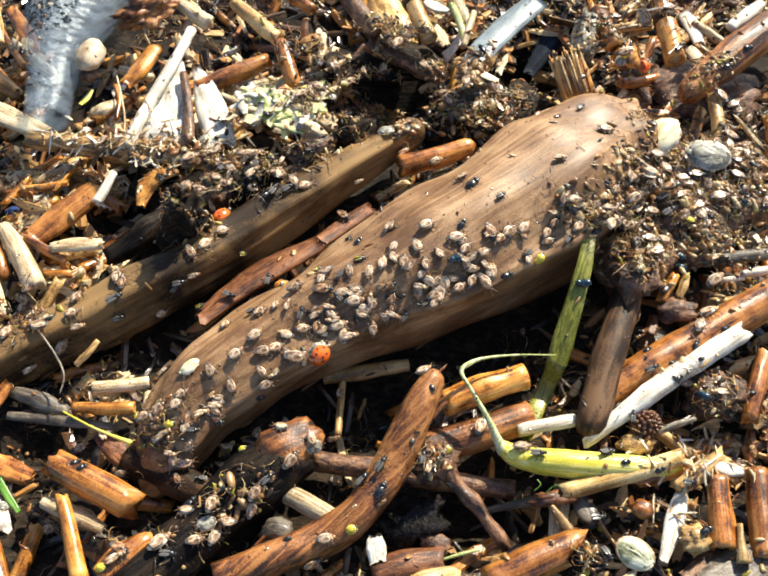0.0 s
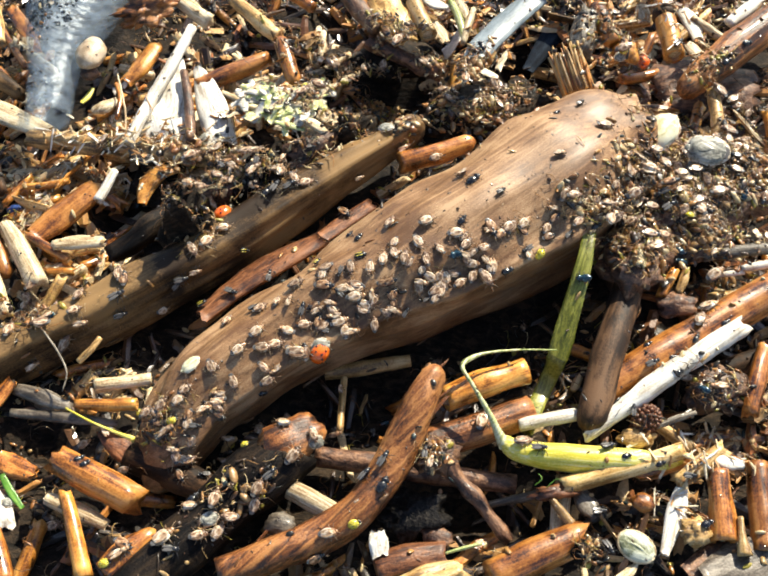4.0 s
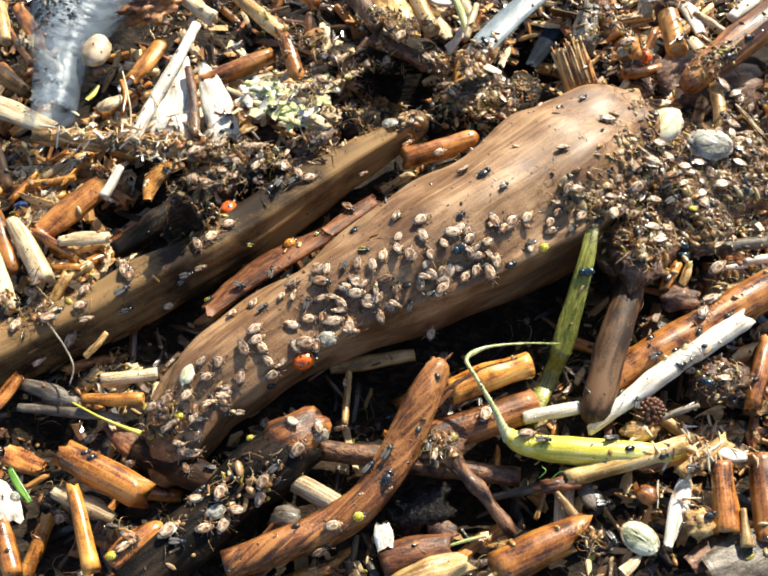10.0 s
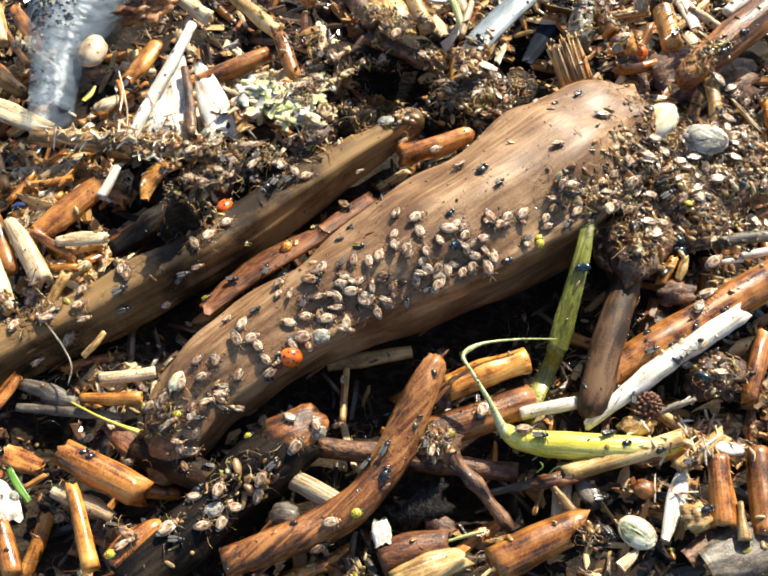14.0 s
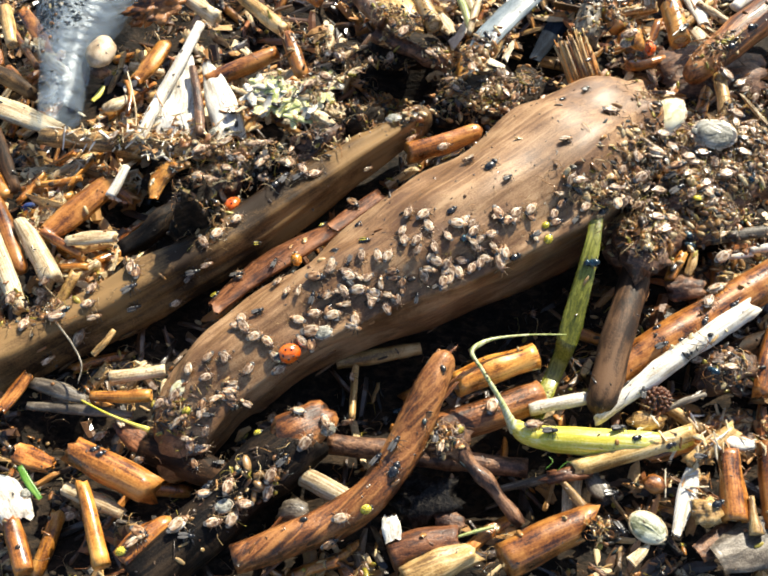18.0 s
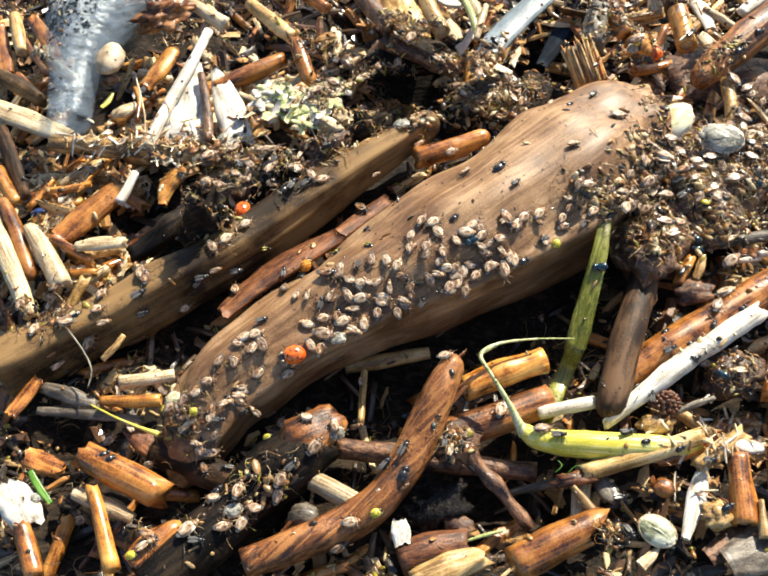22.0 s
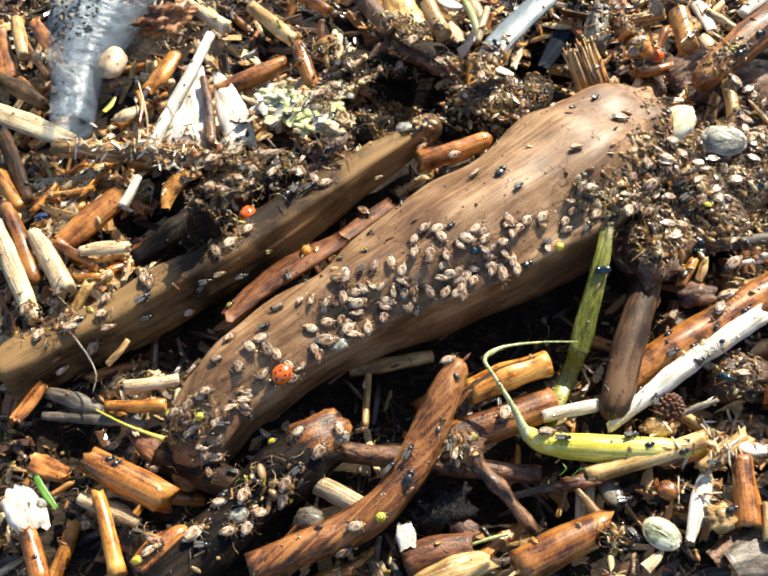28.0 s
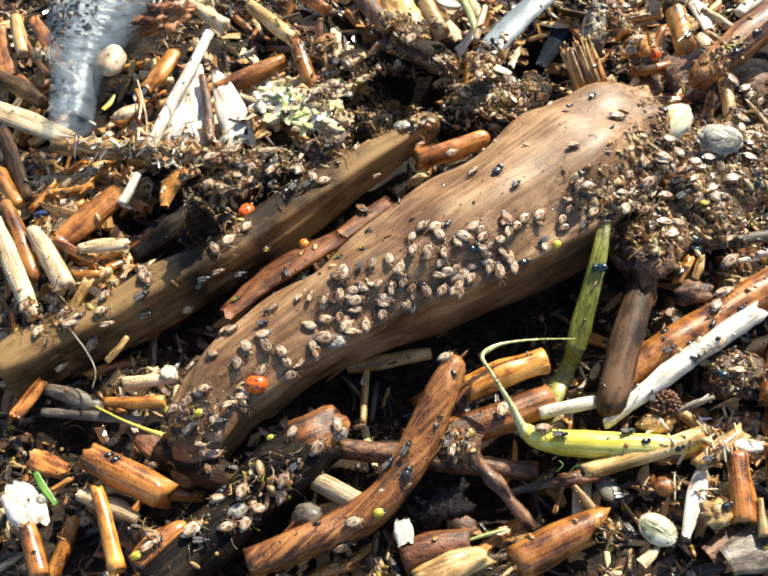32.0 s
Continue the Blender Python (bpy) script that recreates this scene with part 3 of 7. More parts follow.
def shell_of(pts, wall, around=24, per=6):
    """A thin-walled bottle along (x, y, z, r): outer and inner skin, joined at both open ends."""
    c = spline(np.array(pts, float) * MM, per)
    P, R = c[:, :3], c[:, 3]
    T = np.gradient(P, axis=0)
    T /= np.linalg.norm(T, axis=1)[:, None]
    rows = [(P[i], T[i], R[i]) for i in range(len(P))]
    skins = rows + [(p - t * wall * MM * -1, t, max(r - wall * MM, 1e-4)) for p, t, r in rows[::-1]]
    v, f = [], []
    for i, (p, t, r) in enumerate(skins):
        side = np.cross(t, (0, 0, 1.0))
        side /= np.linalg.norm(side)
        up = np.cross(side, t)
        for j in range(around):
            a = 2 * math.pi * j / around
            w = 1 + 0.06 * noise.noise(Vector((math.cos(a) * 1.4, math.sin(a) * 1.4, p[1] * 60)))
            v.append(p + (side * math.cos(a) + up * math.sin(a) * 0.8) * r * w)
    for i in range(len(skins) - 1):
        for j in range(around):
            k = (j + 1) % around
            f.append((i * around + j, i * around + k, (i + 1) * around + k, (i + 1) * around + j))
    n = (len(skins) - 1) * around
    f += [(n + j, n + (j + 1) % around, (j + 1) % around, j) for j in range(around)]
    return v, f


def bottle():
    axis = [(-125.4, 68.3, 9.0, 8.3), (-126.6, 86.0, 9.0, 9.6), (-127.0, 99.0, 9.0, 11.0), (-126.5, 112.0, 9.5, 14.5), (-125.0, 128.0, 10.0, 18.5), (-122.0, 158.0, 10.0, 23.0)]
    v, f = shell_of(axis, 0.5)
    ob = tagged(new("plastic_bottle", mesh_of("plastic_bottle", v, f, PLASTIC)),
                "clear crumpled plastic bottle end with water drops inside", "bottle")
    w, g = ball(8, 6)
    drop = mesh_of("droplet", w * 0.7 * MM, g, DROP)
    rnd = random.Random(5)
    c = spline(np.array(axis) * MM, 12)
    for k in range(170):
        i = rnd.randrange(31, len(c) - 8)
        a = rnd.uniform(1.15, 2.45)
        s = rnd.uniform(0.55, 1.25)
        x, y, z, r = c[i]
        out = Vector((math.cos(a), 0, math.sin(a) / 0.8)).normalized()
        part("droplet", drop, ob, at=lay(Vector((x + math.cos(a) * r, y, z + math.sin(a) * r * 0.8)), out, 90) @ Matrix.Diagonal((s, s, s * 0.6, 1)))


def fibre_stump(label, x, y, z, count, length, spread, heading, seed):
    """A frayed stump: a woody core clad in stiff fibres, each a part."""
    rnd = random.Random(seed)
    l = length * MM
    v, f = tube([(-l / 2, 0, 0, spread * 0.8 * MM), (0, 0, 0, spread * 0.84 * MM), (l * 0.4, 0, 0, spread * 0.78 * MM)], 18, 4, rough=0.1, ridge=0.2, ends=("cut", "broken"), flat=0.75, seed=seed)
    ob = tagged(new("frayed_stump", mesh_of("frayed_stump", v, f, OCHRE)), label, "stump")
    ob.matrix_basis = pose(x * MM, y * MM, z * MM, 0, -18, heading)
    for k in range(count):
        a = rnd.uniform(0, 6.28)
        r = spread * rnd.uniform(0.78, 0.92) * MM
        dy, dz = math.cos(a) * r, math.sin(a) * r * 0.75
        m, w = l * rnd.uniform(0.36, 0.58), rnd.uniform(0.3, 0.75) * MM
        v, f = tube([(-l / 2, dy, dz, w), (0, dy * 1.04, dz * 1.04, w * 1.1), (m, dy * 1.06 + rnd.gauss(0, 0.4) * MM, dz * 1.06 + rnd.gauss(0, 0.4) * MM, w * 0.6)], 6, 2, ends=("broken", "broken"), seed=k)
        part("fibre", mesh_of("fibre", v, f, rnd.choice((TAN, ORANGE, TAN, RUST, OCHRE))), ob)


def seed_cup(x, y, z, r):
    """An open, thick-lipped seed cup: a turned bowl with an uneven rim."""
    prof = [(0.35, -0.6), (0.8, -0.45), (1.0, 0.0), (0.95, 0.4), (0.75, 0.5), (0.6, 0.2), (0.45, -0.3), (0.1, -0.4)]
    v, f, n = [], [], 20
    for q, h in prof:
        for j in range(n):
            a = 2 * math.pi * j / n
            k = 1 + 0.15 * noise.noise(Vector((math.cos(a) * 1.5, math.sin(a) * 1.5, h)))
            v.append((math.cos(a) * q * r * k * MM, math.sin(a) * q * r * k * MM, h * r * MM * k))
    for i in range(len(prof) - 1):
        for j in range(n):
            f.append((i * n + j, i * n + (j + 1) % n, (i + 1) * n + (j + 1) % n, (i + 1) * n + j))
    f += [tuple(range(n))[::-1], tuple(range((len(prof) - 1) * n, len(prof) * n))]
    ob = tagged(new("seed_cup", mesh_of("seed_cup", v, f, PEBBLE)), "open tan seed cup with a thick rim", "seed")
    ob.matrix_basis = pose(x * MM, y * MM, z * MM, 25, -15, 0)


def seed_ball(x, y, z, r):
    """A dried brown seed head: a core set all round with small seeds."""
    v, f = ball(14, 9)
    head = tagged(new("seed_ball", mesh_of("seed_ball", v * np.array([r, r * 0.9, r * 0.75]) * MM * 0.8, f, MAROON)), "dry brown seed head set all round with small seeds", "seed head")
    head.matrix_basis = pose(x * MM, y * MM, z * MM, 10, -12, 40)
    w, g = ball(8, 6)
    grain_seed = mesh_of("seed", w * np.array([0.75, 0.75, 1.05]) * MM, g, DULLRED)
    for k in range(90):
        h = 1 - 2 * (k + 0.5) / 90
        a, q = k * 2.39996, math.sqrt(1 - h * h)
        n = Vector((math.cos(a) * q, math.sin(a) * q, h))
        part("seed", grain_seed, head, at=Matrix.Translation(Vector((n.x * r, n.y * r * 0.9, n.z * r * 0.75)) * MM * 0.82) @ n.to_track_quat("Z", "Y").to_matrix().to_4x4())


def pod(x, y, z, a, b, turn):
    """A pale flat oval seed case with a raised rim and a ridge."""
    v, f = ball(24, 14)
    ob = new("seed_pod", mesh_of("seed_pod", v * np.array([a, b, min(a, b) * 0.38]) * MM, f, PODSKIN))
    ob.matrix_basis = pose(x * MM, y * MM, z * MM, 14, 8, turn)
    ring = [(math.cos(q) * a * 0.97 * MM, math.sin(q) * b * 0.97 * MM, 0, 0.5 * MM) for q in np.linspace(0, 6.283, 25)]
    w, g = tube(ring, 6, 1, rough=0.1)
    part("rim", mesh_of("rim", w, g, PALE), ob, "pale raised rim")
    w, g = tube([(-a * 0.95 * MM, 0, 0, 0.2 * MM), (0, 0, min(a, b) * 0.38 * MM, 0.3 * MM), (a * 0.95 * MM, 0, 0, 0.2 * MM)], 6, 6, rough=0.1)
    part("ridge", mesh_of("ridge", w, g, PODSKIN), ob)
    tagged(ob, "pale grey-green oval seed case with a raised rim", "seed")


# ---- the branches ----
stem("driftwood_branch", "thick weathered brown driftwood branch, smooth and barkless, crowded with small bugs", LOG, [(92.0, 56.0, 3.0, 21.0), (77.5, 49.0, 5.0, 27.0), (60.5, 33.0, 8.0, 29.8), (34.3, 13.8, 9.3, 28.8), (10.4, -1.2, 9.0, 23.9), (-12.8, -13.7, 8.0, 20.22), (-33.9, -25.4, 6.0, 17.56), (-52.0, -39.9, 3.0, 15.95), (-63.6, -53.4, -1.0, 14.21), (-69.3, -64.5, -6.0, 9.93)], "branch", around=92, per=9, rough=0.05, ridge=0.07, face=((1.55, 2.44), (2.44, 3.88)), lean=0.24, ends=('broken', 'round'), jag=0.12, flat=0.85)
stem("bark_branch", "dark wet driftwood branch with stripped bark and painted shadow blotches, lying behind the thick one", BARK, [(11.1, 65.7, 6.0, 5.46), (-7.8, 50.2, 6.0, 7.56), (-28.5, 34.0, 5.0, 9.57), (-51.5, 15.3, 4.0, 10.17), (-73.6, -0.4, 3.0, 9.95), (-95.1, -13.5, 2.0, 10.18), (-116.0, -25.2, 1.0, 10.41), (-133.5, -34.7, 0.0, 10.28)], "branch", around=44, per=7, rough=0.1, ridge=0.12, face=((1.25, 2.02), (2.02, 3.85)), ends=('round', 'cut'))
stem("dark_stub", "black rotten branch stub lying behind the bark branch", BLACKWOOD, [(-95.7, 12.3, 0.0, 3.07), (-84.8, 19.4, 3.0, 3.93), (-74.9, 30.4, 4.0, 3.30)], "branch", around=20, rough=0.2, ridge=0.2, ends=('broken', 'broken'))
stem("rooted_branch", "dark rotten branch, shadow in its colour, with an orange-brown lit bark top", BLACKWOOD, [(-27.6, -62.4, 2.0, 9.01), (-39.0, -72.1, 2.0, 9.60), (-51.4, -83.3, 1.0, 9.07), (-63.3, -94.9, 0.0, 8.55), (-76.0, -107.4, -1.0, 7.68)], "branch", around=24, rough=0.12, ridge=0.1, ends=('broken', 'cut'))
stem("forked_twig", "bent orange-brown twig with smooth grained wood", TWIG, [(14.6, -46.7, 20.0, 3.68), (11.4, -53.1, 18.0, 4.69), (6.7, -62.5, 14.0, 5.24), (0.9, -72.4, 10.0, 5.49), (-7.0, -83.4, 7.0, 5.57), (-17.6, -90.8, 5.0, 5.52), (-31.5, -96.3, 4.0, 5.20), (-48.0, -101.7, 3.0, 4.61)], "twig", around=20, rough=0.06, ridge=0.08, ends=('round', 'cut'))
lump("wet_clod", "shiny black wet clod among the drift litter", WETBLACK, 8.5, -82.5, 0.0, 10.0, 7.0, 3.2, 0, category="clod", rough=0.6, fine=4)
stem("grey_stick", "dim grey stick in the gap", GREY, [(30.9, -78.1, -5.0, 1.19), (42.7, -75.7, -5.0, 1.49), (53.0, -73.0, -4.0, 1.20)], "stick", around=8)
stem("side_twig", "thin dark red-brown twig forking off", MAROON, [(14.8, -66.0, 8.0, 4.26), (21.4, -72.9, 4.0, 2.64), (28.7, -80.6, 0.0, 2.34), (36.4, -90.5, -4.0, 1.89)], "twig", rough=0.2, ridge=0.15)
strip("bark_strip", "orange-red strip of peeled bark wedged between the branches", DULLRED, [(-61.3, -14.8, 4.0, 3.23), (-50.0, -2.8, 5.0, 5.10), (-37.3, 6.6, 6.0, 5.50), (-22.6, 15.9, 6.0, 4.22)], "bark", thick=1.2, cup=0.2, fray=0.8, tilt=0.3)
strip("bark_strip", "red bark shred in the gap behind the branch", DULLRED, [(-22.1, 18.9, 2.0, 2.57), (-13.7, 26.4, 2.0, 2.94), (-4.2, 34.2, 2.0, 2.63)], "bark", thick=1.0, fray=0.8)
stem("red_stub", "short glossy red-orange stem stub", RED, [(5.5, 49.1, 6.0, 3.91), (17.1, 51.7, 7.0, 4.09), (30.6, 56.7, 8.0, 3.40)], "stick", ends=('broken', 'round'))
stem("dark_root", "dark brown root running under the branch tip", MUDDY, [(-80.2, -61.6, -5.0, 4.59), (-67.1, -67.8, -4.0, 5.29), (-53.0, -73.5, -4.0, 4.49)], "root", rough=0.12)
# ---- the stems and straws beside the branch ----
stem("muddy_reed", "dark muddy brown reed hanging over the straw", MUDREED, [(87.2, 9.7, 6.0, 4.85), (79.6, -10.3, 6.0, 5.03), (71.0, -33.3, 7.0, 5.45), (63.8, -54.4, 5.0, 5.14)], "reed", around=18, ends=('cut', 'round'))
stem("white_straw", "clean white broken straw with dark specks", WHITE, [(115.6, -22.9, 8.0, 3.32), (95.3, -36.0, 8.0, 3.40), (76.8, -49.0, 7.0, 3.19), (61.6, -60.1, 4.0, 1.50)], "straw", ends=('broken', 'broken'), jag=0.7, hollow=0.6)
stem("white_straw", "short bleached straw piece among the drift litter", WHITE, [(41.4, -55.9, 4.0, 1.81), (50.2, -53.9, 4.0, 2.12), (59.6, -51.7, 3.0, 1.98)], "straw")
stem("red_reed", "long glossy red-orange reed stem", RED, [(134.3, -4.1, 4.0, 6.25), (107.1, -19.9, 3.0, 6.11), (81.2, -34.9, 2.0, 5.82), (66.2, -45.3, 0.0, 5.44)], "reed", around=18)
# TWIG, darker than RED, stands in for the shade on this reed
stem("red_reed", "red-brown reed stem lying under the twig", TWIG, [(11.5, -61.1, 1.0, 5.28), (26.8, -56.1, 1.0, 5.48), (45.7, -48.8, 0.0, 5.10)], "reed", around=16)
stem("yellow_reed", "short yellow-orange cut reed among the drift litter", ORANGE, [(18.4, -48.2, 7.0, 4.25), (30.8, -43.0, 7.0, 4.60), (44.5, -38.3, 7.0, 4.33)], "reed", around=18, hollow=0.75, ends=('cut', 'cut'))
grass_plant()
bottle()
stem("tan_stick", "dry golden-tan stick under the yellow stalk", GOLDEN, [(53.6, -75.5, 3.0, 2.63), (67.0, -71.8, 4.0, 3.23), (79.0, -68.8, 5.0, 3.09), (89.9, -65.4, 6.0, 2.51)], "stick", ends=('broken', 'broken'))
stem("split_wood", "frayed tan split wood end", TAN, [(87.0, -75.3, 4.0, 2.19), (94.9, -70.2, 5.0, 2.94), (103.3, -64.6, 5.0, 2.52)], "stick", ends=('broken', 'broken'), ridge=0.2)
stem("split_wood", "reddish split wood piece among the drift litter", RED, [(76.2, -72.1, 2.0, 1.92), (84.8, -68.9, 2.0, 2.67), (93.3, -66.5, 2.0, 2.24)], "stick", ends=('broken', 'broken'), ridge=0.2)
strip("white_flake", "small white plastic flake among the drift litter", WHITE, [(98.4, -68.7, 7.0, 1.47), (103.3, -69.7, 7.0, 2.20), (107.5, -70.6, 7.0, 1.17)], "flake", thick=1.0)
# ---- upper side ----
stem("white_straw", "long white straw among the drift litter", WHITE, [(-75.1, 113.2, 13.0, 1.92), (-81.8, 91.4, 12.0, 2.23), (-88.1, 73.3, 11.0, 2.18), (-93.4, 54.9, 10.0, 2.22)], "straw", hollow=0.6)
strip("paper_scrap", "crumpled white paper-like bark scrap", WHITE, [(-80.9, 101.1, 9.0, 2.85), (-80.3, 85.4, 9.0, 5.95), (-81.0, 69.1, 9.0, 9.08), (-80.8, 53.9, 8.0, 9.26)], "scrap", thick=0.4, crumple=0.3, fray=1.0, cup=0.1)
strip("paper_scrap", "torn white bark scrap among the drift litter", WHITE, [(-72.0, 95.8, 9.0, 1.70), (-65.5, 77.8, 9.0, 5.70), (-59.5, 57.9, 8.0, 5.91)], "scrap", thick=0.4, crumple=0.3, fray=1.2)
stem("dark_twig", "thin dark brown twig over the white scrap", MAROON, [(-76.2, 90.1, 12.0, 1.49), (-72.9, 74.6, 11.0, 1.82), (-70.4, 56.1, 10.0, 1.96)], "twig", around=8)
stem("red_reed", "orange-brown cut reed among the drift litter", RED, [(-71.7, 87.8, 6.0, 3.38), (-59.5, 94.9, 6.0, 3.60), (-45.3, 103.7, 6.0, 3.26)], "reed", hollow=0.6)
stem("tan_straw", "tan straw lying aslant among the drift litter", TAN, [(-59.9, 129.9, 12.0, 2.39), (-51.0, 119.8, 12.0, 3.15), (-41.3, 109.6, 11.0, 2.92)], "straw", ends=('cut', 'broken'))
stem("red_stub", "orange-brown stub among the drift litter", RED, [(-40.4, 107.7, 11.0, 2.71), (-37.8, 99.2, 10.0, 3.07), (-34.8, 90.0, 8.0, 3.04)], "stick", ends=('cut', 'round'))
stem("tan_straw", "thin pale straw among the drift litter", PALE, [(-62.0, 84.5, 6.0, 1.31), (-53.6, 79.4, 6.0, 1.39), (-45.0, 74.0, 5.0, 1.38)], "straw", around=8)
strip("bark_curl", "curled orange bark piece among the drift litter", ORANGE, [(-99.6, 89.5, 8.0, 2.62), (-94.4, 97.9, 9.0, 3.78), (-89.6, 109.8, 9.0, 2.88)], "bark", thick=1.0, cup=0.45, fray=0.8)
strip("leaf_bit", "yellow-green leaf bit among the drift litter", STALK, [(-115.1, 80.1, 6.0, 0.74), (-113.3, 83.2, 6.0, 1.21), (-111.8, 87.8, 6.0, 0.66)], "leaf", thick=0.5)
stem("white_chip", "pale broken wood chip among the drift litter", PALE, [(-110.7, 76.5, 5.0, 1.67), (-105.8, 77.6, 6.0, 2.96), (-101.5, 81.2, 6.0, 1.49)], "chip", flat=0.6, ends=('broken', 'broken'))
stem("red_stick", "thin red-brown twig among the drift litter", RED, [(-100.5, 71.9, 6.0, 0.92), (-100.5, 81.9, 6.0, 1.12), (-103.1, 89.7, 6.0, 0.94)], "twig", around=8)
stem("root_hair", "thin pale curling root hair", PALE, [(-94.5, 54.9, 10.0, 0.36), (-95.7, 68.4, 11.0, 0.36), (-98.9, 80.9, 11.0, 0.37), (-102.0, 90.9, 10.0, 0.28)], "root", around=6)
stem("rusty_stick", "rotten golden-brown stick crusted with straw shreds and bugs", OCHRE, [(-132.4, 63.0, 5.0, 3.09), (-114.7, 60.6, 5.0, 3.44), (-94.2, 57.3, 6.0, 3.77), (-74.0, 53.3, 6.0, 3.39), (-52.3, 48.8, 5.0, 2.67)], "stick", rough=0.18, ridge=0.15, ends=('broken', 'broken'))
strip("pale_bark", "pale split bark piece among the drift litter", PALE, [(-163.5, 85.8, 6.0, 3.74), (-144.2, 75.2, 7.0, 4.60), (-125.3, 65.7, 6.0, 3.09)], "bark", thick=1.5, cup=0.2, fray=0.8)
stem("brown_twig", "thin brown twig among the drift litter", RED, [(-156.5, 126.0, 4.0, 1.39), (-148.6, 113.3, 4.0, 1.56), (-140.4, 100.9, 4.0, 1.34)], "twig", around=8)
stem("brown_twig", "short brown twig piece among the drift litter", RED, [(-152.3, 100.9, 4.0, 1.73), (-146.0, 93.5, 4.0, 1.90), (-140.3, 86.4, 4.0, 1.50)], "twig", around=8)
stem("pale_straw", "pale blue-white straw bit among the drift litter", WHITE, [(-97.6, 46.3, 6.0, 1.41), (-100.0, 39.6, 5.0, 1.75), (-102.5, 33.7, 4.0, 1.92)], "straw", hollow=0.6, around=10)
lump("pebble", "smooth pale tan pebble among the drift litter", PEBBLE, -111.9, 97.0, 15.0, 5.41, 7.83, 4.10, -10, category="pebble", rough=0.12)
lump("pebble", "small brown wet pebble among the drift litter", MAROON, -113.4, 93.7, 8.0, 3.77, 3.20, 2.64, 0, category="pebble", rough=0.15)
lump("torn_wad", "torn pinkish tan wad of plant fibre", TWIG, -95.2, 124.5, 12.0, 9.0, 6.5, 4.5, 20, category="clod", rough=0.9, fine=4, nu=30, nv=20)
stem("pale_straw", "pale stick with a ragged head", PALE, [(-87.9, 139.0, 8.0, 2.00), (-78.7, 129.0, 9.0, 2.56), (-70.0, 121.0, 9.0, 3.32)], "straw", ends=('cut', 'broken'))
seed_cup(-53.0, 48.7, 8.0, 4.59)
lump("plastic_bit", "small blue plastic bit in shade", BLUEBIT, -134.1, 34.6, -2.0, 2.65, 1.95, 1.24, 0, category="plastic", rough=0.3)
strip("bark_curl", "large curled orange bark among the drift litter", RUST, [(-123.2, 19.5, 4.0, 3.93), (-115.5, 28.5, 5.0, 5.52), (-104.1, 40.4, 6.0, 4.56)], "bark", thick=1.5, cup=0.45, fray=0.6)
stem("red_stick", "red-brown stick among the drift litter", RED, [(-124.3, 17.7, 5.0, 1.53), (-118.3, 14.3, 4.0, 1.86), (-109.2, 8.7, 3.0, 1.51)], "stick", around=8)
stem("white_chip", "white split wood chip among the drift litter", PALE, [(-114.2, 12.8, 6.0, 1.85), (-105.9, 13.8, 6.0, 2.86), (-97.1, 14.2, 6.0, 2.02)], "chip", flat=0.6, ends=('broken', 'broken'))
stem("bleached_stick", "bleached thick stick standing aslant", PALE, [(-132.2, 21.2, 6.0, 2.55), (-124.9, 10.4, 5.0, 3.53), (-117.9, -1.4, 3.0, 3.81)], "stick", ends=('broken', 'broken'))
stem("purple_stick", "dark purple-brown wet stick among the drift litter", MAROON, [(-16.4, 134.1, 13.0, 3.42), (-9.4, 122.4, 13.0, 3.77), (-3.0, 112.1, 12.0, 3.14)], "stick", ends=('broken', 'broken'))
strip("bark_slab", "golden tan bark slab among the drift litter", GOLDEN, [(-1.8, 134.7, 15.0, 5.62), (3.6, 118.7, 15.0, 7.28), (8.7, 104.9, 14.0, 4.64)], "bark", thick=1.5, cup=0.3, fray=0.6)
stem("tan_reed", "jointed tan reed among the drift litter", TAN, [(8.7, 137.4, 14.0, 3.23), (12.8, 123.8, 13.0, 3.58), (17.5, 109.3, 12.0, 3.32)], "reed", hollow=0.7, nodes=(0.45,))
stem("pale_straw", "pale yellow-green straw among the drift litter", SHOOT, [(27.6, 135.4, 6.0, 1.40), (30.4, 125.2, 6.0, 1.78), (32.3, 114.1, 5.0, 1.36)], "straw", around=8)
stem("pale_straw", "bleached split straw among the drift litter", PALE, [(36.6, 131.0, 6.0, 1.19), (33.7, 120.9, 6.0, 1.77), (31.5, 111.9, 5.0, 1.17)], "straw", around=8)
strip("bark_flake", "pale torn bark flake among the drift litter", PALE, [(19.4, 124.9, 5.0, 2.37), (22.0, 119.2, 5.0, 3.33), (24.9, 113.0, 5.0, 1.56)], "bark", thick=1.0, fray=0.8)
strip("bark_flake", "pale bark flake on edge", WHITE, [(16.9, 138.3, 6.0, 1.81), (21.2, 134.8, 6.0, 2.60), (26.7, 132.4, 6.0, 1.20)], "bark", thick=0.8, fray=0.8)
stem("pale_straw", "pale straw end among the drift litter", PALE, [(27.6, 144.0, 5.0, 2.63), (31.3, 134.7, 4.0, 3.01), (34.0, 125.7, 3.0, 2.58)], "straw")
strip("plastic_strip", "flat pale blue-grey plastic strip", STRIP, [(30.4, 84.4, 14.0, 3.37), (37.5, 99.8, 15.0, 4.96), (48.8, 115.0, 15.0, 5.25), (61.4, 129.4, 15.0, 4.96)], "strip", thick=0.8, cup=0.18)
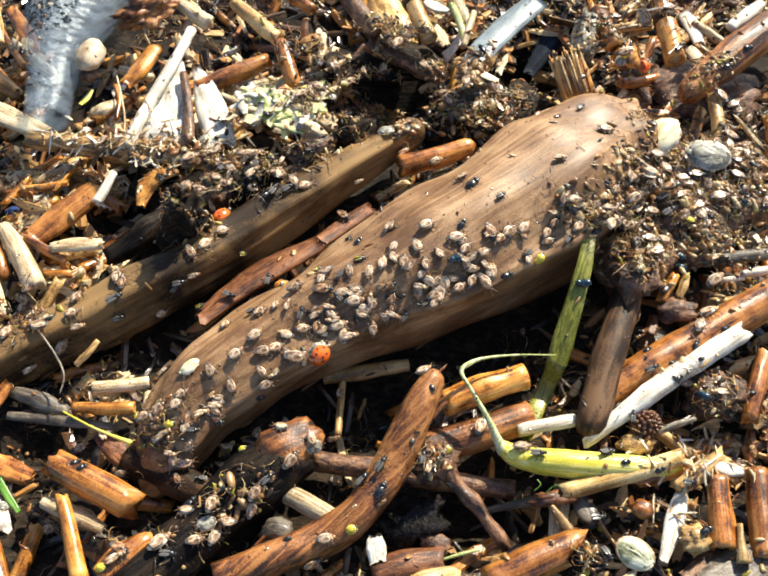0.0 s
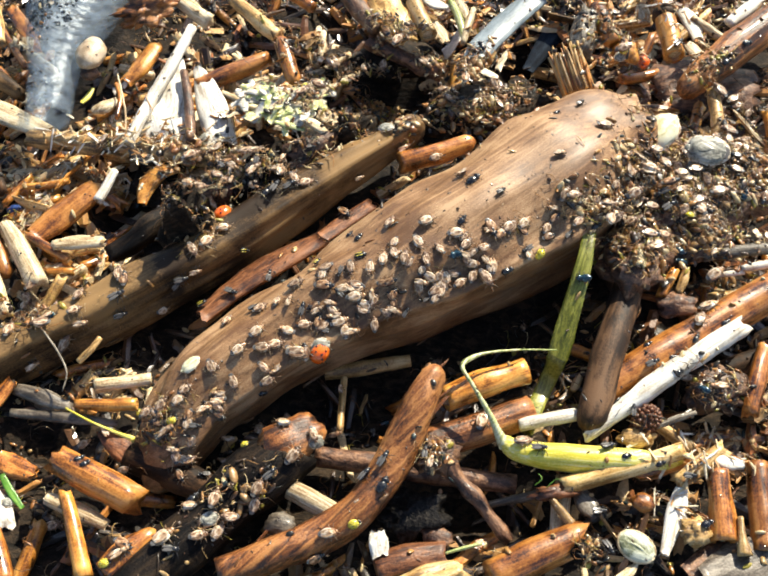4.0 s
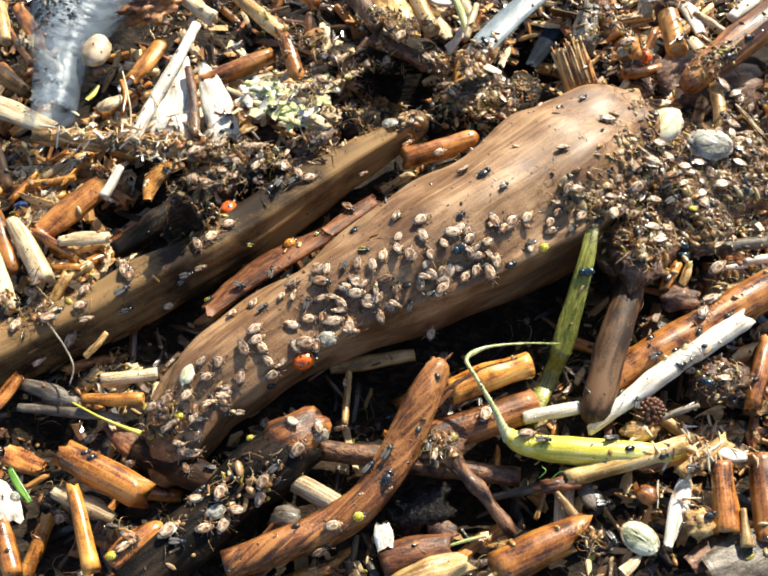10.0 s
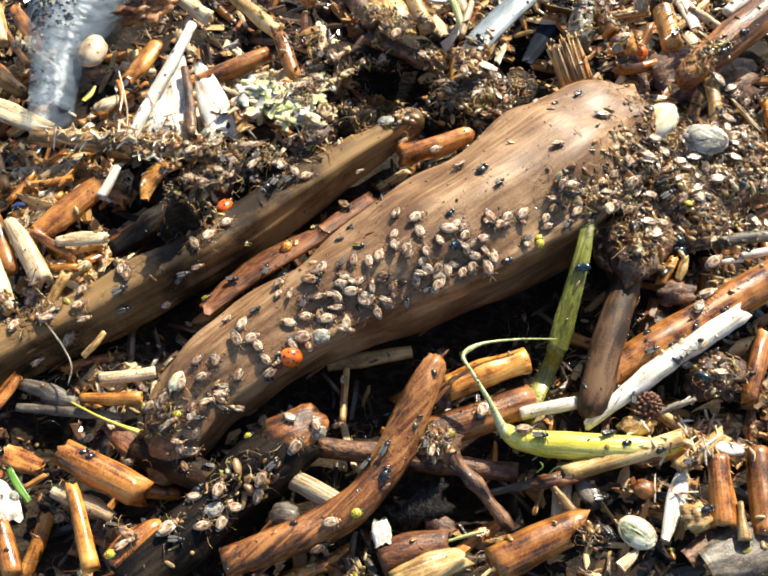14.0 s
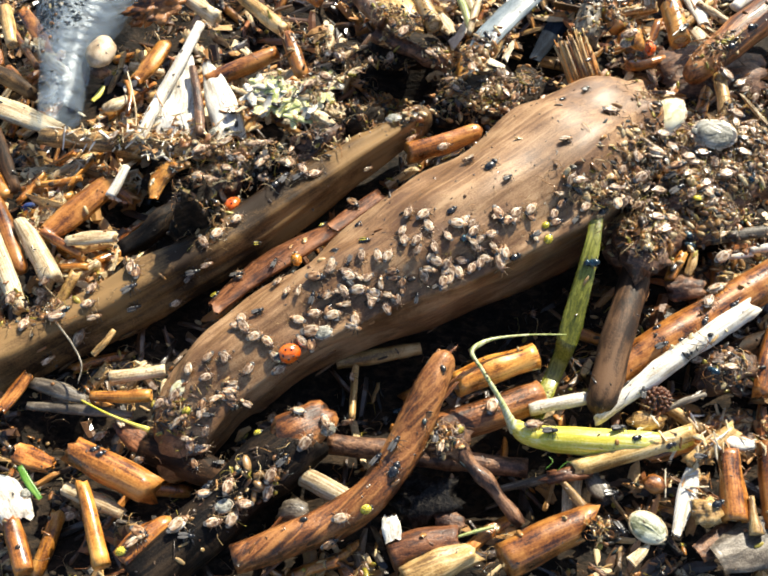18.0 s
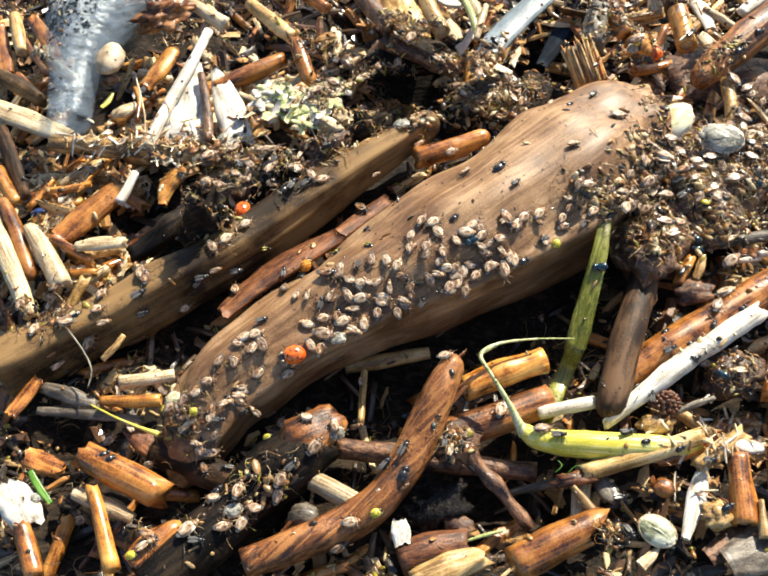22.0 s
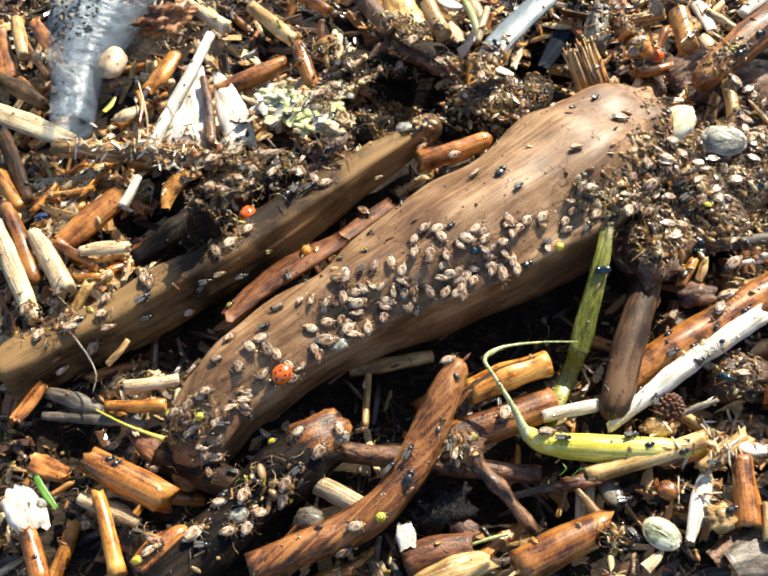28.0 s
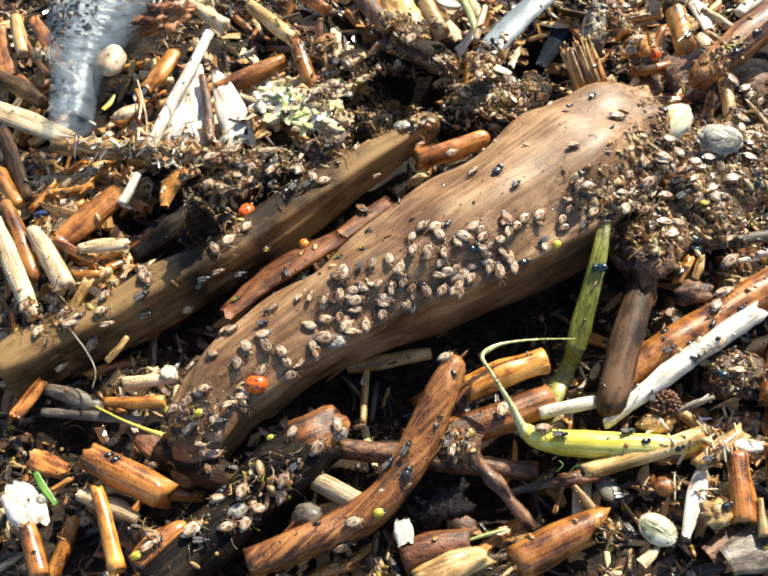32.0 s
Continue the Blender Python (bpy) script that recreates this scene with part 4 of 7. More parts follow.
# near-black DEEPBLUE carries the shade over this blade
strip("dark_leaf", "dark bluish wet blade with the shade in its colour", DEEPBLUE, [(80.6, 144.4, -8.0, 2.6), (70.7, 133.9, -11.0, 4.6), (59.7, 116.5, -14.0, 2.4)], "leaf", thick=0.8, cup=0.1, crumple=0.02)
strip("bark_flake", "pale curled flake among the drift litter", PALE, [(105.0, 132.7, 7.0, 1.99), (105.1, 127.8, 7.0, 2.96), (105.5, 122.1, 7.0, 1.57)], "bark", thick=0.8, fray=0.6)
strip("bark_flake", "pale torn flake among the drift litter", WHITE, [(121.9, 132.1, 5.0, 2.59), (124.7, 124.9, 5.0, 3.56), (125.6, 115.0, 5.0, 2.15)], "bark", thick=0.8, fray=0.9)
strip("bark_flake", "bleached crumpled flake among the drift litter", PALE, [(121.1, 113.3, 4.0, 1.95), (124.1, 107.7, 4.0, 2.90), (126.2, 103.1, 4.0, 1.92)], "bark", thick=0.8, fray=0.9)
stem("dark_twig", "dark wet twig with crusted bugs", MAROON, [(-5.7, 114.8, 4.0, 3.38), (7.9, 106.9, 3.0, 3.94), (22.1, 98.3, 2.0, 3.32)], "twig", rough=0.2, ends=('broken', 'broken'))
stem("red_stub", "short red-brown stub among the drift litter", RED, [(-28.9, 134.7, 4.0, 2.41), (-37.3, 142.1, 4.0, 2.63), (-45.8, 149.7, 4.0, 2.66)], "stick")
strip("bark_flake", "tan bark flake among the drift litter", PALE, [(-24.4, 75.3, 5.0, 2.77), (-19.5, 72.1, 5.0, 3.31), (-15.0, 68.6, 5.0, 2.38)], "bark", thick=1.2, fray=0.6)
strip("bark_flake", "small brown bark flake among the drift litter", RED, [(-156.6, 143.1, -2.0, 2.67), (-146.4, 126.8, -2.0, 3.21), (-141.3, 115.4, -2.0, 2.57)], "bark", fray=0.8)
stem("grooved_stick", "grey grooved stick end among the drift litter", GREY, [(75.8, 98.0, 13.0, 4.44), (78.0, 106.6, 14.0, 4.68), (80.7, 117.8, 14.0, 4.35)], "stick", ridge=0.25, around=18, ends=('broken', 'broken'))
stem("red_stub", "red-brown reed stub among the drift litter", RED, [(84.2, 122.0, 15.0, 2.97), (85.7, 112.6, 15.0, 3.52), (87.8, 102.5, 14.0, 3.29)], "reed")
lump("wood_chunk", "orange tan wood chunk among the drift litter", ORANGE, 93.4, 101.0, 11.0, 4.99, 5.76, 3.69, 30, category="chip", rough=0.4)
stem("tan_reed", "yellow jointed reed among the drift litter", ORANGE, [(110.2, 139.1, 13.0, 3.63), (111.1, 119.8, 12.0, 4.14), (112.7, 99.1, 10.0, 4.04)], "reed", hollow=0.7, nodes=(0.6,))
stem("red_reed", "thick red-brown reed stem among the drift litter", TWIG, [(160.9, 126.1, 7.0, 7.30), (142.1, 110.1, 7.0, 7.14), (126.4, 96.2, 6.0, 6.64), (116.6, 86.7, 5.0, 4.69)], "reed", around=18, ends=('cut', 'round'))
stem("pale_straw", "short pale straw among the drift litter", PALE, [(124.9, 126.3, 5.0, 1.39), (129.9, 120.6, 5.0, 1.77), (135.2, 114.1, 5.0, 1.56)], "straw", around=8)
stem("white_chip", "white split chip among the drift litter", WHITE, [(153.4, 134.5, 8.0, 1.99), (146.5, 128.4, 7.0, 2.97), (138.6, 121.5, 6.0, 2.36)], "chip", flat=0.6)
stem("tan_peg", "tan reed peg among the drift litter", TAN, [(125.9, 84.5, 6.0, 2.43), (125.4, 72.8, 5.0, 2.58), (124.7, 61.1, 3.0, 2.55)], "reed", hollow=0.6)
strip("dry_leaf", "grey-white dry leaf scrap among the drift litter", LEAFGREY, [(107.6, 46.2, 8.0, 2.64), (114.1, 48.5, 8.0, 4.77), (123.8, 51.7, 7.0, 3.02)], "leaf", thick=0.4, cup=0.3)
# ---- lower left ----
# next two sticks: dark LEAFGREY puts the shade on them into the colour
stem("grey_stick", "grey-brown split stick darkened for shade", LEAFGREY, [(-117.7, -41.2, 2.0, 2.02), (-108.2, -44.3, 2.0, 2.94), (-99.5, -47.3, 1.0, 1.39)], "stick", flat=0.7, ends=('broken', 'broken'))
stem("grey_stick", "long grey-brown stick among the drift litter, darkened for shade", LEAFGREY, [(-118.8, -48.5, 0.0, 1.39), (-102.3, -50.2, 0.0, 2.00), (-84.5, -52.1, -1.0, 1.23)], "stick", flat=0.7)
stem("yellow_straw", "shiny yellow straw among the drift litter", ORANGE, [(-97.4, -47.8, 4.0, 1.69), (-88.6, -48.1, 4.0, 2.07), (-78.0, -47.8, 4.0, 1.99)], "straw", hollow=0.6)
stem("pale_straw", "pale straw stub among the drift litter", PALE, [(-92.0, -41.4, 4.0, 2.32), (-83.6, -40.1, 4.0, 2.17), (-74.8, -38.2, 3.0, 1.87)], "straw")
stem("green_grass", "thin yellow-green grass stalk with a swollen tip", STALK, [(-99.2, -50.7, 7.0, 0.30), (-90.6, -55.4, 7.0, 0.38), (-83.7, -58.2, 6.0, 0.52), (-76.9, -61.0, 6.0, 0.97)], "grass", around=6)
stem("orange_reed", "thick orange reed broken at both ends", RUST, [(-99.6, -67.0, 5.0, 4.58), (-89.1, -72.6, 5.0, 4.98), (-74.7, -79.9, 4.0, 4.63)], "reed", around=20, ends=('broken', 'broken'))
strip("bark_curl", "orange crumbling bark among the drift litter", RED, [(-119.5, -64.8, 2.0, 2.99), (-113.8, -67.3, 2.0, 3.42), (-107.3, -70.0, 2.0, 2.37)], "bark", thick=2, fray=1.0)
strip("green_grass", "fresh green grass leaf lying in the litter", GREEN, [(-115.2, -72.2, 6.0, 0.88), (-111.8, -77.3, 5.0, 1.16), (-107.6, -82.2, 4.0, 0.72)], "grass")
stem("tan_stick", "golden-tan stick with a forked head", ORANGE, [(-95.2, -78.4, 6.0, 2.02), (-91.1, -88.3, 6.0, 2.41), (-85.6, -103.8, 5.0, 2.63)], "stick", ends=('broken', 'cut'))
strip("split_straw", "pale split straw among the drift litter", PALE, [(-101.9, -78.0, 3.0, 1.89), (-92.5, -81.8, 3.0, 2.61), (-82.3, -86.8, 3.0, 1.58)], "straw", thick=1.2, cup=0.5)
stem("rotten_stub", "red-brown rotten stub among the drift litter", RED, [(-80.5, -102.0, 4.0, 3.62), (-75.1, -96.3, 4.0, 4.36), (-69.4, -91.2, 4.0, 3.41)], "stick", ends=('cut', 'round'), rough=0.15)
# sunlit top of the rotten branch, set off by a brighter bark colour
lump("bark_lump", "orange-brown bark cap on the rotten branch, coloured as lit", TWIG, -29.0, -63.0, 8.5, 10.5, 7.6, 4.6, 25, category="bark", rough=0.25)
stem("small_stick", "small tan stick piece among the drift litter", TAN, [(-90.0, -29.3, 14.0, 0.92), (-92.7, -33.2, 13.0, 1.15), (-96.5, -36.5, 11.0, 1.07)], "stick", around=8)
stem("root_hair", "thin grey curling root hair", GREY, [(-109.5, -25.4, 12.0, 0.39), (-103.8, -32.6, 12.0, 0.31), (-99.7, -40.0, 11.0, 0.31), (-100.5, -45.8, 9.0, 0.23)], "root", around=6)
strip("bark_flake", "dull red-brown bark flake among the drift litter", DULLRED, [(-89.9, -53.8, -2.0, 1.85), (-82.9, -59.7, -2.0, 3.81), (-75.6, -65.0, -3.0, 1.82)], "bark", thick=1.2, cup=0.2, fray=0.8)
# ---- far side of the litter ----
stem("half_reed", "split dark brown half reed with light edges", MUDDY, [(-152.8, 70.6, 6.0, 2.75), (-144.4, 52.6, 6.0, 3.03), (-137.1, 37.3, 5.0, 2.27)], "reed", flat=0.6, ends=('broken', 'broken'))
stem("orange_stick", "bright orange split stick among the drift litter", ORANGE, [(-151.5, 52.0, 4.0, 2.69), (-146.1, 43.4, 4.0, 3.01), (-140.0, 34.8, 4.0, 2.27)], "stick", ridge=0.2, ends=('broken', 'broken'))
stem("red_reed", "dark glossy red-brown reed among the drift litter", RED, [(-144.8, 34.8, 4.0, 2.79), (-137.2, 19.5, 4.0, 3.24), (-129.9, 3.6, 3.0, 2.84)], "reed", ends=('round', 'round'))
stem("bleached_stick", "long bleached stick lying aslant", PALE, [(-146.5, 25.1, 8.0, 3.07), (-134.8, 2.8, 7.0, 3.47), (-125.0, -16.1, 6.0, 2.57)], "stick", flat=0.7, ends=('broken', 'broken'))
stem("tan_reed", "short upright tan reed among the drift litter", TAN, [(-159.8, 135.0, 5.0, 2.60), (-156.5, 124.9, 5.0, 2.96), (-153.0, 114.1, 4.0, 2.54)], "reed", hollow=0.6)
strip("bark_slab", "brown bark slab among the drift litter", RED, [(-168.2, 132.9, 3.0, 3.41), (-163.7, 118.5, 3.0, 4.33), (-158.5, 103.3, 3.0, 3.47)], "bark", thick=1.5, fray=0.8)
stem("grooved_stick", "dark grooved curved stick among the drift litter", BARK, [(-159.4, 99.9, 5.0, 2.87), (-149.5, 93.3, 5.0, 3.60), (-139.4, 85.7, 4.0, 2.44)], "stick", ridge=0.2, ends=('broken', 'broken'))
strip("bark_flake", "brown torn bark flake among the drift litter", RED, [(-126.1, -51.7, 4.0, 1.98), (-122.8, -45.7, 4.0, 2.46), (-118.7, -39.3, 5.0, 1.86)], "bark", thick=1.0, fray=0.8)
strip("paper_scrap", "crumpled white paper-like scrap among the drift litter", WHITE, [(-122.7, -76.5, 5.0, 3.63), (-117.0, -82.6, 5.0, 5.89), (-112.3, -89.7, 4.0, 4.27)], "scrap", thick=0.5, crumple=0.3, fray=1.0)
stem("red_stick", "red-brown upright stick among the drift litter", RED, [(-115.1, -89.0, 4.0, 2.56), (-111.9, -96.3, 4.0, 2.95), (-108.5, -104.8, 4.0, 2.91)], "stick", ends=('broken', 'cut'))
strip("dry_leaf", "beige curled dry leaf among the drift litter", LEAFGREY, [(-93.3, 57.7, 9.0, 2.14), (-88.5, 53.0, 9.0, 4.08), (-84.6, 48.5, 8.0, 1.94)], "leaf", thick=0.4, cup=0.3)
strip("bark_curl", "curled orange-tan leaf scrap among the drift litter", ORANGE, [(-87.0, 33.4, 3.0, 1.57), (-85.5, 41.2, 5.0, 3.52), (-80.9, 45.4, 7.0, 3.35), (-74.8, 47.7, 6.0, 1.77)], "leaf", thick=0.5, cup=0.3, fray=0.6)
stem("split_wood", "yellow fibrous split wood among the drift litter", TAN, [(1.5, -108.4, 3.0, 3.72), (11.2, -104.8, 3.0, 4.16), (21.8, -101.1, 3.0, 2.79)], "stick", ridge=0.3, around=20, ends=('broken', 'broken'))
lump("grit_clump", "dark gritty clump on a stick end", HUMUS, 58.5, -97.0, 6.0, 4.75, 4.19, 2.79, 0, category="clod", rough=0.5, fine=4)
strip("bark_flake", "pale triangular wood flake among the drift litter", PALE, [(66.1, -104.8, 4.0, 1.80), (69.7, -102.0, 4.0, 1.39), (72.2, -99.2, 4.0, 0.42)], "bark", thick=1.0)
# ---- lower middle ----
stem("cream_reed", "cream white cut reed among the drift litter", PALE, [(-28.8, -75.7, 2.0, 3.08), (-22.4, -79.4, 2.0, 3.21), (-13.6, -84.6, 2.0, 3.18)], "reed", hollow=0.75, around=16)
lump("grit_clump", "dark wet clump of grit and husks", MAROON, 14.5, -68.5, 10.0, 6.69, 5.82, 3.49, 10, category="clod", rough=0.5, fine=4)
strip("paper_scrap", "torn white scrap among the drift litter", WHITE, [(-2.7, -90.5, 6.0, 2.12), (-2.2, -94.1, 6.0, 2.81), (-1.7, -97.8, 5.0, 2.38)], "scrap", thick=0.8, fray=1.0)
lump("brown_lump", "dark red-brown wood lump among the drift litter", MAROON, 15.2, -90.1, 0.0, 4.89, 3.16, 2.01, -10, category="clod", rough=0.4)
stem("brown_stick", "wet dull red-brown stick at the edge", DULLRED, [(-2.7, -100.7, 0.0, 4.93), (6.5, -97.8, 0.0, 5.39), (17.2, -96.3, 0.0, 4.26)], "stick", ends=('cut', 'broken'))
stem("green_grass", "pale green grass straw in the litter", SHOOT, [(17.0, -96.6, 4.0, 0.42), (22.0, -95.1, 4.0, 0.56), (27.7, -93.7, 4.0, 0.64)], "grass", around=6)
lump("grey_pebble", "grey stone among the drift litter", LEAFGREY, -31.5, -86.7, 2.0, 4.32, 3.74, 2.59, 0, category="pebble", rough=0.25)
# MAROON gives this reed its shaded tone by colour
stem("dark_reed", "dark red-brown reed in shade", MAROON, [(-21.9, -62.5, -3.0, 3.35), (-6.7, -65.0, -3.0, 3.48), (11.4, -68.3, -3.0, 3.46), (39.9, -71.9, -4.0, 3.00)], "reed")
stem("dark_reed", "dim tan reed in the shade of the branch", TAN, [(-20.1, -31.2, -7.0, 2.26), (-7.1, -29.0, -7.0, 2.60), (8.3, -26.2, -7.0, 2.12)], "reed")
stem("dark_reed", "thin dim reed in the gap", TAN, [(-14.5, -53.7, -4.0, 1.08), (-14.1, -42.7, -5.0, 1.18), (-13.6, -32.6, -7.0, 1.05)], "reed", around=8)
stem("brown_stick", "thick red-brown stick among the drift litter", RED, [(30.1, -103.5, 2.0, 5.58), (43.2, -97.0, 2.0, 5.65), (58.0, -90.9, 2.0, 4.57)], "stick", around=16, ends=('cut', 'broken'))
# ---- lower right ----
seed_ball(80.7, -54.4, 5.0, 5.2)
lump("seed_knot", "tan base of the seed head", TAN, 77.7, -59.6, 3.0, 5.42, 3.31, 2.41, 0, category="seed head", rough=0.4)
stem("orange_reed", "split glossy red-orange reed among the drift litter", RED, [(99.4, -71.8, 5.0, 3.37), (98.8, -81.5, 4.0, 3.76), (97.8, -93.3, 3.0, 3.54)], "reed", ridge=0.2, around=18, hollow=0.6)
stem("red_reed", "red-brown reed at the edge", RED, [(112.8, -68.5, 3.0, 3.41), (111.7, -80.6, 2.0, 4.07), (109.7, -96.3, 2.0, 3.96)], "reed", around=16)
stem("pale_stick", "pale stalk of a dry leaf", TAN, [(103.3, -86.8, 6.0, 0.85), (102.8, -92.7, 6.0, 1.27), (102.8, -98.1, 5.0, 2.38)], "stalk", around=8)
strip("dry_leaf", "grey-brown dry leaf among the drift litter", LEAFGREY, [(90.8, -104.8, 4.0, 4.15), (102.8, -99.9, 4.0, 7.68), (114.7, -96.3, 4.0, 5.62)], "leaf", thick=0.4, cup=0.2)
strip("dry_leaf", "dark curled leaf among the drift litter", MAROON, [(86.2, -102.1, 2.0, 2.80), (95.4, -97.0, 2.0, 4.23), (104.7, -92.7, 2.0, 2.13)], "leaf", thick=0.4, cup=0.3)
stem("pale_stick", "pale stick in shade among the drift litter", PALE, [(54.5, -70.3, -2.0, 2.54), (52.6, -80.6, -2.0, 2.79), (50.1, -91.9, -2.0, 2.45)], "stick", flat=0.7)
stem("tan_stick", "small tan stick among the drift litter", TAN, [(49.1, -79.5, 3.0, 1.02), (52.9, -84.5, 2.0, 1.44), (57.1, -90.1, 1.0, 1.43)], "stick", around=8)
strip("dry_leaf", "translucent grey seed leaf among the drift litter", LEAFGREY, [(58.0, -75.6, 1.0, 1.91), (60.3, -80.2, 1.0, 3.36), (62.8, -84.5, 1.0, 1.45)], "leaf", thick=0.4, cup=0.25)
pod(71.8, -95.6, 6.0, 5.74, 4.06, -32)
lump("nut", "glossy brown nut among the drift litter", RED, 76.5, -81.0, 3.0, 3.48, 2.90, 2.32, -30, category="nut", rough=0.2)
strip("white_straw", "white flat straw among the drift litter", WHITE, [(88.4, -76.5, 5.0, 1.74), (85.6, -84.5, 4.0, 2.87), (80.2, -97.0, 4.0, 1.26)], "straw", thick=1.0, cup=0.35, fray=0.8)
lump("dried_flower", "tan dried flower head among the drift litter", TAN, 90.4, -90.5, 4.0, 4.26, 3.98, 2.56, 0, category="seed head", rough=0.6, fine=5)
lump("rotten_clod", "large maroon rotten clod among the drift litter", MAROON, 105.0, -42.6, 3.0, 9.61, 8.06, 3.72, 0, category="clod", rough=0.6, fine=3)
stem("pale_straw", "thin grey straw among the drift litter", GREY, [(83.6, -57.2, 5.0, 0.75), (89.7, -54.4, 5.0, 1.21), (96.4, -52.2, 5.0, 0.76)], "straw", around=8)
stem("grey_stick", "shiny wet grey stick among the drift litter", GREY, [(109.2, 8.0, 4.0, 1.84), (120.4, 10.1, 4.0, 2.19), (135.9, 11.5, 4.0, 2.02)], "stick")
stem("white_straw", "thin white straw among the drift litter", WHITE, [(110.8, -0.2, 5.0, 0.83), (116.7, 0.2, 5.0, 1.07), (121.7, 0.8, 5.0, 0.91)], "straw", around=8)
stem("white_straw", "white straw at the edge", WHITE, [(120.8, 1.5, 6.0, 1.16), (125.9, 2.5, 6.0, 1.49), (133.7, 4.0, 6.0, 1.49)], "straw", around=8)
stem("tan_chip", "orange tan chip among the drift litter", ORANGE, [(92.5, -8.0, 4.0, 1.64), (94.9, -3.8, 5.0, 1.97), (98.1, 1.1, 6.0, 1.65)], "chip", ends=('broken', 'broken'))
stem("tan_chip", "tan chip among the drift litter", TAN, [(98.4, -7.0, 4.0, 1.31), (100.5, -2.8, 5.0, 1.64), (102.1, 1.5, 6.0, 1.32)], "chip", ends=('broken', 'broken'))
lump("red_lump", "wet maroon lump among the drift litter", MAROON, 97.5, -10.6, 2.0, 6.22, 4.58, 3.27, 0, category="clod", rough=0.4)
stem("dark_stick", "dark stick in the gap", MUDDY, [(101.0, -36.7, -3.0, 3.18), (114.7, -31.2, -3.0, 3.52), (130.1, -26.6, -3.0, 3.23)], "stick")
stem("split_wood", "rotten brown wood at the edge", RED, [(114.1, -51.5, 2.0, 2.75), (118.4, -39.9, 3.0, 3.42), (124.1, -27.3, 3.0, 3.18)], "stick", ridge=0.2, ends=('broken', 'broken'))
# ---- clods of crusted litter ----
lump("mud_crust", "dark mud crusted with husks on the muddy reed", MAROON, 83.5, -1.5, 12.0, 7.0, 11.0, 5.0, -20, category="mud", rough=0.55, fine=3.5)
lump("litter_clod", "dark clod of matted litter and husks behind the bark branch", HUMUS, -43.0, 40.0, 5.0, 11.0, 6.5, 12.0, 35, category="clod", rough=0.6, fine=3.2)
lump("litter_clod", "dark clod of matted litter and husks behind the bark branch", MAROON, -28.0, 51.0, 5.0, 10.0, 6.0, 11.5, 38, category="clod", rough=0.6, fine=3.2)
lump("litter_clod", "dark clod of matted litter and husks behind the bark branch", HUMUS, -13.0, 63.5, 3.0, 10.0, 6.0, 11.5, 38, category="clod", rough=0.6, fine=3.2)
lump("litter_clod", "tall dark clod of matted litter crusted with husks", HUMUS, -67.5, 15.0, 9.0, 8.0, 6.0, 20.0, 35, category="clod", rough=0.6, fine=3.2)
lump("litter_clod", "dark clod of matted litter and seed husks", MAROON, -56.0, 37.0, 4.0, 10.0, 7.5, 9.0, 15, category="clod", rough=0.6, fine=3.2)
lump("litter_clod", "dark clod of matted litter crusted with insects", HUMUS, -69.2, 47.7, -2.0, 21.41, 16.22, 4.46, 0, category="clod", rough=0.5, fine=3)
lump("litter_clod", "dark clod of matted litter crusted with insects", HUMUS, -51.2, 48.4, -2.0, 15.79, 13.53, 4.47, 0, category="clod", rough=0.5, fine=3)
lump("litter_clod", "dark clod of matted litter crusted with insects", HUMUS, 32.5, 83.6, -3.0, 17.81, 11.97, 4.18, 0, category="clod", rough=0.5, fine=3)
lump("litter_clod", "dark clod of matted litter crusted with insects", HUMUS, 51.5, 90.2, -8.0, 12.10, 13.07, 3.73, 0, category="clod", rough=0.5, fine=3)
lump("litter_clod", "dark clod of matted litter crusted with insects", HUMUS, 5.2, 113.3, -4.0, 14.86, 10.40, 4.36, 0, category="clod", rough=0.5, fine=3)
lump("litter_clod", "dark clod of matted litter crusted with insects", MAROON, 104.0, 30.9, 3.0, 24.42, 23.98, 9.5, 0, category="clod", rough=0.5, fine=3)
lump("litter_clod", "dark clod of matted litter crusted with insects", MAROON, 122.9, 43.3, 2.0, 20.31, 18.96, 8.5, 0, category="clod", rough=0.5, fine=3)
lump("litter_clod", "dark clod of matted litter crusted with insects", MAROON, 86.0, 9.7, 3.0, 12.90, 16.06, 10.5, 0, category="clod", rough=0.5, fine=3)
lump("litter_clod", "dark clod of matted litter crusted with insects", MAROON, 127.8, 101.0, -9.0, 19.49, 14.62, 4.82, 0, category="clod", rough=0.5, fine=3)


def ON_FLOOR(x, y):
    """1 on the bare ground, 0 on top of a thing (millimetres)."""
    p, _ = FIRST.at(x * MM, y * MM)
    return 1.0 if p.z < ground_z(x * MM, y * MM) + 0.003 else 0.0


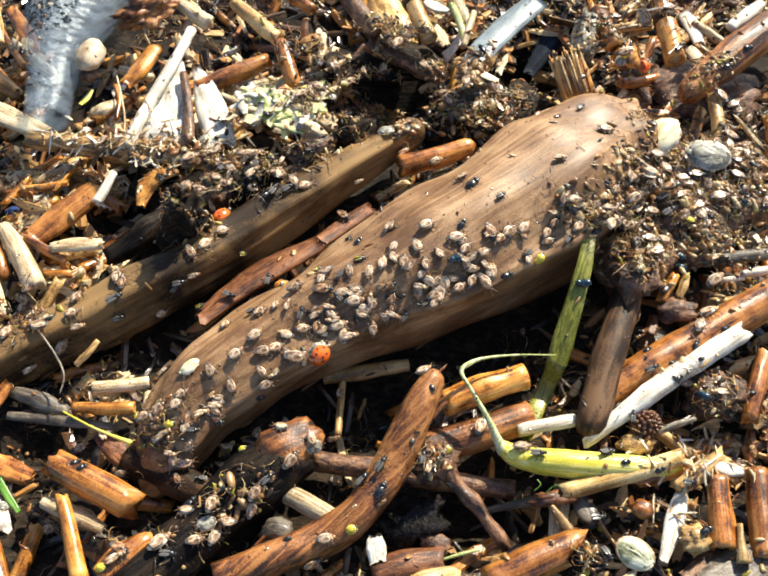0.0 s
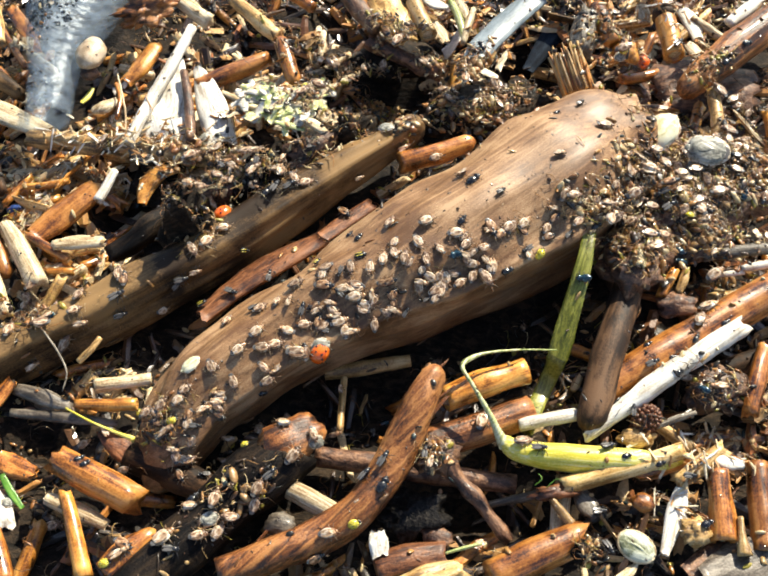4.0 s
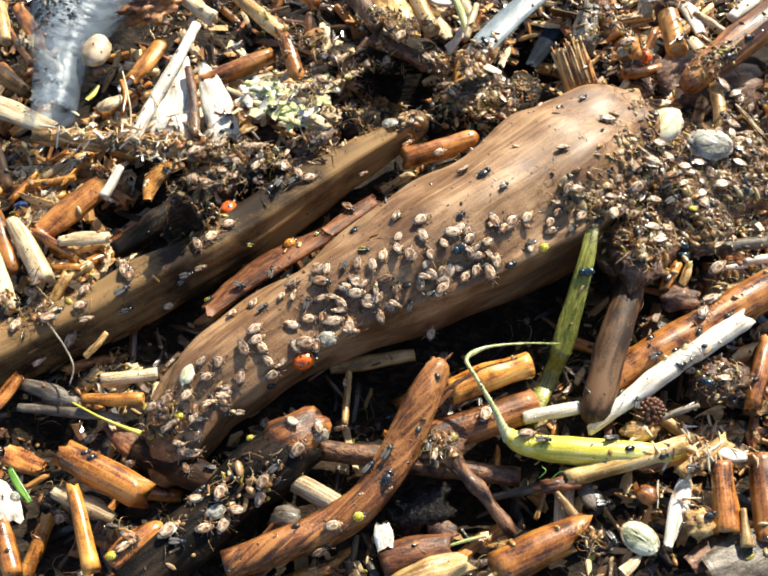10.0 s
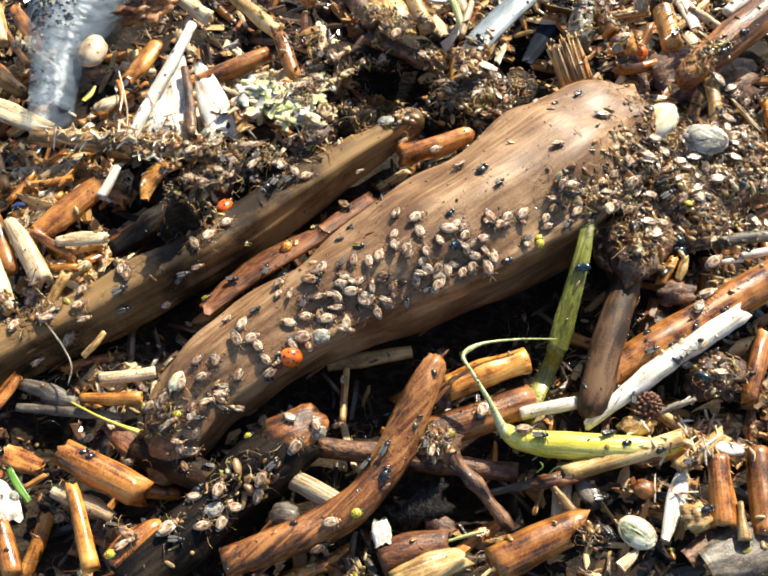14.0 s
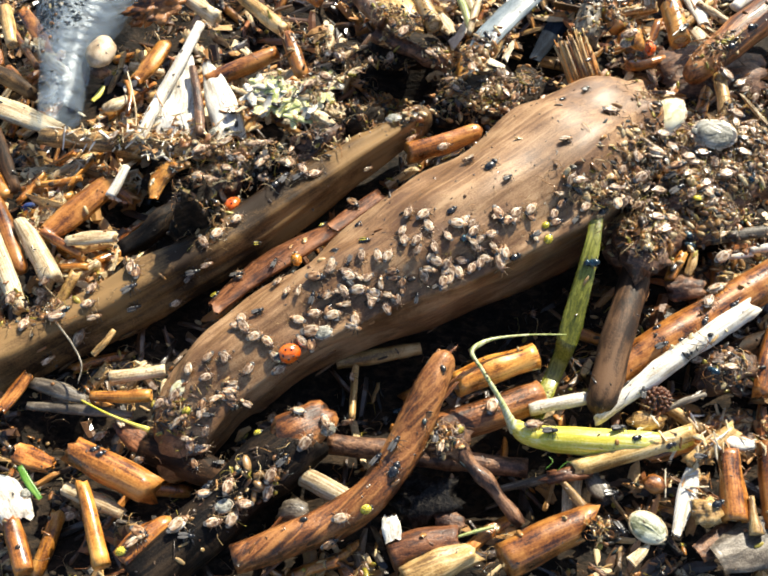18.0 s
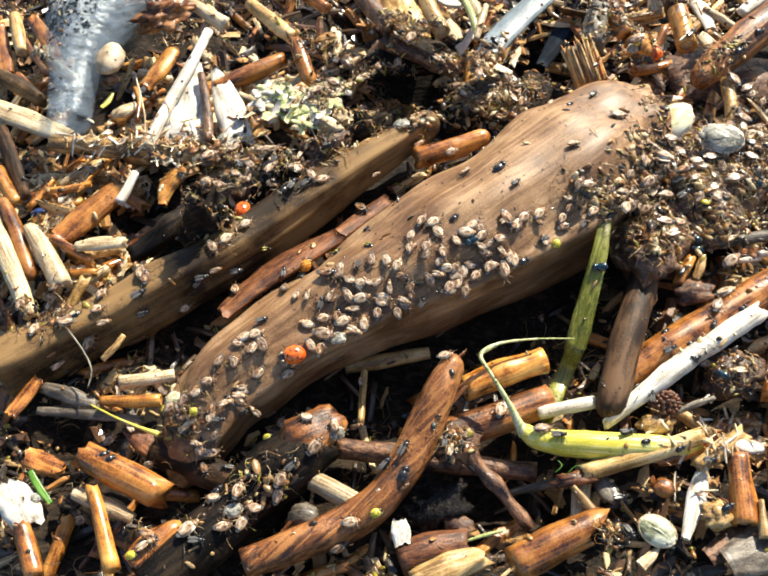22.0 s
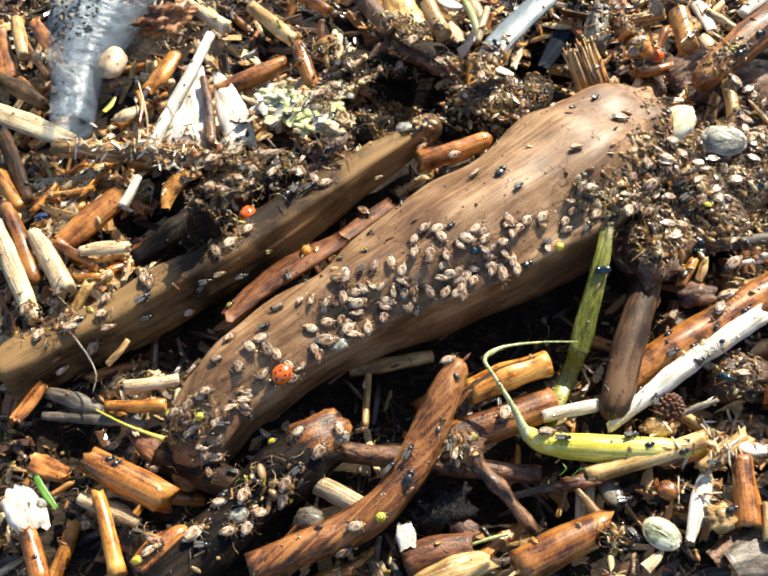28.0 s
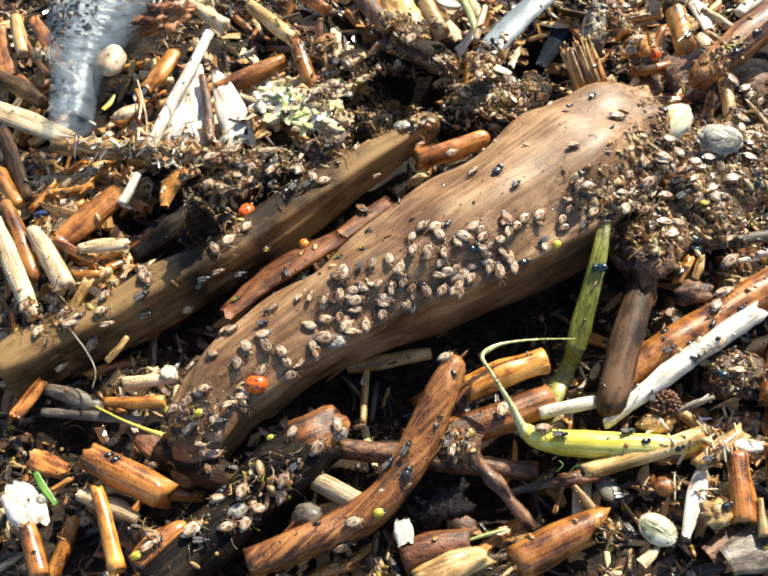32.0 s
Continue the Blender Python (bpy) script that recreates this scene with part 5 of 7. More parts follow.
def moss_tuft(x, y, z, count, spread, seed):
    """A tuft of short pale green straps."""
    rnd = random.Random(seed)
    tuft = tagged(new("moss_tuft"), "pale yellow-green tuft of torn moss and plant fibre", "moss")
    tuft.location = (x * MM, y * MM, z * MM)
    for k in range(count):
        a, r = rnd.uniform(0, 6.28), abs(rnd.gauss(0, spread))
        px, py = x + math.cos(a) * r, y + math.sin(a) * r * 0.8
        h, b = rnd.uniform(0, 360), rnd.uniform(6, 14)
        dx, dy = math.cos(radians(h)) * b, math.sin(radians(h)) * b
        w = rnd.uniform(0.8, 2.2)
        ob = strip("frond", "", rnd.choice((MOSS, MOSS, WHITE, PALE, WHITE, SHOOT)), [(px - dx / 2, py - dy / 2, z + rnd.uniform(-3, 1), w * 0.6),
                   (px, py, z + rnd.uniform(0, 2), w), (px + dx / 2, py + dy / 2, z + rnd.uniform(-1, 3), w * 0.4)], thick=0.25, across=2, per=3)
        ob.location -= tuft.location
        ob.parent = tuft
        del ob["category"]




def dress_branch(ob, seed, knots, splinters, mat):
    """Knots and lifted splinters on a branch, as parts of it."""
    rnd = random.Random(seed)
    vs = [v.co.copy() for v in ob.data.vertices]
    ns = [v.normal.copy() for v in ob.data.vertices]
    up = [i for i in range(len(vs)) if (ob.matrix_basis.to_3x3() @ ns[i]).z > 0.45]
    for k in range(knots):
        i = rnd.choice(up)
        v, f = ball(12, 8)
        s = rnd.uniform(1.6, 3.0) * MM
        w = np.array([p * (1 + 0.25 * noise.noise(Vector(p) * 2 + Vector((k, 0, 0)))) for p in v]) * np.array([1.5, 1, 0.35]) * s
        part("knot", mesh_of("knot", w, f, mat), ob, "swollen worn knot", at=Matrix.Translation(vs[i]) @ ns[i].to_track_quat("Z", "Y").to_matrix().to_4x4())
    for k in range(splinters):
        i = rnd.choice(up)
        v, f = chip_mesh("splinter", rnd.uniform(9, 18) * MM, rnd.uniform(0.8, 1.6) * MM, 0.7 * MM, mat, k + seed)
        part("splinter", mesh_of("splinter", v, f, mat, smooth=False), ob, at=Matrix.Translation(vs[i]) @ pose(0, 0, 0, rnd.uniform(-20, 20), rnd.uniform(-4, 4), rnd.uniform(-6, 6)))


for ob_ in [o for o in scene.objects if o.name in ("driftwood_branch", "bark_branch", "rooted_branch", "forked_twig", "muddy_reed")]:
    dress_branch(ob_, len(ob_.name), 3, 7, ob_.data.materials[0])
moss_tuft(-36.0, 68.6, 16, 64, 7.0, 3)
moss_tuft(-48.0, 74.5, 15, 34, 6, 4)
moss_tuft(-27.0, 83.5, 7, 18, 5, 6)
fibre_stump("frayed fibrous orange-tan stump of a reed", 72.0, 91.0, 10, 60, 19, 6.6, 105, 8)
lump("plant_wad", "small reddish wad of wet plant fibre", DULLRED, 51.0, -77.5, 3.0, 6.5, 2.4, 2.0, 8, category="plant", rough=0.7, fine=4)
stem("green_grass", "thin curling green grass hair", GREEN, [(44.5, -76.0, 4.5, 0.15), (46.5, -74.5, 6.0, 0.15), (45.5, -73.0, 6.5, 0.1)], "grass", around=6)
stem("green_grass", "thin curling green grass hair", GREEN, [(47.5, -77.0, 4.5, 0.15), (50.5, -75.0, 6.5, 0.15), (52.0, -75.5, 7.0, 0.1)], "grass", around=6)
FIRST = Bed()

# ---- loose chips and litter ----
GAPS = [(-100.0, -92.0, 11.0, 0.9),
         (-75.0, -88.0, 8.0, 1),
         (-60.0, -77.0, 7.0, 0.8),
         (-58.0, 108.0, 13.0, 1),
         (-62.0, 126.0, 13.0, 0.9),
         (12.0, -93.0, 14.0, 1),
         (-113.0, -58.0, 13.0, 1),
         (56.0, 100.0, 15.0, 1),
         (-45.0, 122.0, 12.0, 0.9),
         (-8.0, 84.0, 12.0, 0.9),
         (-20.0, 98.0, 10.0, 0.9),
         (-78.9, -85.2, 6.5, 0.9),
         (-110.2, -57.3, 9.1, 1),
         (-103.1, -87.5, 5.1, 0.8),
         (-67.0, -75.1, 7.4, 0.8),
         (-32.2, -90.4, 7.2, 0.7),
         (-67.5, 134.8, 9.1, 1),
         (-18.9, 131.9, 10.1, 1),
         (-56.3, 120.4, 7.5, 1),
         (-19.8, 90.3, 9.5, 0.9),
         (40.2, -82.9, 11.6, 1),
         (14.5, 91.7, 11.5, 1),
         (6.8, 83.8, 7.6, 0.9),
         (-48.9, 127.5, 9.0, 0.8),
         (-18.5, 113.3, 15.7, 0.6),
         (-29.3, 139.3, 12.2, 0.7),
         (53.3, 99.6, 13.5, 0.9),
         (-31.1, 86.4, 9.5, 0.5),
         (1.1, 91.7, 15.3, 0.4),
         (60.1, 113.3, 13.8, 1),
         (-89.8, 29.1, 14.0, 1)]
GAPS += [(2.5, -38.3, 20.4, 1),
         (35.1, -18.0, 21.1, 1),
         (-22.4, -45.3, 17.1, 1),
         (25.9, -76.7, 14.7, 1),
         (-4.5, 85.1, 13.2, 0.5),
         (-70.3, -19.9, 16.2, 1),
         (14.0, -81.4, 13.1, 1),
         (-110.5, -55.6, 10.7, 0.6),
         (57.8, 107.8, 11.7, 1),
         (-84.0, 24.7, 15.6, 0.8),
         (55.6, -6.4, 14.9, 1),
         (67.5, -73.6, 8.9, 0.6),
         (12.6, 89.0, 19.0, 0.8)]
BRIGHT = [(113.2, -34.7, 14.2, 0.6),
         (115.1, -57.3, 12.2, 0.6),
         (-111.0, 63.8, 27.6, 1),
         (-128.6, 102.3, 29.1, 1),
         (-66.6, 81.3, 33.9, 1),
         (-118.3, 22.5, 22.5, 1),
         (-27.9, 102.3, 23.2, 0.25),
         (13.2, 127.5, 30.0, 0.8),
         (101.8, 116.1, 29.6, 0.8),
         (124.5, 76.2, 24.3, 0.8),
         (115.2, -6.4, 24.8, 0.6),
         (-92.6, -81.4, 23.4, 0.22),
         (91.2, -73.6, 26.6, 0.8),
         (-19.1, -93.4, 17.1, 0.4)]
CLUMPS = [(-43.0, 40.0, 8.0, 0.9),
         (-28.0, 51.0, 7.5, 0.8),
         (-13.0, 63.5, 7.0, 0.6),
         (84.0, -2.0, 6.0, 0.9),
         (-65.0, 16.5, 7.5, 0.9),
         (-56.0, 36.0, 8.0, 0.9),
         (84.5, 2.3, 4.1, 0.7),
         (81.5, -5.6, 3.5, 0.5),
         (43.2, 93.0, 8.6, 0.8),
         (52.9, 94.3, 7.7, 0.7),
         (79.9, -55.9, 5.7, 0.12),
         (103.6, -44.7, 8.4, 0.7),
         (-49.5, -87.7, 5.6, 0.22),
         (-61.6, -97.7, 5.5, 0.2),
         (-40.4, -78.7, 6.4, 0.25),
         (-74.0, 23.0, 3.4, 0.6),
         (97.0, 45.0, 6.6, 0.9),
         (91.3, 58.4, 6.2, 0.3),
         (58.1, -97.4, 3.9, 1),
         (13.9, -69.8, 4.9, 1),
         (-114.9, 61.8, 5.4, 0.25),
         (-98.3, 59.4, 6.3, 0.3),
         (-81.7, 56.5, 7.2, 0.4),
         (-65.1, 52.3, 7.2, 0.5),
         (-28.2, 110.5, 15.7, 0.45),
         (-82.4, 55.4, 9.1, 0.4)]
CLUMPS += [(125.2, 91.7, 9.5, 0.6),
         (85.9, 9.8, 9.3, 0.9),
         (-1.8, 113.3, 5.8, 0.9),
         (7.9, 106.9, 6.2, 1),
         (19.4, 100.3, 6.2, 0.9),
         (60.8, 14.6, 4.9, 0.5),
         (69.7, 12.1, 7.3, 0.8),
         (21.8, 81.3, 11.3, 0.3),
         (93.3, 28.9, 12.7, 1),
         (112.9, 40.3, 16.0, 1),
         (79.7, 14.1, 8.9, 1),
         (125.3, 49.5, 14.4, 1),
         (33.2, 83.8, 12.3, 1),
         (44.3, 80.0, 7.5, 0.7),
         (8.5, 60.8, 4.3, 0.9),
         (12.9, 107.8, 6.2, 0.8),
         (-63.5, 46.7, 9.9, 0.9),
         (-73.0, 43.7, 7.1, 0.7),
         (-54.5, 47.2, 12.6, 0.9),
         (-36.4, 118.9, 11.9, 0.3)]
CLUMPS += [(-6.5, 97.0, 13.5, 0.8),
         (87.0, 5.7, 10.1, 0.8),
         (87.0, 107.8, 11.7, 0.6),
         (-38.5, -74.2, 6.0, 0.25),
         (-44.4, -81.4, 7.3, 0.3),
         (-67.4, -56.9, 6.8, 0.8),
         (-118.3, -14.2, 9.8, 0.7),
         (106.9, 24.7, 15.6, 1),
         (82.1, 11.5, 9.1, 0.9),
         (-25.0, 73.7, 11.2, 0.6),
         (127.2, 91.7, 7.6, 0.5),
         (127.3, 22.5, 10.4, 0.6)]
GOLD = [(93.7, -67.5, 5.9, 0.7),
         (88.4, -79.1, 5.1, 0.5),
         (106.3, -64.6, 5.2, 0.6),
         (83.6, -69.0, 5.2, 0.5),
         (99.2, -57.1, 6.0, 0.5),
         (-71.7, 49.1, 8.0, 0.7),
         (-86.2, 51.4, 7.1, 0.7),
         (-114.5, 60.9, 7.2, 0.8),
         (-97.9, 58.5, 8.1, 0.9),
         (-81.4, 55.6, 8.1, 0.8),
         (-65.0, 52.6, 7.1, 0.6),
         (-95.1, 54.3, 7.2, 0.6),
         (105.9, 123.1, 11.9, 0.5)]
PACKED = [(93.3, 28.9, 10.2, 1),
         (109.9, 31.0, 13.8, 1),
         (81.1, 15.7, 8.2, 1),
         (122.8, 43.0, 12.3, 0.9),
         (84.1, 5.6, 8.3, 0.9),
         (69.7, 12.1, 6.5, 0.7),
         (105.1, 19.5, 11.9, 0.9),
         (-41.0, -79.5, 5.0, 0.15),
         (-64.7, 45.8, 10.7, 0.6),
         (33.1, 82.9, 10.4, 0.9),
         (8.2, 62.2, 3.9, 0.6)]


def weight(zones, x, y):
    """How far a place (millimetres) lies in one of the round zones."""
    return max(k * math.exp(-((x - a) ** 2 + (y - b) ** 2) / (r * r)) for a, b, r, k in zones)


SEED = ball(7, 5)


def bits(name, label, mat, count, size, keep, seed, kind="stuff", category="litter", flat=False, sink=0.3, tilt=25, round_share=0.0):
    """Many small splinters in one mesh, dropped on what lies there."""
    rnd = random.Random(seed)
    bed = Bed()
    verts, faces = [], []
    made = 0
    while made < count:
        x, y = rnd.uniform(-185, 185), rnd.uniform(-165, 215)
        if rnd.random() > keep(x, y):
            continue
        made += 1
        p, nrm = bed.at(x * MM, y * MM)
        l, w, t = size(rnd)
        if round_share and rnd.random() < round_share:
            v, f = SEED[0] * np.array([l, w, t]) * 0.5 * MM, SEED[1]
        else:
            v, f = chip_mesh(name, l * MM, w * MM, t * MM, mat, rnd.random())
        nrm = (nrm + Vector((0, 0, 1.2))).normalized()
        m = np.array(lay(p, nrm, rnd.uniform(0, 360), t * MM * (0.5 - sink)) @ pose(0, 0, 0, rnd.gauss(0, tilt), rnd.gauss(0, tilt * 0.6), 0))
        o = len(verts)
        verts.extend((np.array(v) @ m[:3, :3].T + m[:3, 3]).tolist())
        faces.extend([tuple(i + o for i in q) for q in f])
    tagged(new(name, mesh_of(name, verts, faces, mat, smooth=round_share > 0.5)), label, category, kind=kind)


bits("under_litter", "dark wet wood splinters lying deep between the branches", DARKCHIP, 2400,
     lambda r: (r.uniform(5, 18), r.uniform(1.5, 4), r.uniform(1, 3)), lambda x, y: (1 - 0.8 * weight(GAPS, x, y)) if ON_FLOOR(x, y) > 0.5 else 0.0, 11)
bits("wood_litter", "mixed tan and brown wood splinters and reed scraps", MIXCHIP, 1900,
     lambda r: (r.uniform(5, 20), r.uniform(1.4, 5.5), r.uniform(0.8, 3)),
     lambda x, y: (0.12 + weight(BRIGHT, x, y)) * (1 - weight(GAPS, x, y)) * ON_FLOOR(x, y), 12)
bits("pale_litter", "bleached straw splinters and torn pale bark bits", PALECHIP, 520,
     lambda r: (r.uniform(4, 15), r.uniform(1.2, 5), r.uniform(0.5, 1.6)),
     lambda x, y: weight(BRIGHT[2:6] + BRIGHT[7:8], x, y) * (1 - weight(GAPS, x, y)) * ON_FLOOR(x, y), 15)


def scatter_chips(count, seed, zones=None, only=None):
    """Single wood chips and reed scraps, each resting on what lies under it."""
    rnd = random.Random(seed)
    kinds = [("wood_chip", "orange-brown split wood chip in the litter", ORANGE, "chip"), ("wood_chip", "red-brown wood chip in the litter", RED, "chip"),
             ("wood_chip", "pale splintered wood chip in the litter", PALE, "chip"), ("wood_chip", "tan splintered wood chip in the litter", TAN, "chip"),
             ("wood_chip", "dark wet wood chip in the litter", BARK, "chip"),
             ("reed_scrap", "short tan reed scrap in the litter", TAN, "reed"), ("reed_scrap", "short orange reed scrap in the litter", ORANGE, "reed"),
             ("reed_scrap", "glossy red-brown reed scrap in the litter", RED, "reed"), ("reed_scrap", "bleached straw scrap in the litter", PALE, "straw")]
    forms = []
    if only:
        kinds = [k for k in kinds if k[2] in only]
    for k, (name, label, mat, cat) in enumerate(kinds):
        for q in range(4):
            l = rnd.uniform(9, 22)
            if cat == "chip":
                v, f = chip_mesh(name, l * MM, rnd.uniform(3, 6.5) * MM, rnd.uniform(1.5, 3.2) * MM, mat, k * 10 + q)
                me = mesh_of(name, v, f, mat, smooth=False)
                t = 2.2
            else:
                r = rnd.uniform(1.2, 2.8) * MM
                v, f = tube([(-l / 2 * MM, 0, 0, r), (0, rnd.uniform(-1, 1) * MM, 0, r * 1.05), (l / 2 * MM, 0, 0, r * 0.95)], 9, 3,
                            ends=("broken", "broken"), hollow=0.6, seed=k * 9 + q, jag=0.6)
                me = mesh_of(name, v, f, mat)
                t = r * 2 / MM
            forms.append((name, label, cat, me, t))
    bed = Bed()
    made = 0
    while made < count:
        x, y = rnd.uniform(-170, 170), rnd.uniform(-150, 195)
        if rnd.random() > (weight(zones, x, y) if zones else 0.15 + weight(BRIGHT, x, y)) * (1 - weight(GAPS, x, y)) * ON_FLOOR(x, y):
            continue
        made += 1
        name, label, cat, me, t = rnd.choice(forms)
        p, nrm = bed.at(x * MM, y * MM)
        nrm = (nrm + Vector((0, 0, 2.0))).normalized()
        ob = tagged(new(name, me), label, cat, group=name.replace("_", " ") + "s in the drift litter")
        ob.matrix_basis = lay(p, nrm, rnd.gauss(35, 50), t * MM * 0.3) @ pose(0, 0, 0, rnd.uniform(0, 360), rnd.gauss(0, 10), 0)


scatter_chips(300, 21)
scatter_chips(70, 22, BRIGHT[2:6], (PALE, TAN, ORANGE))

bits("husk_litter", "crust of insect husks, seeds and plant crumbs", HUSK, 11500,
     lambda r: (r.uniform(1.2, 4.2), r.uniform(0.7, 2.0), r.uniform(0.4, 1.3)),
     lambda x, y: max(weight(CLUMPS, x, y) ** 1.3, 0.004, 0.10 * (1 - weight(GAPS, x, y)) * ON_FLOOR(x, y)), 13, tilt=40, round_share=0.82)
bits("straw_shreds", "golden torn straw shreds lying over sticks and scraps", PALECHIP, 470,
     lambda r: (r.uniform(2, 8), r.uniform(0.4, 1.2), r.uniform(0.3, 0.7)), lambda x, y: weight(GOLD, x, y), 16)
bits("packed_bugs", "crust of brown bug bodies packed tightly together", BODIES, 760,
     lambda r: (r.uniform(3.4, 5.6), r.uniform(1.9, 3.0), r.uniform(1.2, 2.0)), lambda x, y: weight(PACKED, x, y), 17, category="bugs", tilt=30, round_share=1.0)
bits("bark_flecks", "tiny dark crumbs stuck to the bare branches", DARKCHIP, 650,
     lambda r: (r.uniform(0.4, 1.2), r.uniform(0.3, 0.7), r.uniform(0.2, 0.5)),
     lambda x, y: 0.3 if ON_FLOOR(x, y) < 0.5 else 0.0, 14, tilt=10)


def fibres(count, seed, zones=None, mat=HUSK, fine=1.0, label="hair-thin plant fibres and broken insect legs"):
    """Loose hair-thin fibres, legs and straw threads."""
    rnd = random.Random(seed)
    bed = Bed()
    verts, faces = [], []
    while count:
        x, y = rnd.uniform(-165, 165), rnd.uniform(-140, 185)
        if rnd.random() > (weight(zones, x, y) if zones else max(weight(CLUMPS, x, y), 0.25 * (1 - weight(GAPS, x, y)) * ON_FLOOR(x, y))):
            continue
        count -= 1
        p, nrm = bed.at(x * MM, y * MM)
        m = lay(p, (nrm + Vector((0, 0, 1))).normalized(), rnd.uniform(0, 360), 0.0004)
        l, r, b = rnd.uniform(2.0, 7.0) * MM * fine, rnd.uniform(0.07, 0.16) * MM * fine, rnd.gauss(0, 1.2) * MM * fine ** 2
        o = len(verts)
        line = [Vector((-l / 2, 0, 0)), Vector((-l / 6, b, abs(b) + 0.0003)), Vector((l / 6, b * 0.8, abs(b) * 0.8 + 0.0004)), Vector((l / 2, -b * 0.3, 0))]
        for q in line:
            for a in range(3):
                verts.append(m @ (q + Vector((0, math.cos(a * 2.094) * r, math.sin(a * 2.094) * r))))
        for i in range(3):
            for a in range(3):
                c = o + i * 3
                faces.append((c + a, c + (a + 1) % 3, c + 3 + (a + 1) % 3, c + 3 + a))
    tagged(new("fibre_litter", mesh_of("fibre_litter", verts, faces, mat)), label, "litter", kind="stuff")


fibres(10500, 19)
CROWDED = [(22.0, -7.0, 12.0, 0.8), (8.0, -14.0, 10.0, 0.8), (-12.0, -21.0, 10.0, 0.8), (-22.0, -30.0, 8.0, 0.9), (-34.0, -36.0, 8.0, 0.6), (-56.0, -52.0, 9.0, 0.8),
           (42.0, 1.0, 9.0, 0.7), (58.0, 9.0, 9.0, 0.9), (-92.0, -18.0, 9.0, 0.5), (-62.0, 2.0, 8.0, 0.4)]
fibres(320, 29, CROWDED, HUSK, 0.5, "fine brown shed legs and feelers among the crowded bugs")

# ---- insects ----
GREYBUG = grain("grey_white_shell", (0.10, 0.10, 0.08), (0.27, 0.26, 0.21), (0.47, 0.46, 0.39), 500, 900, 300, 0.4, 0.2, 0.15, 0.15)
BUGFRONT = grain("brown_bug_front", (0.05, 0.025, 0.012), (0.16, 0.085, 0.045), (0.34, 0.21, 0.12), 600, 900, 650, 0.35, 0.3, 0.3, 0.35)

def sized(v, sx, sy, sz, ox=0, oy=0, oz=0):
    return v * np.array([sx, sy, sz]) * MM + np.array([ox, oy, oz]) * MM


def leg_mesh(name, mat, root, knee, foot, r=0.09):
    v, f = tube([(*[c * MM for c in root], r * 1.3 * MM), (*[c * MM for c in knee], r * MM), (*[c * MM for c in foot], r * 0.7 * MM)], 5, 2, rough=0)
    return mesh_of(name, v, f, mat)


def add_legs(bug, mat, xs, w, reach, h, r=0.09):
    for k, x in enumerate(xs):
        for s in (1, -1):
            sweep = (0.55, -0.1, -0.75)[k] * reach
            part("leg", leg_mesh("leg", mat, (x, s * w * 0.6, h * 0.5), (x + sweep * 0.5, s * (w + reach * 0.45), h * 0.9),
                                 (x + sweep, s * (w + reach), 0.02), r), bug)


def add_feelers(bug, mat, x, h, length, r=0.06):
    for s in (1, -1):
        part("antenna", leg_mesh("antenna", mat, (x, s * 0.25, h), (x + length * 0.5, s * length * 0.45, h * 1.25), (x + length, s * length * 0.6, h * 0.9), r), bug)


B10, F10 = ball(12, 8)
B8, F8 = ball(8, 6)
B20, F20 = ball(16, 10)


def half_case(side, sx, sy, sz, mat, name):
    """One domed wing case: the upper quarter of a ball, closed below."""
    v = B20.copy()
    v[:, 1] = np.where(v[:, 1] * side < 0.0, 0.0, v[:, 1])
    v[:, 2] = np.where(v[:, 2] < 0, v[:, 2] * 0.15, v[:, 2])
    skin = [q for q in F20 if max(B20[i][1] * side for i in q) > 1e-6]
    return mesh_of(name, sized(v, sx, sy, sz, 0, 0, sz * 0.28), skin, mat)


def seed_bug(label, shell, wing, front, name="seed_bug"):
    bug = tagged(new(name), label, "bug", group="small bugs on the drift")
    part("abdomen", mesh_of("abdomen", sized(B10, 1.9, 1.15, 0.62, -0.35, 0, 0.75), F10, shell), bug)
    part("scutellum", mesh_of("scutellum", sized(B8, 0.45, 0.32, 0.1, 0.35, 0, 1.33), F8, front), bug)
    for s in (1, -1):
        part("wing", mesh_of("wing", sized(B8, 1.45, 0.80, 0.10, -0.50, s * 0.30, 1.27 + 0.03 * s), F8, wing), bug)
    part("wing_tip", mesh_of("wing_tip", sized(B8, 0.75, 0.72, 0.08, -1.85, 0, 1.08), F8, GLASSY), bug)
    part("pronotum", mesh_of("pronotum", sized(B8, 0.55, 0.95, 0.5, 1.05, 0, 0.85), F8, front), bug)
    part("head", mesh_of("head", sized(B8, 0.42, 0.5, 0.36, 1.65, 0, 0.7), F8, front), bug)
    add_legs(bug, BUGLEG, (1.0, 0.3, -0.5), 0.9, 1.1, 0.8, 0.09)
    add_feelers(bug, BUGLEG, 1.9, 0.7, 1.3)
    return bug


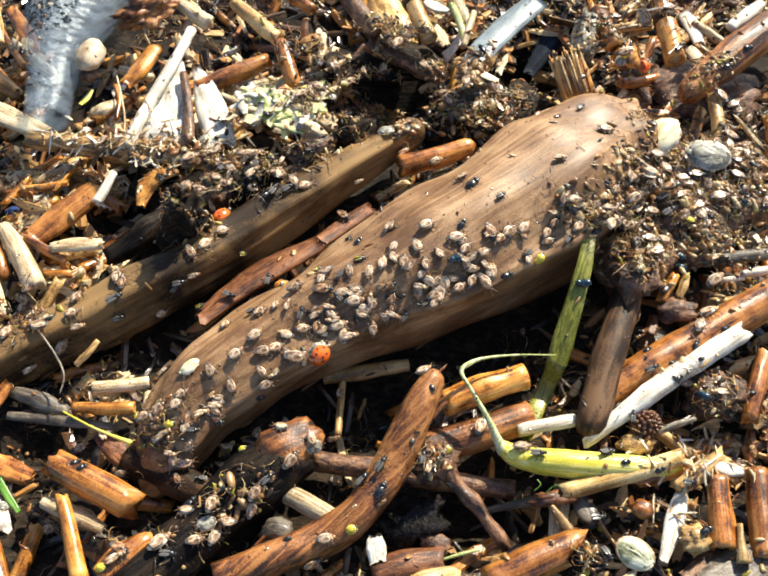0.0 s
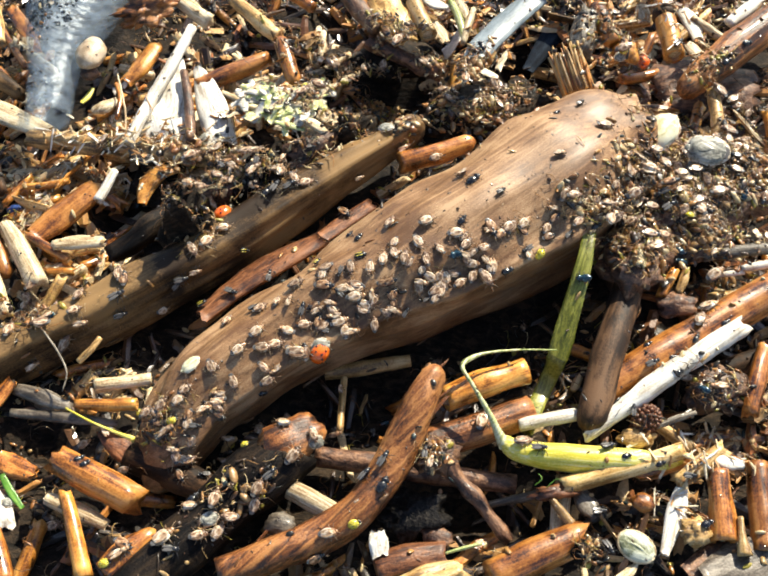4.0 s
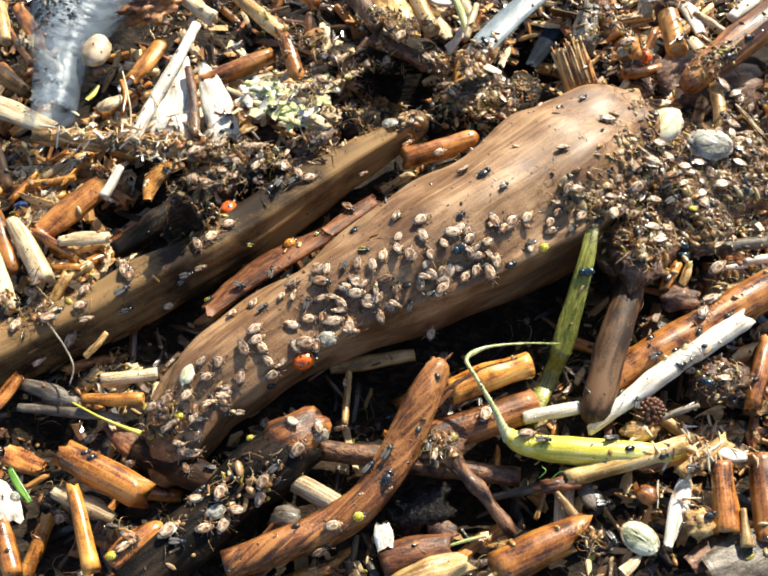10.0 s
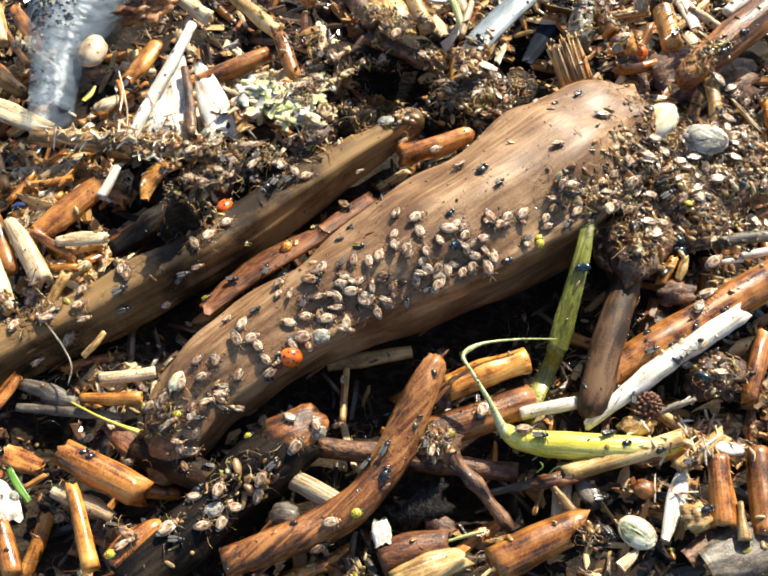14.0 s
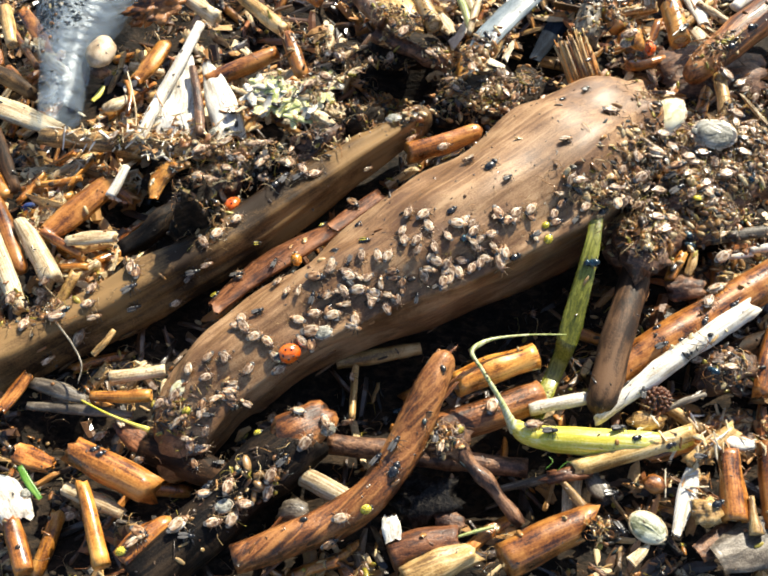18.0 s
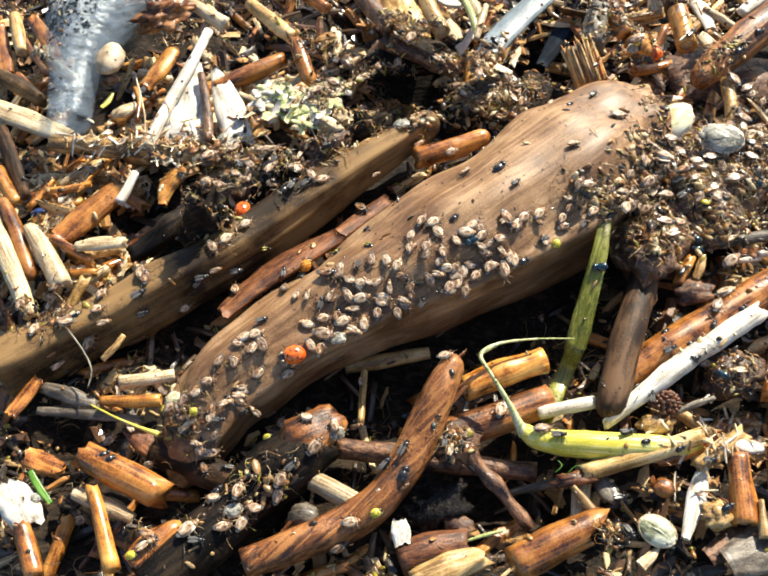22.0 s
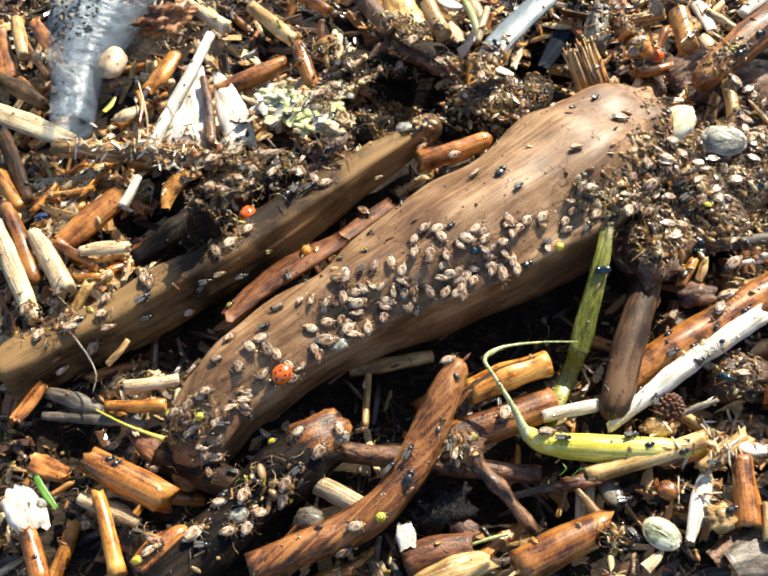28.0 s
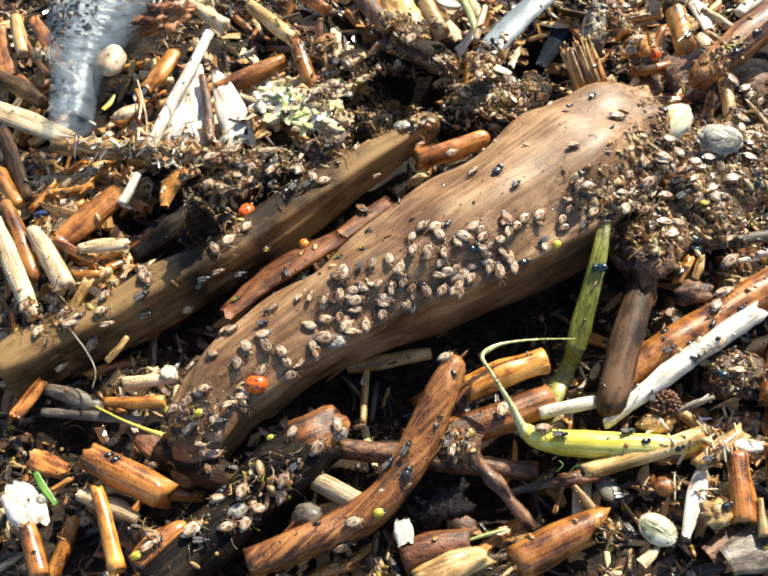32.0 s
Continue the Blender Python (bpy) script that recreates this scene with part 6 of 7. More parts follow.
def ladybird(label, case, spots, name="ladybird", mark=BLACK):
    bug = tagged(new(name), label, "ladybird", group="ladybirds on the drift")
    part("belly", mesh_of("belly", sized(B8, 2.9, 2.3, 0.7, 0, 0, 0.8), F8, BLACK), bug)
    w = 0.31
    spot = mesh_of("spot", sized(B8, w, w, 0.12), F8, mark)
    for s in (1, -1):
        c = part("wing_case", half_case(s, 3.1, 2.6, 2.3, case, "wing_case"), bug)
        for x, y in spots:
            z = math.sqrt(max(0.02, 1 - (x / 3.1) ** 2 - (y / 2.6) ** 2))
            nrm = Vector((x / 9.6, s * y / 6.8, z / 2.3)).normalized()
            part("spot", spot, c, at=lay(Vector((x, s * y, 0.64 + 2.3 * z)) * MM, nrm, 0))
    part("pronotum", mesh_of("pronotum", sized(B10, 0.7, 1.4, 0.8, 2.75, 0, 0.85), F10, BLACK), bug)
    for s in (1, -1):
        part("cheek_mark", mesh_of("cheek_mark", sized(B8, 0.35, 0.3, 0.25, 3.25, s * 1.05, 1.35), F8, CREAM), bug)
    part("head", mesh_of("head", sized(B8, 0.6, 0.75, 0.5, 3.6, 0, 0.75), F8, BLACK), bug)
    add_legs(bug, BLACK, (1.8, 0.4, -0.9), 1.9, 1.2, 0.9, 0.14)
    add_feelers(bug, BLACK, 3.9, 0.75, 0.9, 0.08)
    return bug


def fly(label, body, wing, name="small_fly"):
    bug = tagged(new(name), label, "fly", group="small flies on the drift")
    part("abdomen", mesh_of("abdomen", sized(B8, 1.1, 0.5, 0.5, -0.6, 0, 0.75), F8, body), bug)
    part("thorax", mesh_of("thorax", sized(B8, 0.65, 0.55, 0.6, 0.55, 0, 0.85), F8, body), bug)
    part("head", mesh_of("head", sized(B8, 0.34, 0.45, 0.4, 1.25, 0, 0.85), F8, body), bug)
    for s in (1, -1):
        part("wing", mesh_of("wing", sized(B8, 1.05, 0.34, 0.05, -0.75, s * 0.32, 1.25), F8, wing), bug)
    add_legs(bug, BLACK, (0.8, 0.4, 0.0), 0.5, 1.1, 0.9, 0.07)
    return bug


def beetle(label, case, name="beetle", legs=BLACK):
    bug = tagged(new(name), label, "beetle", group="shiny beetles on the drift")
    for s in (1, -1):
        part("wing_case", half_case(s, 2.0, 1.35, 1.1, case, "wing_case"), bug)
    part("pronotum", mesh_of("pronotum", sized(B8, 0.75, 1.15, 0.75, 1.9, 0, 0.75), F8, case), bug)
    part("head", mesh_of("head", sized(B8, 0.5, 0.65, 0.45, 2.6, 0, 0.6), F8, BLACK), bug)
    add_legs(bug, legs, (1.6, 0.5, -0.6), 1.1, 1.2, 0.8, 0.1)
    add_feelers(bug, legs, 2.9, 0.6, 1.1, 0.06)
    return bug


def striped_beetle():
    bug = beetle("small black beetle with yellow stripes along its wing cases", BLACK, "striped_beetle")
    for s in (1, -1):
        part("stripe", mesh_of("stripe", sized(B8, 1.7, 0.22, 0.2, -0.1, s * 0.6, 1.26), F8, YELLOW), bug, "pale yellow stripe")
    return bug


def shield_bug(label, shell, tip, name="shield_bug"):
    bug = tagged(new(name), label, "shield bug", group="large pale shield bugs")
    puffed = B20 * np.array([[1 + 0.22 * noise.noise(Vector(p) * 1.7 + Vector((len(label), 0, 0)))] for p in B20])
    part("abdomen", mesh_of("abdomen", sized(puffed, 4.9, 3.9, 1.35, -0.6, 0, 1.3), F20, shell), bug)
    part("side_rim", mesh_of("side_rim", sized(puffed, 5.4, 4.3, 0.3, -0.7, 0, 1.15), F20, BUGPALE), bug, "thin pale flat rim")
    tri = B20.copy()
    tri[:, 1] *= np.clip(0.62 + 0.55 * tri[:, 0], 0.1, 1.2)
    part("scutellum", mesh_of("scutellum", sized(tri, 2.4, 1.7, 0.16, -0.1, 0, 2.5), F20, shell), bug, "pointed back plate")
    wing = B20.copy()
    wing[:, 1] *= np.clip(0.85 - 0.35 * wing[:, 0], 0.4, 1.2)
    for s in (1, -1):
        part("wing", mesh_of("wing", sized(wing, 2.7, 1.25, 0.14, -1.5, s * 1.55, 2.2), F20, shell), bug)
    part("wing_membrane", mesh_of("wing_membrane", sized(B20, 1.9, 1.9, 0.08, -4.2, 0, 1.75), F20, tip), bug, "smooth wing tip")
    part("pronotum", mesh_of("pronotum", sized(B20, 1.4, 2.9, 0.55, 2.5, 0, 1.5), F20, shell), bug)
    part("head", mesh_of("head", sized(B20, 1.0, 0.95, 0.5, 4.2, 0, 1.2), F20, shell), bug)
    for s in (1, -1):
        part("eye", mesh_of("eye", sized(B8, 0.3, 0.3, 0.3, 4.1, s * 0.95, 1.35), F8, BLACK), bug)
    add_legs(bug, BUGLEG, (3.0, 1.2, -0.6), 3.0, 2.6, 1.4, 0.18)
    add_feelers(bug, BUGLEG, 4.9, 1.1, 3.0, 0.12)
    return bug


SPOT7 = [(2.0, 0.15), (0.9, 1.35), (-0.5, 0.9), (-1.5, 1.5)]
SPOT12 = [(2.2, 0.9), (1.3, 0.5), (1.0, 1.6), (0.0, 1.0), (-0.6, 1.9), (-1.2, 0.6), (-2.0, 1.1)]
MODELS = {
    "tan": (seed_bug("small tan oval bug with folded pale wings", BUGTAN, BUGWING, BUGFRONT), 1.0),
    "pale": (seed_bug("small pale bleached-looking oval bug", BUGPALE, BUGPALE, BUGTAN), 1.0),
    "dark": (seed_bug("small dark brown oval bug", MAROON, BUGTAN, BLACK), 0.9),
    "lady": (ladybird("glossy orange-red ladybird with seven black spots", LADY, SPOT7), 1.2),
    "amber": (ladybird("small amber ladybird with many black spots", AMBER, SPOT12), 0.68),
    "yellow": (ladybird("tiny yellow ladybird with black spots", YELLOW, SPOT12), 0.55),
    "fly": (fly("tiny black fly with folded clear wings", BLACK, GLASSY), 1.1),
    "gnat": (fly("small brown winged insect with pale wings", BUGTAN, BUGPALE, "winged_insect"), 1.2),
    "black": (beetle("tiny shiny black beetle", BLACK, "black_beetle"), 0.7),
    "blue": (beetle("shiny metallic blue-green beetle", BLUE, "blue_beetle"), 1.1),
    "striped": (striped_beetle(), 0.72),
    "cream": (shield_bug("large cream-coloured shield bug", CREAM, CREAM), 1.0),
    "grey": (shield_bug("grey-white shield bug with dark wing tips", GREYBUG, GLASSY, "grey_shield_bug"), 0.9),
}
FIRST_USE = set()
TOP = Bed()
CRAWL = []


def spawn(kind, m, size):
    """The model itself for the first of its kind, copies after that."""
    ob, base = MODELS[kind]
    if kind in FIRST_USE:
        ob = copy_thing(ob, m)
    else:
        FIRST_USE.add(kind)
        ob.matrix_basis = m
    s = base * size * (1.15 if kind in ("tan", "pale", "dark", "gnat", "fly") else 1.0)
    ob.scale = (s, s, s)
    return ob


def perch(x, y, heading, wide=0.0):
    if wide:
        near = [TOP.at((x + dx) * MM, (y + dy) * MM)[0].z for dx, dy in ((0, 0), (wide, 0), (-wide, 0), (0, wide), (0, -wide))]
        return lay(Vector((x * MM, y * MM, sorted(near)[3])), Vector((-0.1, -0.25, 1)).normalized(), heading, 0.0012 + wide * 0.0003)
    p, nrm = TOP.at(x * MM, y * MM, 0.0012)
    nrm = (nrm + Vector((0, 0, 0.25))).normalized()
    return lay(p, nrm, heading, -0.0001)


def sit(kind, x, y, heading, size=1.0):
    """A resting insect, on whatever lies at x, y (millimetres)."""
    return spawn(kind, perch(x, y, heading, 3.0 * size if kind in ("cream", "grey") and size > 0.8 else 0.0), size)


def crawl(kind, size, stops):
    """An insect that creeps from stop to stop (seconds, x, y, heading, and how far it hangs down over an edge)."""
    rows = []

    def cling(x, y, heading, drop):
        m = perch(x, y, heading)
        m.translation += Vector((0, -0.4, -1)) * drop * MM
        return m
    stops = [(*s, 0.0)[:5] for s in stops]
    for (t0, x0, y0, h0, d0), (t1, x1, y1, h1, d1) in zip(stops, stops[1:]):
        n = max(1, min(4, int(math.hypot(x1 - x0, y1 - y0) / 1.5)))
        turn = (h1 - h0 + 180) % 360 - 180
        for k in range(n):
            u = k / n
            rows.append((t0 + (t1 - t0) * u, cling(x0 + (x1 - x0) * u, y0 + (y1 - y0) * u, h0 + turn * u, d0 + (d1 - d0) * u)))
    rows.append((stops[-1][0], cling(*stops[-1][1:])))
    CRAWL.append((spawn(kind, rows[0][1], size), rows))


crawl("lady", 1.0, [(0, -20.0, -34.4, 70, 0.7), (3.5, -20.4, -34.4, 68, 1.6), (6, -22.2, -35.3, 60, 2.5), (8, -23.3, -36.0, 50, 2.9), (9.3, -25.0, -36.9, 33, 3.3), (10, -27.1, -38.1, 27, 2.5), (12, -28.0, -38.7, 20, 2.9), (13, -29.0, -39.3, 78, 1.6), (13.8, -29.9, -39.9, 172), (17, -33.2, -40.4, 200), (20, -33.4, -39.5, 198), (23, -35.5, -39.9, 190), (25, -37.4, -42.1, 235), (27.6, -37.1, -41.3, 237), (28.4, -42.4, -46.3, 218), (30.5, -42.4, -46.1, 208), (31.4, -42.3, -46.5, 196), (32, -47.3, -47.3, 190)])
crawl("pale", 1.0, [(0, 12.3, -44.8, 24), (3, 12.3, -44.8, 24), (11, 13.9, -20.4, 87), (18.5, 12.6, -44.8, 7), (22, 12.9, -45.3, -2), (30, 12.5, -45.3, 12), (32, 12.5, -45.3, 12)])
crawl("tan", 1.05, [(0, 2.1, 5.3, 64), (3, 2.1, 5.3, 64), (11, 3.2, 5.8, 80), (18.5, 5.7, 2.9, 70), (22, 7.0, 1.6, 59), (30, 6.9, 0.3, 42), (32, 6.9, 0.3, 42)])
crawl("pale", 1.15, [(0, 13.9, 3.3, 24), (3, 13.9, 3.3, 24), (11, 10.6, 2.2, 36), (18.5, 10.4, 1.7, 36), (22, 10.9, 0.6, 29), (30, 11.2, -0.6, 19), (32, 11.2, -0.6, 19)])
crawl("pale", 1.1, [(0, 10.7, -4.6, -64), (3, 10.7, -4.6, -64), (11, 11.2, -4.4, -63), (18.5, 11.8, -3.6, -66), (22, 12.0, -3.9, -57), (30, 12.1, -4.2, -50), (32, 12.1, -4.2, -50)])
crawl("pale", 1.2, [(0, 23.1, -1.1, 12), (3, 23.1, -1.1, 12), (11, 20.5, -3.1, 0), (18.5, 21.1, -2.5, -7), (22, 21.0, -3.9, 0), (30, 19.9, -4.8, -15), (32, 19.9, -4.8, -15)])
crawl("blue", 1.1, [(0, 23.5, -7.2, -156), (3, 23.5, -7.2, -156), (11, 23.4, -7.1, -149), (18.5, 24.7, -6.1, -166), (22, 23.3, -5.8, -149), (30, 24.4, -7.2, -153), (32, 24.4, -7.2, -153)])
crawl("tan", 1.0, [(0, -10.9, -11.2, -82), (3, -10.9, -11.2, -82), (11, -10.0, -11.9, -97), (18.5, -10.2, -11.1, -89), (22, -9.8, -11.2, -92), (30, -10.1, -11.8, -106), (32, -10.1, -11.8, -106)])
crawl("pale", 1.0, [(0, -4.7, -11.9, -98), (3, -4.7, -11.9, -98), (11, -5.1, -12.8, -77), (18.5, -4.8, -11.9, -80), (22, -4.8, -11.9, -77), (30, -4.4, -11.0, -81), (32, -4.4, -11.0, -81)])
crawl("pale", 1.05, [(0, -0.4, -9.0, 82), (3, -0.4, -9.0, 82), (11, -1.7, -9.7, 79), (18.5, -1.5, -11.9, 66), (22, -1.3, -13.1, 67), (30, -1.0, -13.5, 77), (32, -1.0, -13.5, 77)])
crawl("tan", 1.0, [(0, 2.9, -7.4, 107), (3, 2.9, -7.4, 107), (11, 2.6, -8.1, 110), (18.5, 3.6, -7.1, 93), (22, 2.8, -8.0, 84), (30, 3.1, -8.8, 80), (32, 3.1, -8.8, 80)])
crawl("tan", 1.05, [(0, 6.3, -9.1, 82), (3, 6.3, -9.1, 82), (11, 6.7, -9.4, 72), (18.5, 7.9, -7.4, 59), (22, 8.1, -8.0, 67), (30, 8.1, -8.7, 66), (32, 8.1, -8.7, 66)])
crawl("tan", 1.1, [(0, -18.8, -11.0, -156), (3, -18.8, -11.0, -156), (11, -23.0, -13.9, -135), (18.5, -20.2, -15.3, -130), (22, -20.4, -15.1, -115), (30, -19.5, -15.7, -100), (32, -19.5, -15.7, -100)])
crawl("pale", 1.2, [(0, -9.0, -19.8, 12), (3, -9.0, -19.8, 12), (11, -10.3, -20.5, 6), (18.5, -11.0, -21.1, 7), (22, -13.1, -22.0, 17), (30, -15.3, -22.2, 22), (32, -15.3, -22.2, 22)])
crawl("pale", 1.2, [(0, -13.9, -26.3, 24), (3, -13.9, -26.3, 24), (11, -17.2, -28.0, 17), (18.5, -19.1, -27.8, 18), (22, -18.8, -28.3, 27), (30, -18.4, -29.3, 42), (32, -18.4, -29.3, 42)])
crawl("tan", 1.0, [(0, -3.5, -20.4, 64), (3, -3.5, -20.4, 64), (11, -3.3, -21.6, 65), (18.5, -7.4, -24.2, 81), (22, -8.1, -25.6, 84), (30, -7.1, -25.8, 76), (32, -7.1, -25.8, 76)])
crawl("tan", 1.0, [(0, -3.6, -26.6, 98), (3, -3.6, -26.6, 98), (11, -3.0, -26.0, 109), (18.5, -2.7, -25.5, 111), (22, -2.1, -25.4, 105), (30, -0.2, -17.3, 74), (32, -0.2, -17.3, 74)])
crawl("tan", 1.0, [(0, 17.6, -21.0, 35), (3, 17.6, -21.0, 35), (11, 18.6, -20.1, 53), (18.5, 18.7, -19.8, 70), (22, 19.9, -19.0, 84), (30, 17.8, -19.4, 79), (32, 17.8, -19.4, 79)])
crawl("pale", 1.1, [(0, 14.2, -13.8, -35), (3, 14.2, -13.8, -35), (11, 13.4, -14.6, -37), (18.5, 13.6, -13.3, -21), (22, 14.3, -13.6, 1), (30, 14.1, -14.1, 1), (32, 14.1, -14.1, 1)])
crawl("tan", 1.1, [(0, 16.1, -16.5, 35), (3, 16.1, -16.5, 35), (11, 17.0, -17.7, 53), (18.5, 15.7, -17.5, 67), (22, 14.9, -18.0, 65), (30, 12.1, -18.7, 63), (32, 12.1, -18.7, 63)])
crawl("pale", 1.1, [(0, 19.2, -13.3, -64), (3, 19.2, -13.3, -64), (11, 19.2, -12.9, -79), (18.5, 20.7, -15.4, -65), (22, 19.3, -14.0, -88), (30, 19.1, -14.2, -103), (32, 19.1, -14.2, -103)])
crawl("pale", 1.0, [(0, 27.9, -8.9, 0), (3, 27.9, -8.9, 0), (11, 28.5, -8.1, -7), (18.5, 29.6, -11.1, -1), (22, 28.8, -11.6, 8), (30, 27.5, -10.5, -10), (32, 27.5, -10.5, -10)])
crawl("pale", 1.0, [(0, 33.5, -8.8, 90), (3, 33.5, -8.8, 90), (11, 34.4, -8.9, 97), (18.5, 35.8, -9.1, 93), (22, 36.1, -9.6, 88), (30, 35.6, -11.3, 99), (32, 35.6, -11.3, 99)])
crawl("tan", 1.3, [(0, 32.3, -12.8, -50), (3, 32.3, -12.8, -50), (11, 32.2, -13.2, -68), (18.5, 34.0, -12.4, -71), (22, 32.6, -13.5, -80), (30, 30.8, -13.7, -79), (32, 30.8, -13.7, -79)])
crawl("tan", 1.1, [(0, 40.9, 3.5, 64), (3, 40.9, 3.5, 64), (11, 39.5, 2.3, 62), (18.5, 39.6, 1.8, 71), (22, 37.6, 0.9, 76), (30, 34.2, -1.5, 81), (32, 34.2, -1.5, 81)])
crawl("tan", 1.0, [(0, 24.1, -14.1, 35), (3, 24.1, -14.1, 35), (11, 24.6, -13.8, 61), (18.5, 25.1, -13.4, 64), (22, 23.7, -14.5, 49), (30, 21.7, -14.9, 63), (32, 21.7, -14.9, 63)])
crawl("tan", 1.1, [(0, 10.5, -16.9, -73), (3, 10.5, -16.9, -73), (11, 9.7, -17.6, -80), (18.5, 9.5, -17.2, -62), (22, 8.7, -17.2, -56), (30, 7.1, -19.8, -57), (32, 7.1, -19.8, -57)])
crawl("dark", 1.0, [(0, 2.0, -15.9, 24), (3, 2.0, -15.9, 24), (11, -1.4, -17.0, 1), (18.5, 0.2, -18.1, -2), (22, 0.1, -17.0, -25), (30, -3.4, -18.4, 0), (32, -3.4, -18.4, 0)])
crawl("tan", 1.0, [(0, -9.6, -16.5, 168), (3, -9.6, -16.5, 168), (11, -11.9, -16.5, 171), (18.5, -15.8, -15.8, 160), (22, -17.3, -16.8, 159), (30, -13.4, -18.5, 139), (32, -13.4, -18.5, 139)])
crawl("pale", 1.0, [(0, -12.7, -17.6, 12), (3, -12.7, -17.6, 12), (11, -13.7, -18.9, 10), (18.5, -13.4, -17.5, 12), (22, -13.0, -17.9, 19), (30, -15.9, -19.6, 24), (32, -15.9, -19.6, 24)])
crawl("gnat", 1.0, [(0, -21.2, -23.6, 35), (3, -21.2, -23.6, 35), (11, -20.5, -21.6, 21), (18.5, -20.3, -22.5, 40), (22, -23.0, -21.3, 65), (30, -25.2, -21.9, 63), (32, -25.2, -21.9, 63)])
crawl("tan", 1.1, [(0, -16.3, -24.1, -55), (3, -16.3, -24.1, -55), (11, -15.0, -23.1, -49), (18.5, -16.0, -21.8, -55), (22, -17.4, -21.8, -64), (30, -20.9, -21.2, -88), (32, -20.9, -21.2, -88)])
crawl("tan", 1.1, [(0, -27.5, -15.5, 18), (3, -27.5, -15.5, 18), (11, -30.6, -17.0, 10), (18.5, -37.8, -14.4, 90), (22, -38.1, -15.1, 110), (30, -43.0, -23.6, 190), (32, -43.0, -23.6, 190)])
crawl("tan", 1.05, [(0, -38.4, -22.6, 24), (3, -38.4, -22.6, 24), (11, -44.1, -19.6, 104), (18.5, -53.7, -1.6, 118), (22, -57.2, -5.4, 108), (30, -56.5, -28.3, 188), (32, -56.5, -28.3, 188)])
crawl("pale", 1.1, [(0, -39.7, -30.8, 45), (3, -39.7, -30.8, 45), (11, -42.4, -32.1, 41), (18.5, -48.6, -29.1, 121), (22, -50.3, -34.9, 201), (30, -45.4, -33.8, 195), (32, -45.4, -33.8, 195)])
crawl("pale", 1.1, [(0, -45.5, -36.7, 45), (3, -45.5, -36.7, 45), (11, -40.7, -34.8, 29), (18.5, -43.9, -35.7, 27), (22, -46.0, -33.9, 24), (30, -50.0, -37.8, -56), (32, -50.0, -37.8, -56)])
crawl("tan", 1.2, [(0, -36.7, -35.5, 12), (3, -36.7, -35.5, 12), (11, -46.2, -38.6, -68), (18.5, -47.0, -33.4, -58), (22, -44.4, -37.3, -61), (30, -44.0, -37.1, -56), (32, -44.0, -37.1, -56)])
crawl("tan", 1.1, [(0, -33.1, -34.3, 24), (3, -33.1, -34.3, 24), (11, -40.0, -38.1, -56), (18.5, -39.7, -37.4, -46), (22, -47.8, -38.6, -126), (30, -38.9, -38.8, -46), (32, -38.9, -38.8, -46)])
crawl("cream", 0.62, [(0, -59.9, -40.7, -156), (3, -59.9, -40.7, -156), (11, -62.9, -46.9, -114), (18.5, -68.5, -50.1, -144), (22, -73.7, -48.4, -203), (30, -77.6, -38.0, -249), (32, -77.6, -38.0, -249)])
crawl("tan", 1.1, [(0, -46.7, -45.7, -73), (3, -46.7, -45.7, -73), (11, -46.3, -46.1, -107), (18.5, -46.2, -45.0, -129), (22, -46.0, -44.9, -137), (30, -46.2, -43.8, -131), (32, -46.2, -43.8, -131)])
crawl("tan", 1.0, [(0, -53.0, -42.7, -64), (3, -53.0, -42.7, -64), (11, -58.7, -42.6, -144), (18.5, -58.2, -42.6, -140), (22, -57.7, -42.5, -127), (30, -61.4, -37.5, -207), (32, -61.4, -37.5, -207)])
crawl("tan", 1.0, [(0, -61.1, -48.7, 35), (3, -61.1, -48.7, 35), (11, -55.5, -46.4, 21), (18.5, -58.3, -48.0, 22), (22, -60.4, -47.9, 9), (30, -62.7, -49.5, 8), (32, -62.7, -49.5, 8)])
crawl("pale", 1.0, [(0, -62.8, -51.4, 50), (3, -62.8, -51.4, 50), (11, -62.0, -51.6, 55), (18.5, -64.4, -43.9, 108), (22, -64.9, -50.7, 188), (30, -65.1, -49.9, 179), (32, -65.1, -49.9, 179)])
crawl("yellow", 0.9, [(0, -65.1, -57.1, 24), (3, -65.1, -57.1, 24), (11, -64.7, -57.2, 33), (18.5, -65.0, -56.8, 18), (22, -64.9, -57.0, 23), (30, -64.5, -57.2, 17), (32, -64.5, -57.2, 17)])
crawl("striped", 1.1, [(0, -8.1, -6.7, 12), (3, -8.1, -6.7, 12), (11, -8.5, -6.4, -6), (18.5, -9.8, -4.6, -14), (22, -11.0, -4.0, -44), (30, -13.3, -3.6, -61), (32, -13.3, -3.6, -61)])
crawl("black", 1.0, [(0, -8.6, 2.5, 45), (3, -8.6, 2.5, 45), (11, -12.3, 4.7, 35), (18.5, -19.8, -5.7, -45), (22, -22.1, -1.0, -48), (30, -21.8, -4.5, -45), (32, -21.8, -4.5, -45)])
crawl("striped", 1.0, [(0, -61.4, -10.3, 12), (3, -61.4, -10.3, 12), (11, -61.0, -10.4, 27), (18.5, -61.2, -9.5, 36), (22, -66.3, -11.6, 116), (30, -58.1, -9.7, 36), (32, -58.1, -9.7, 36)])
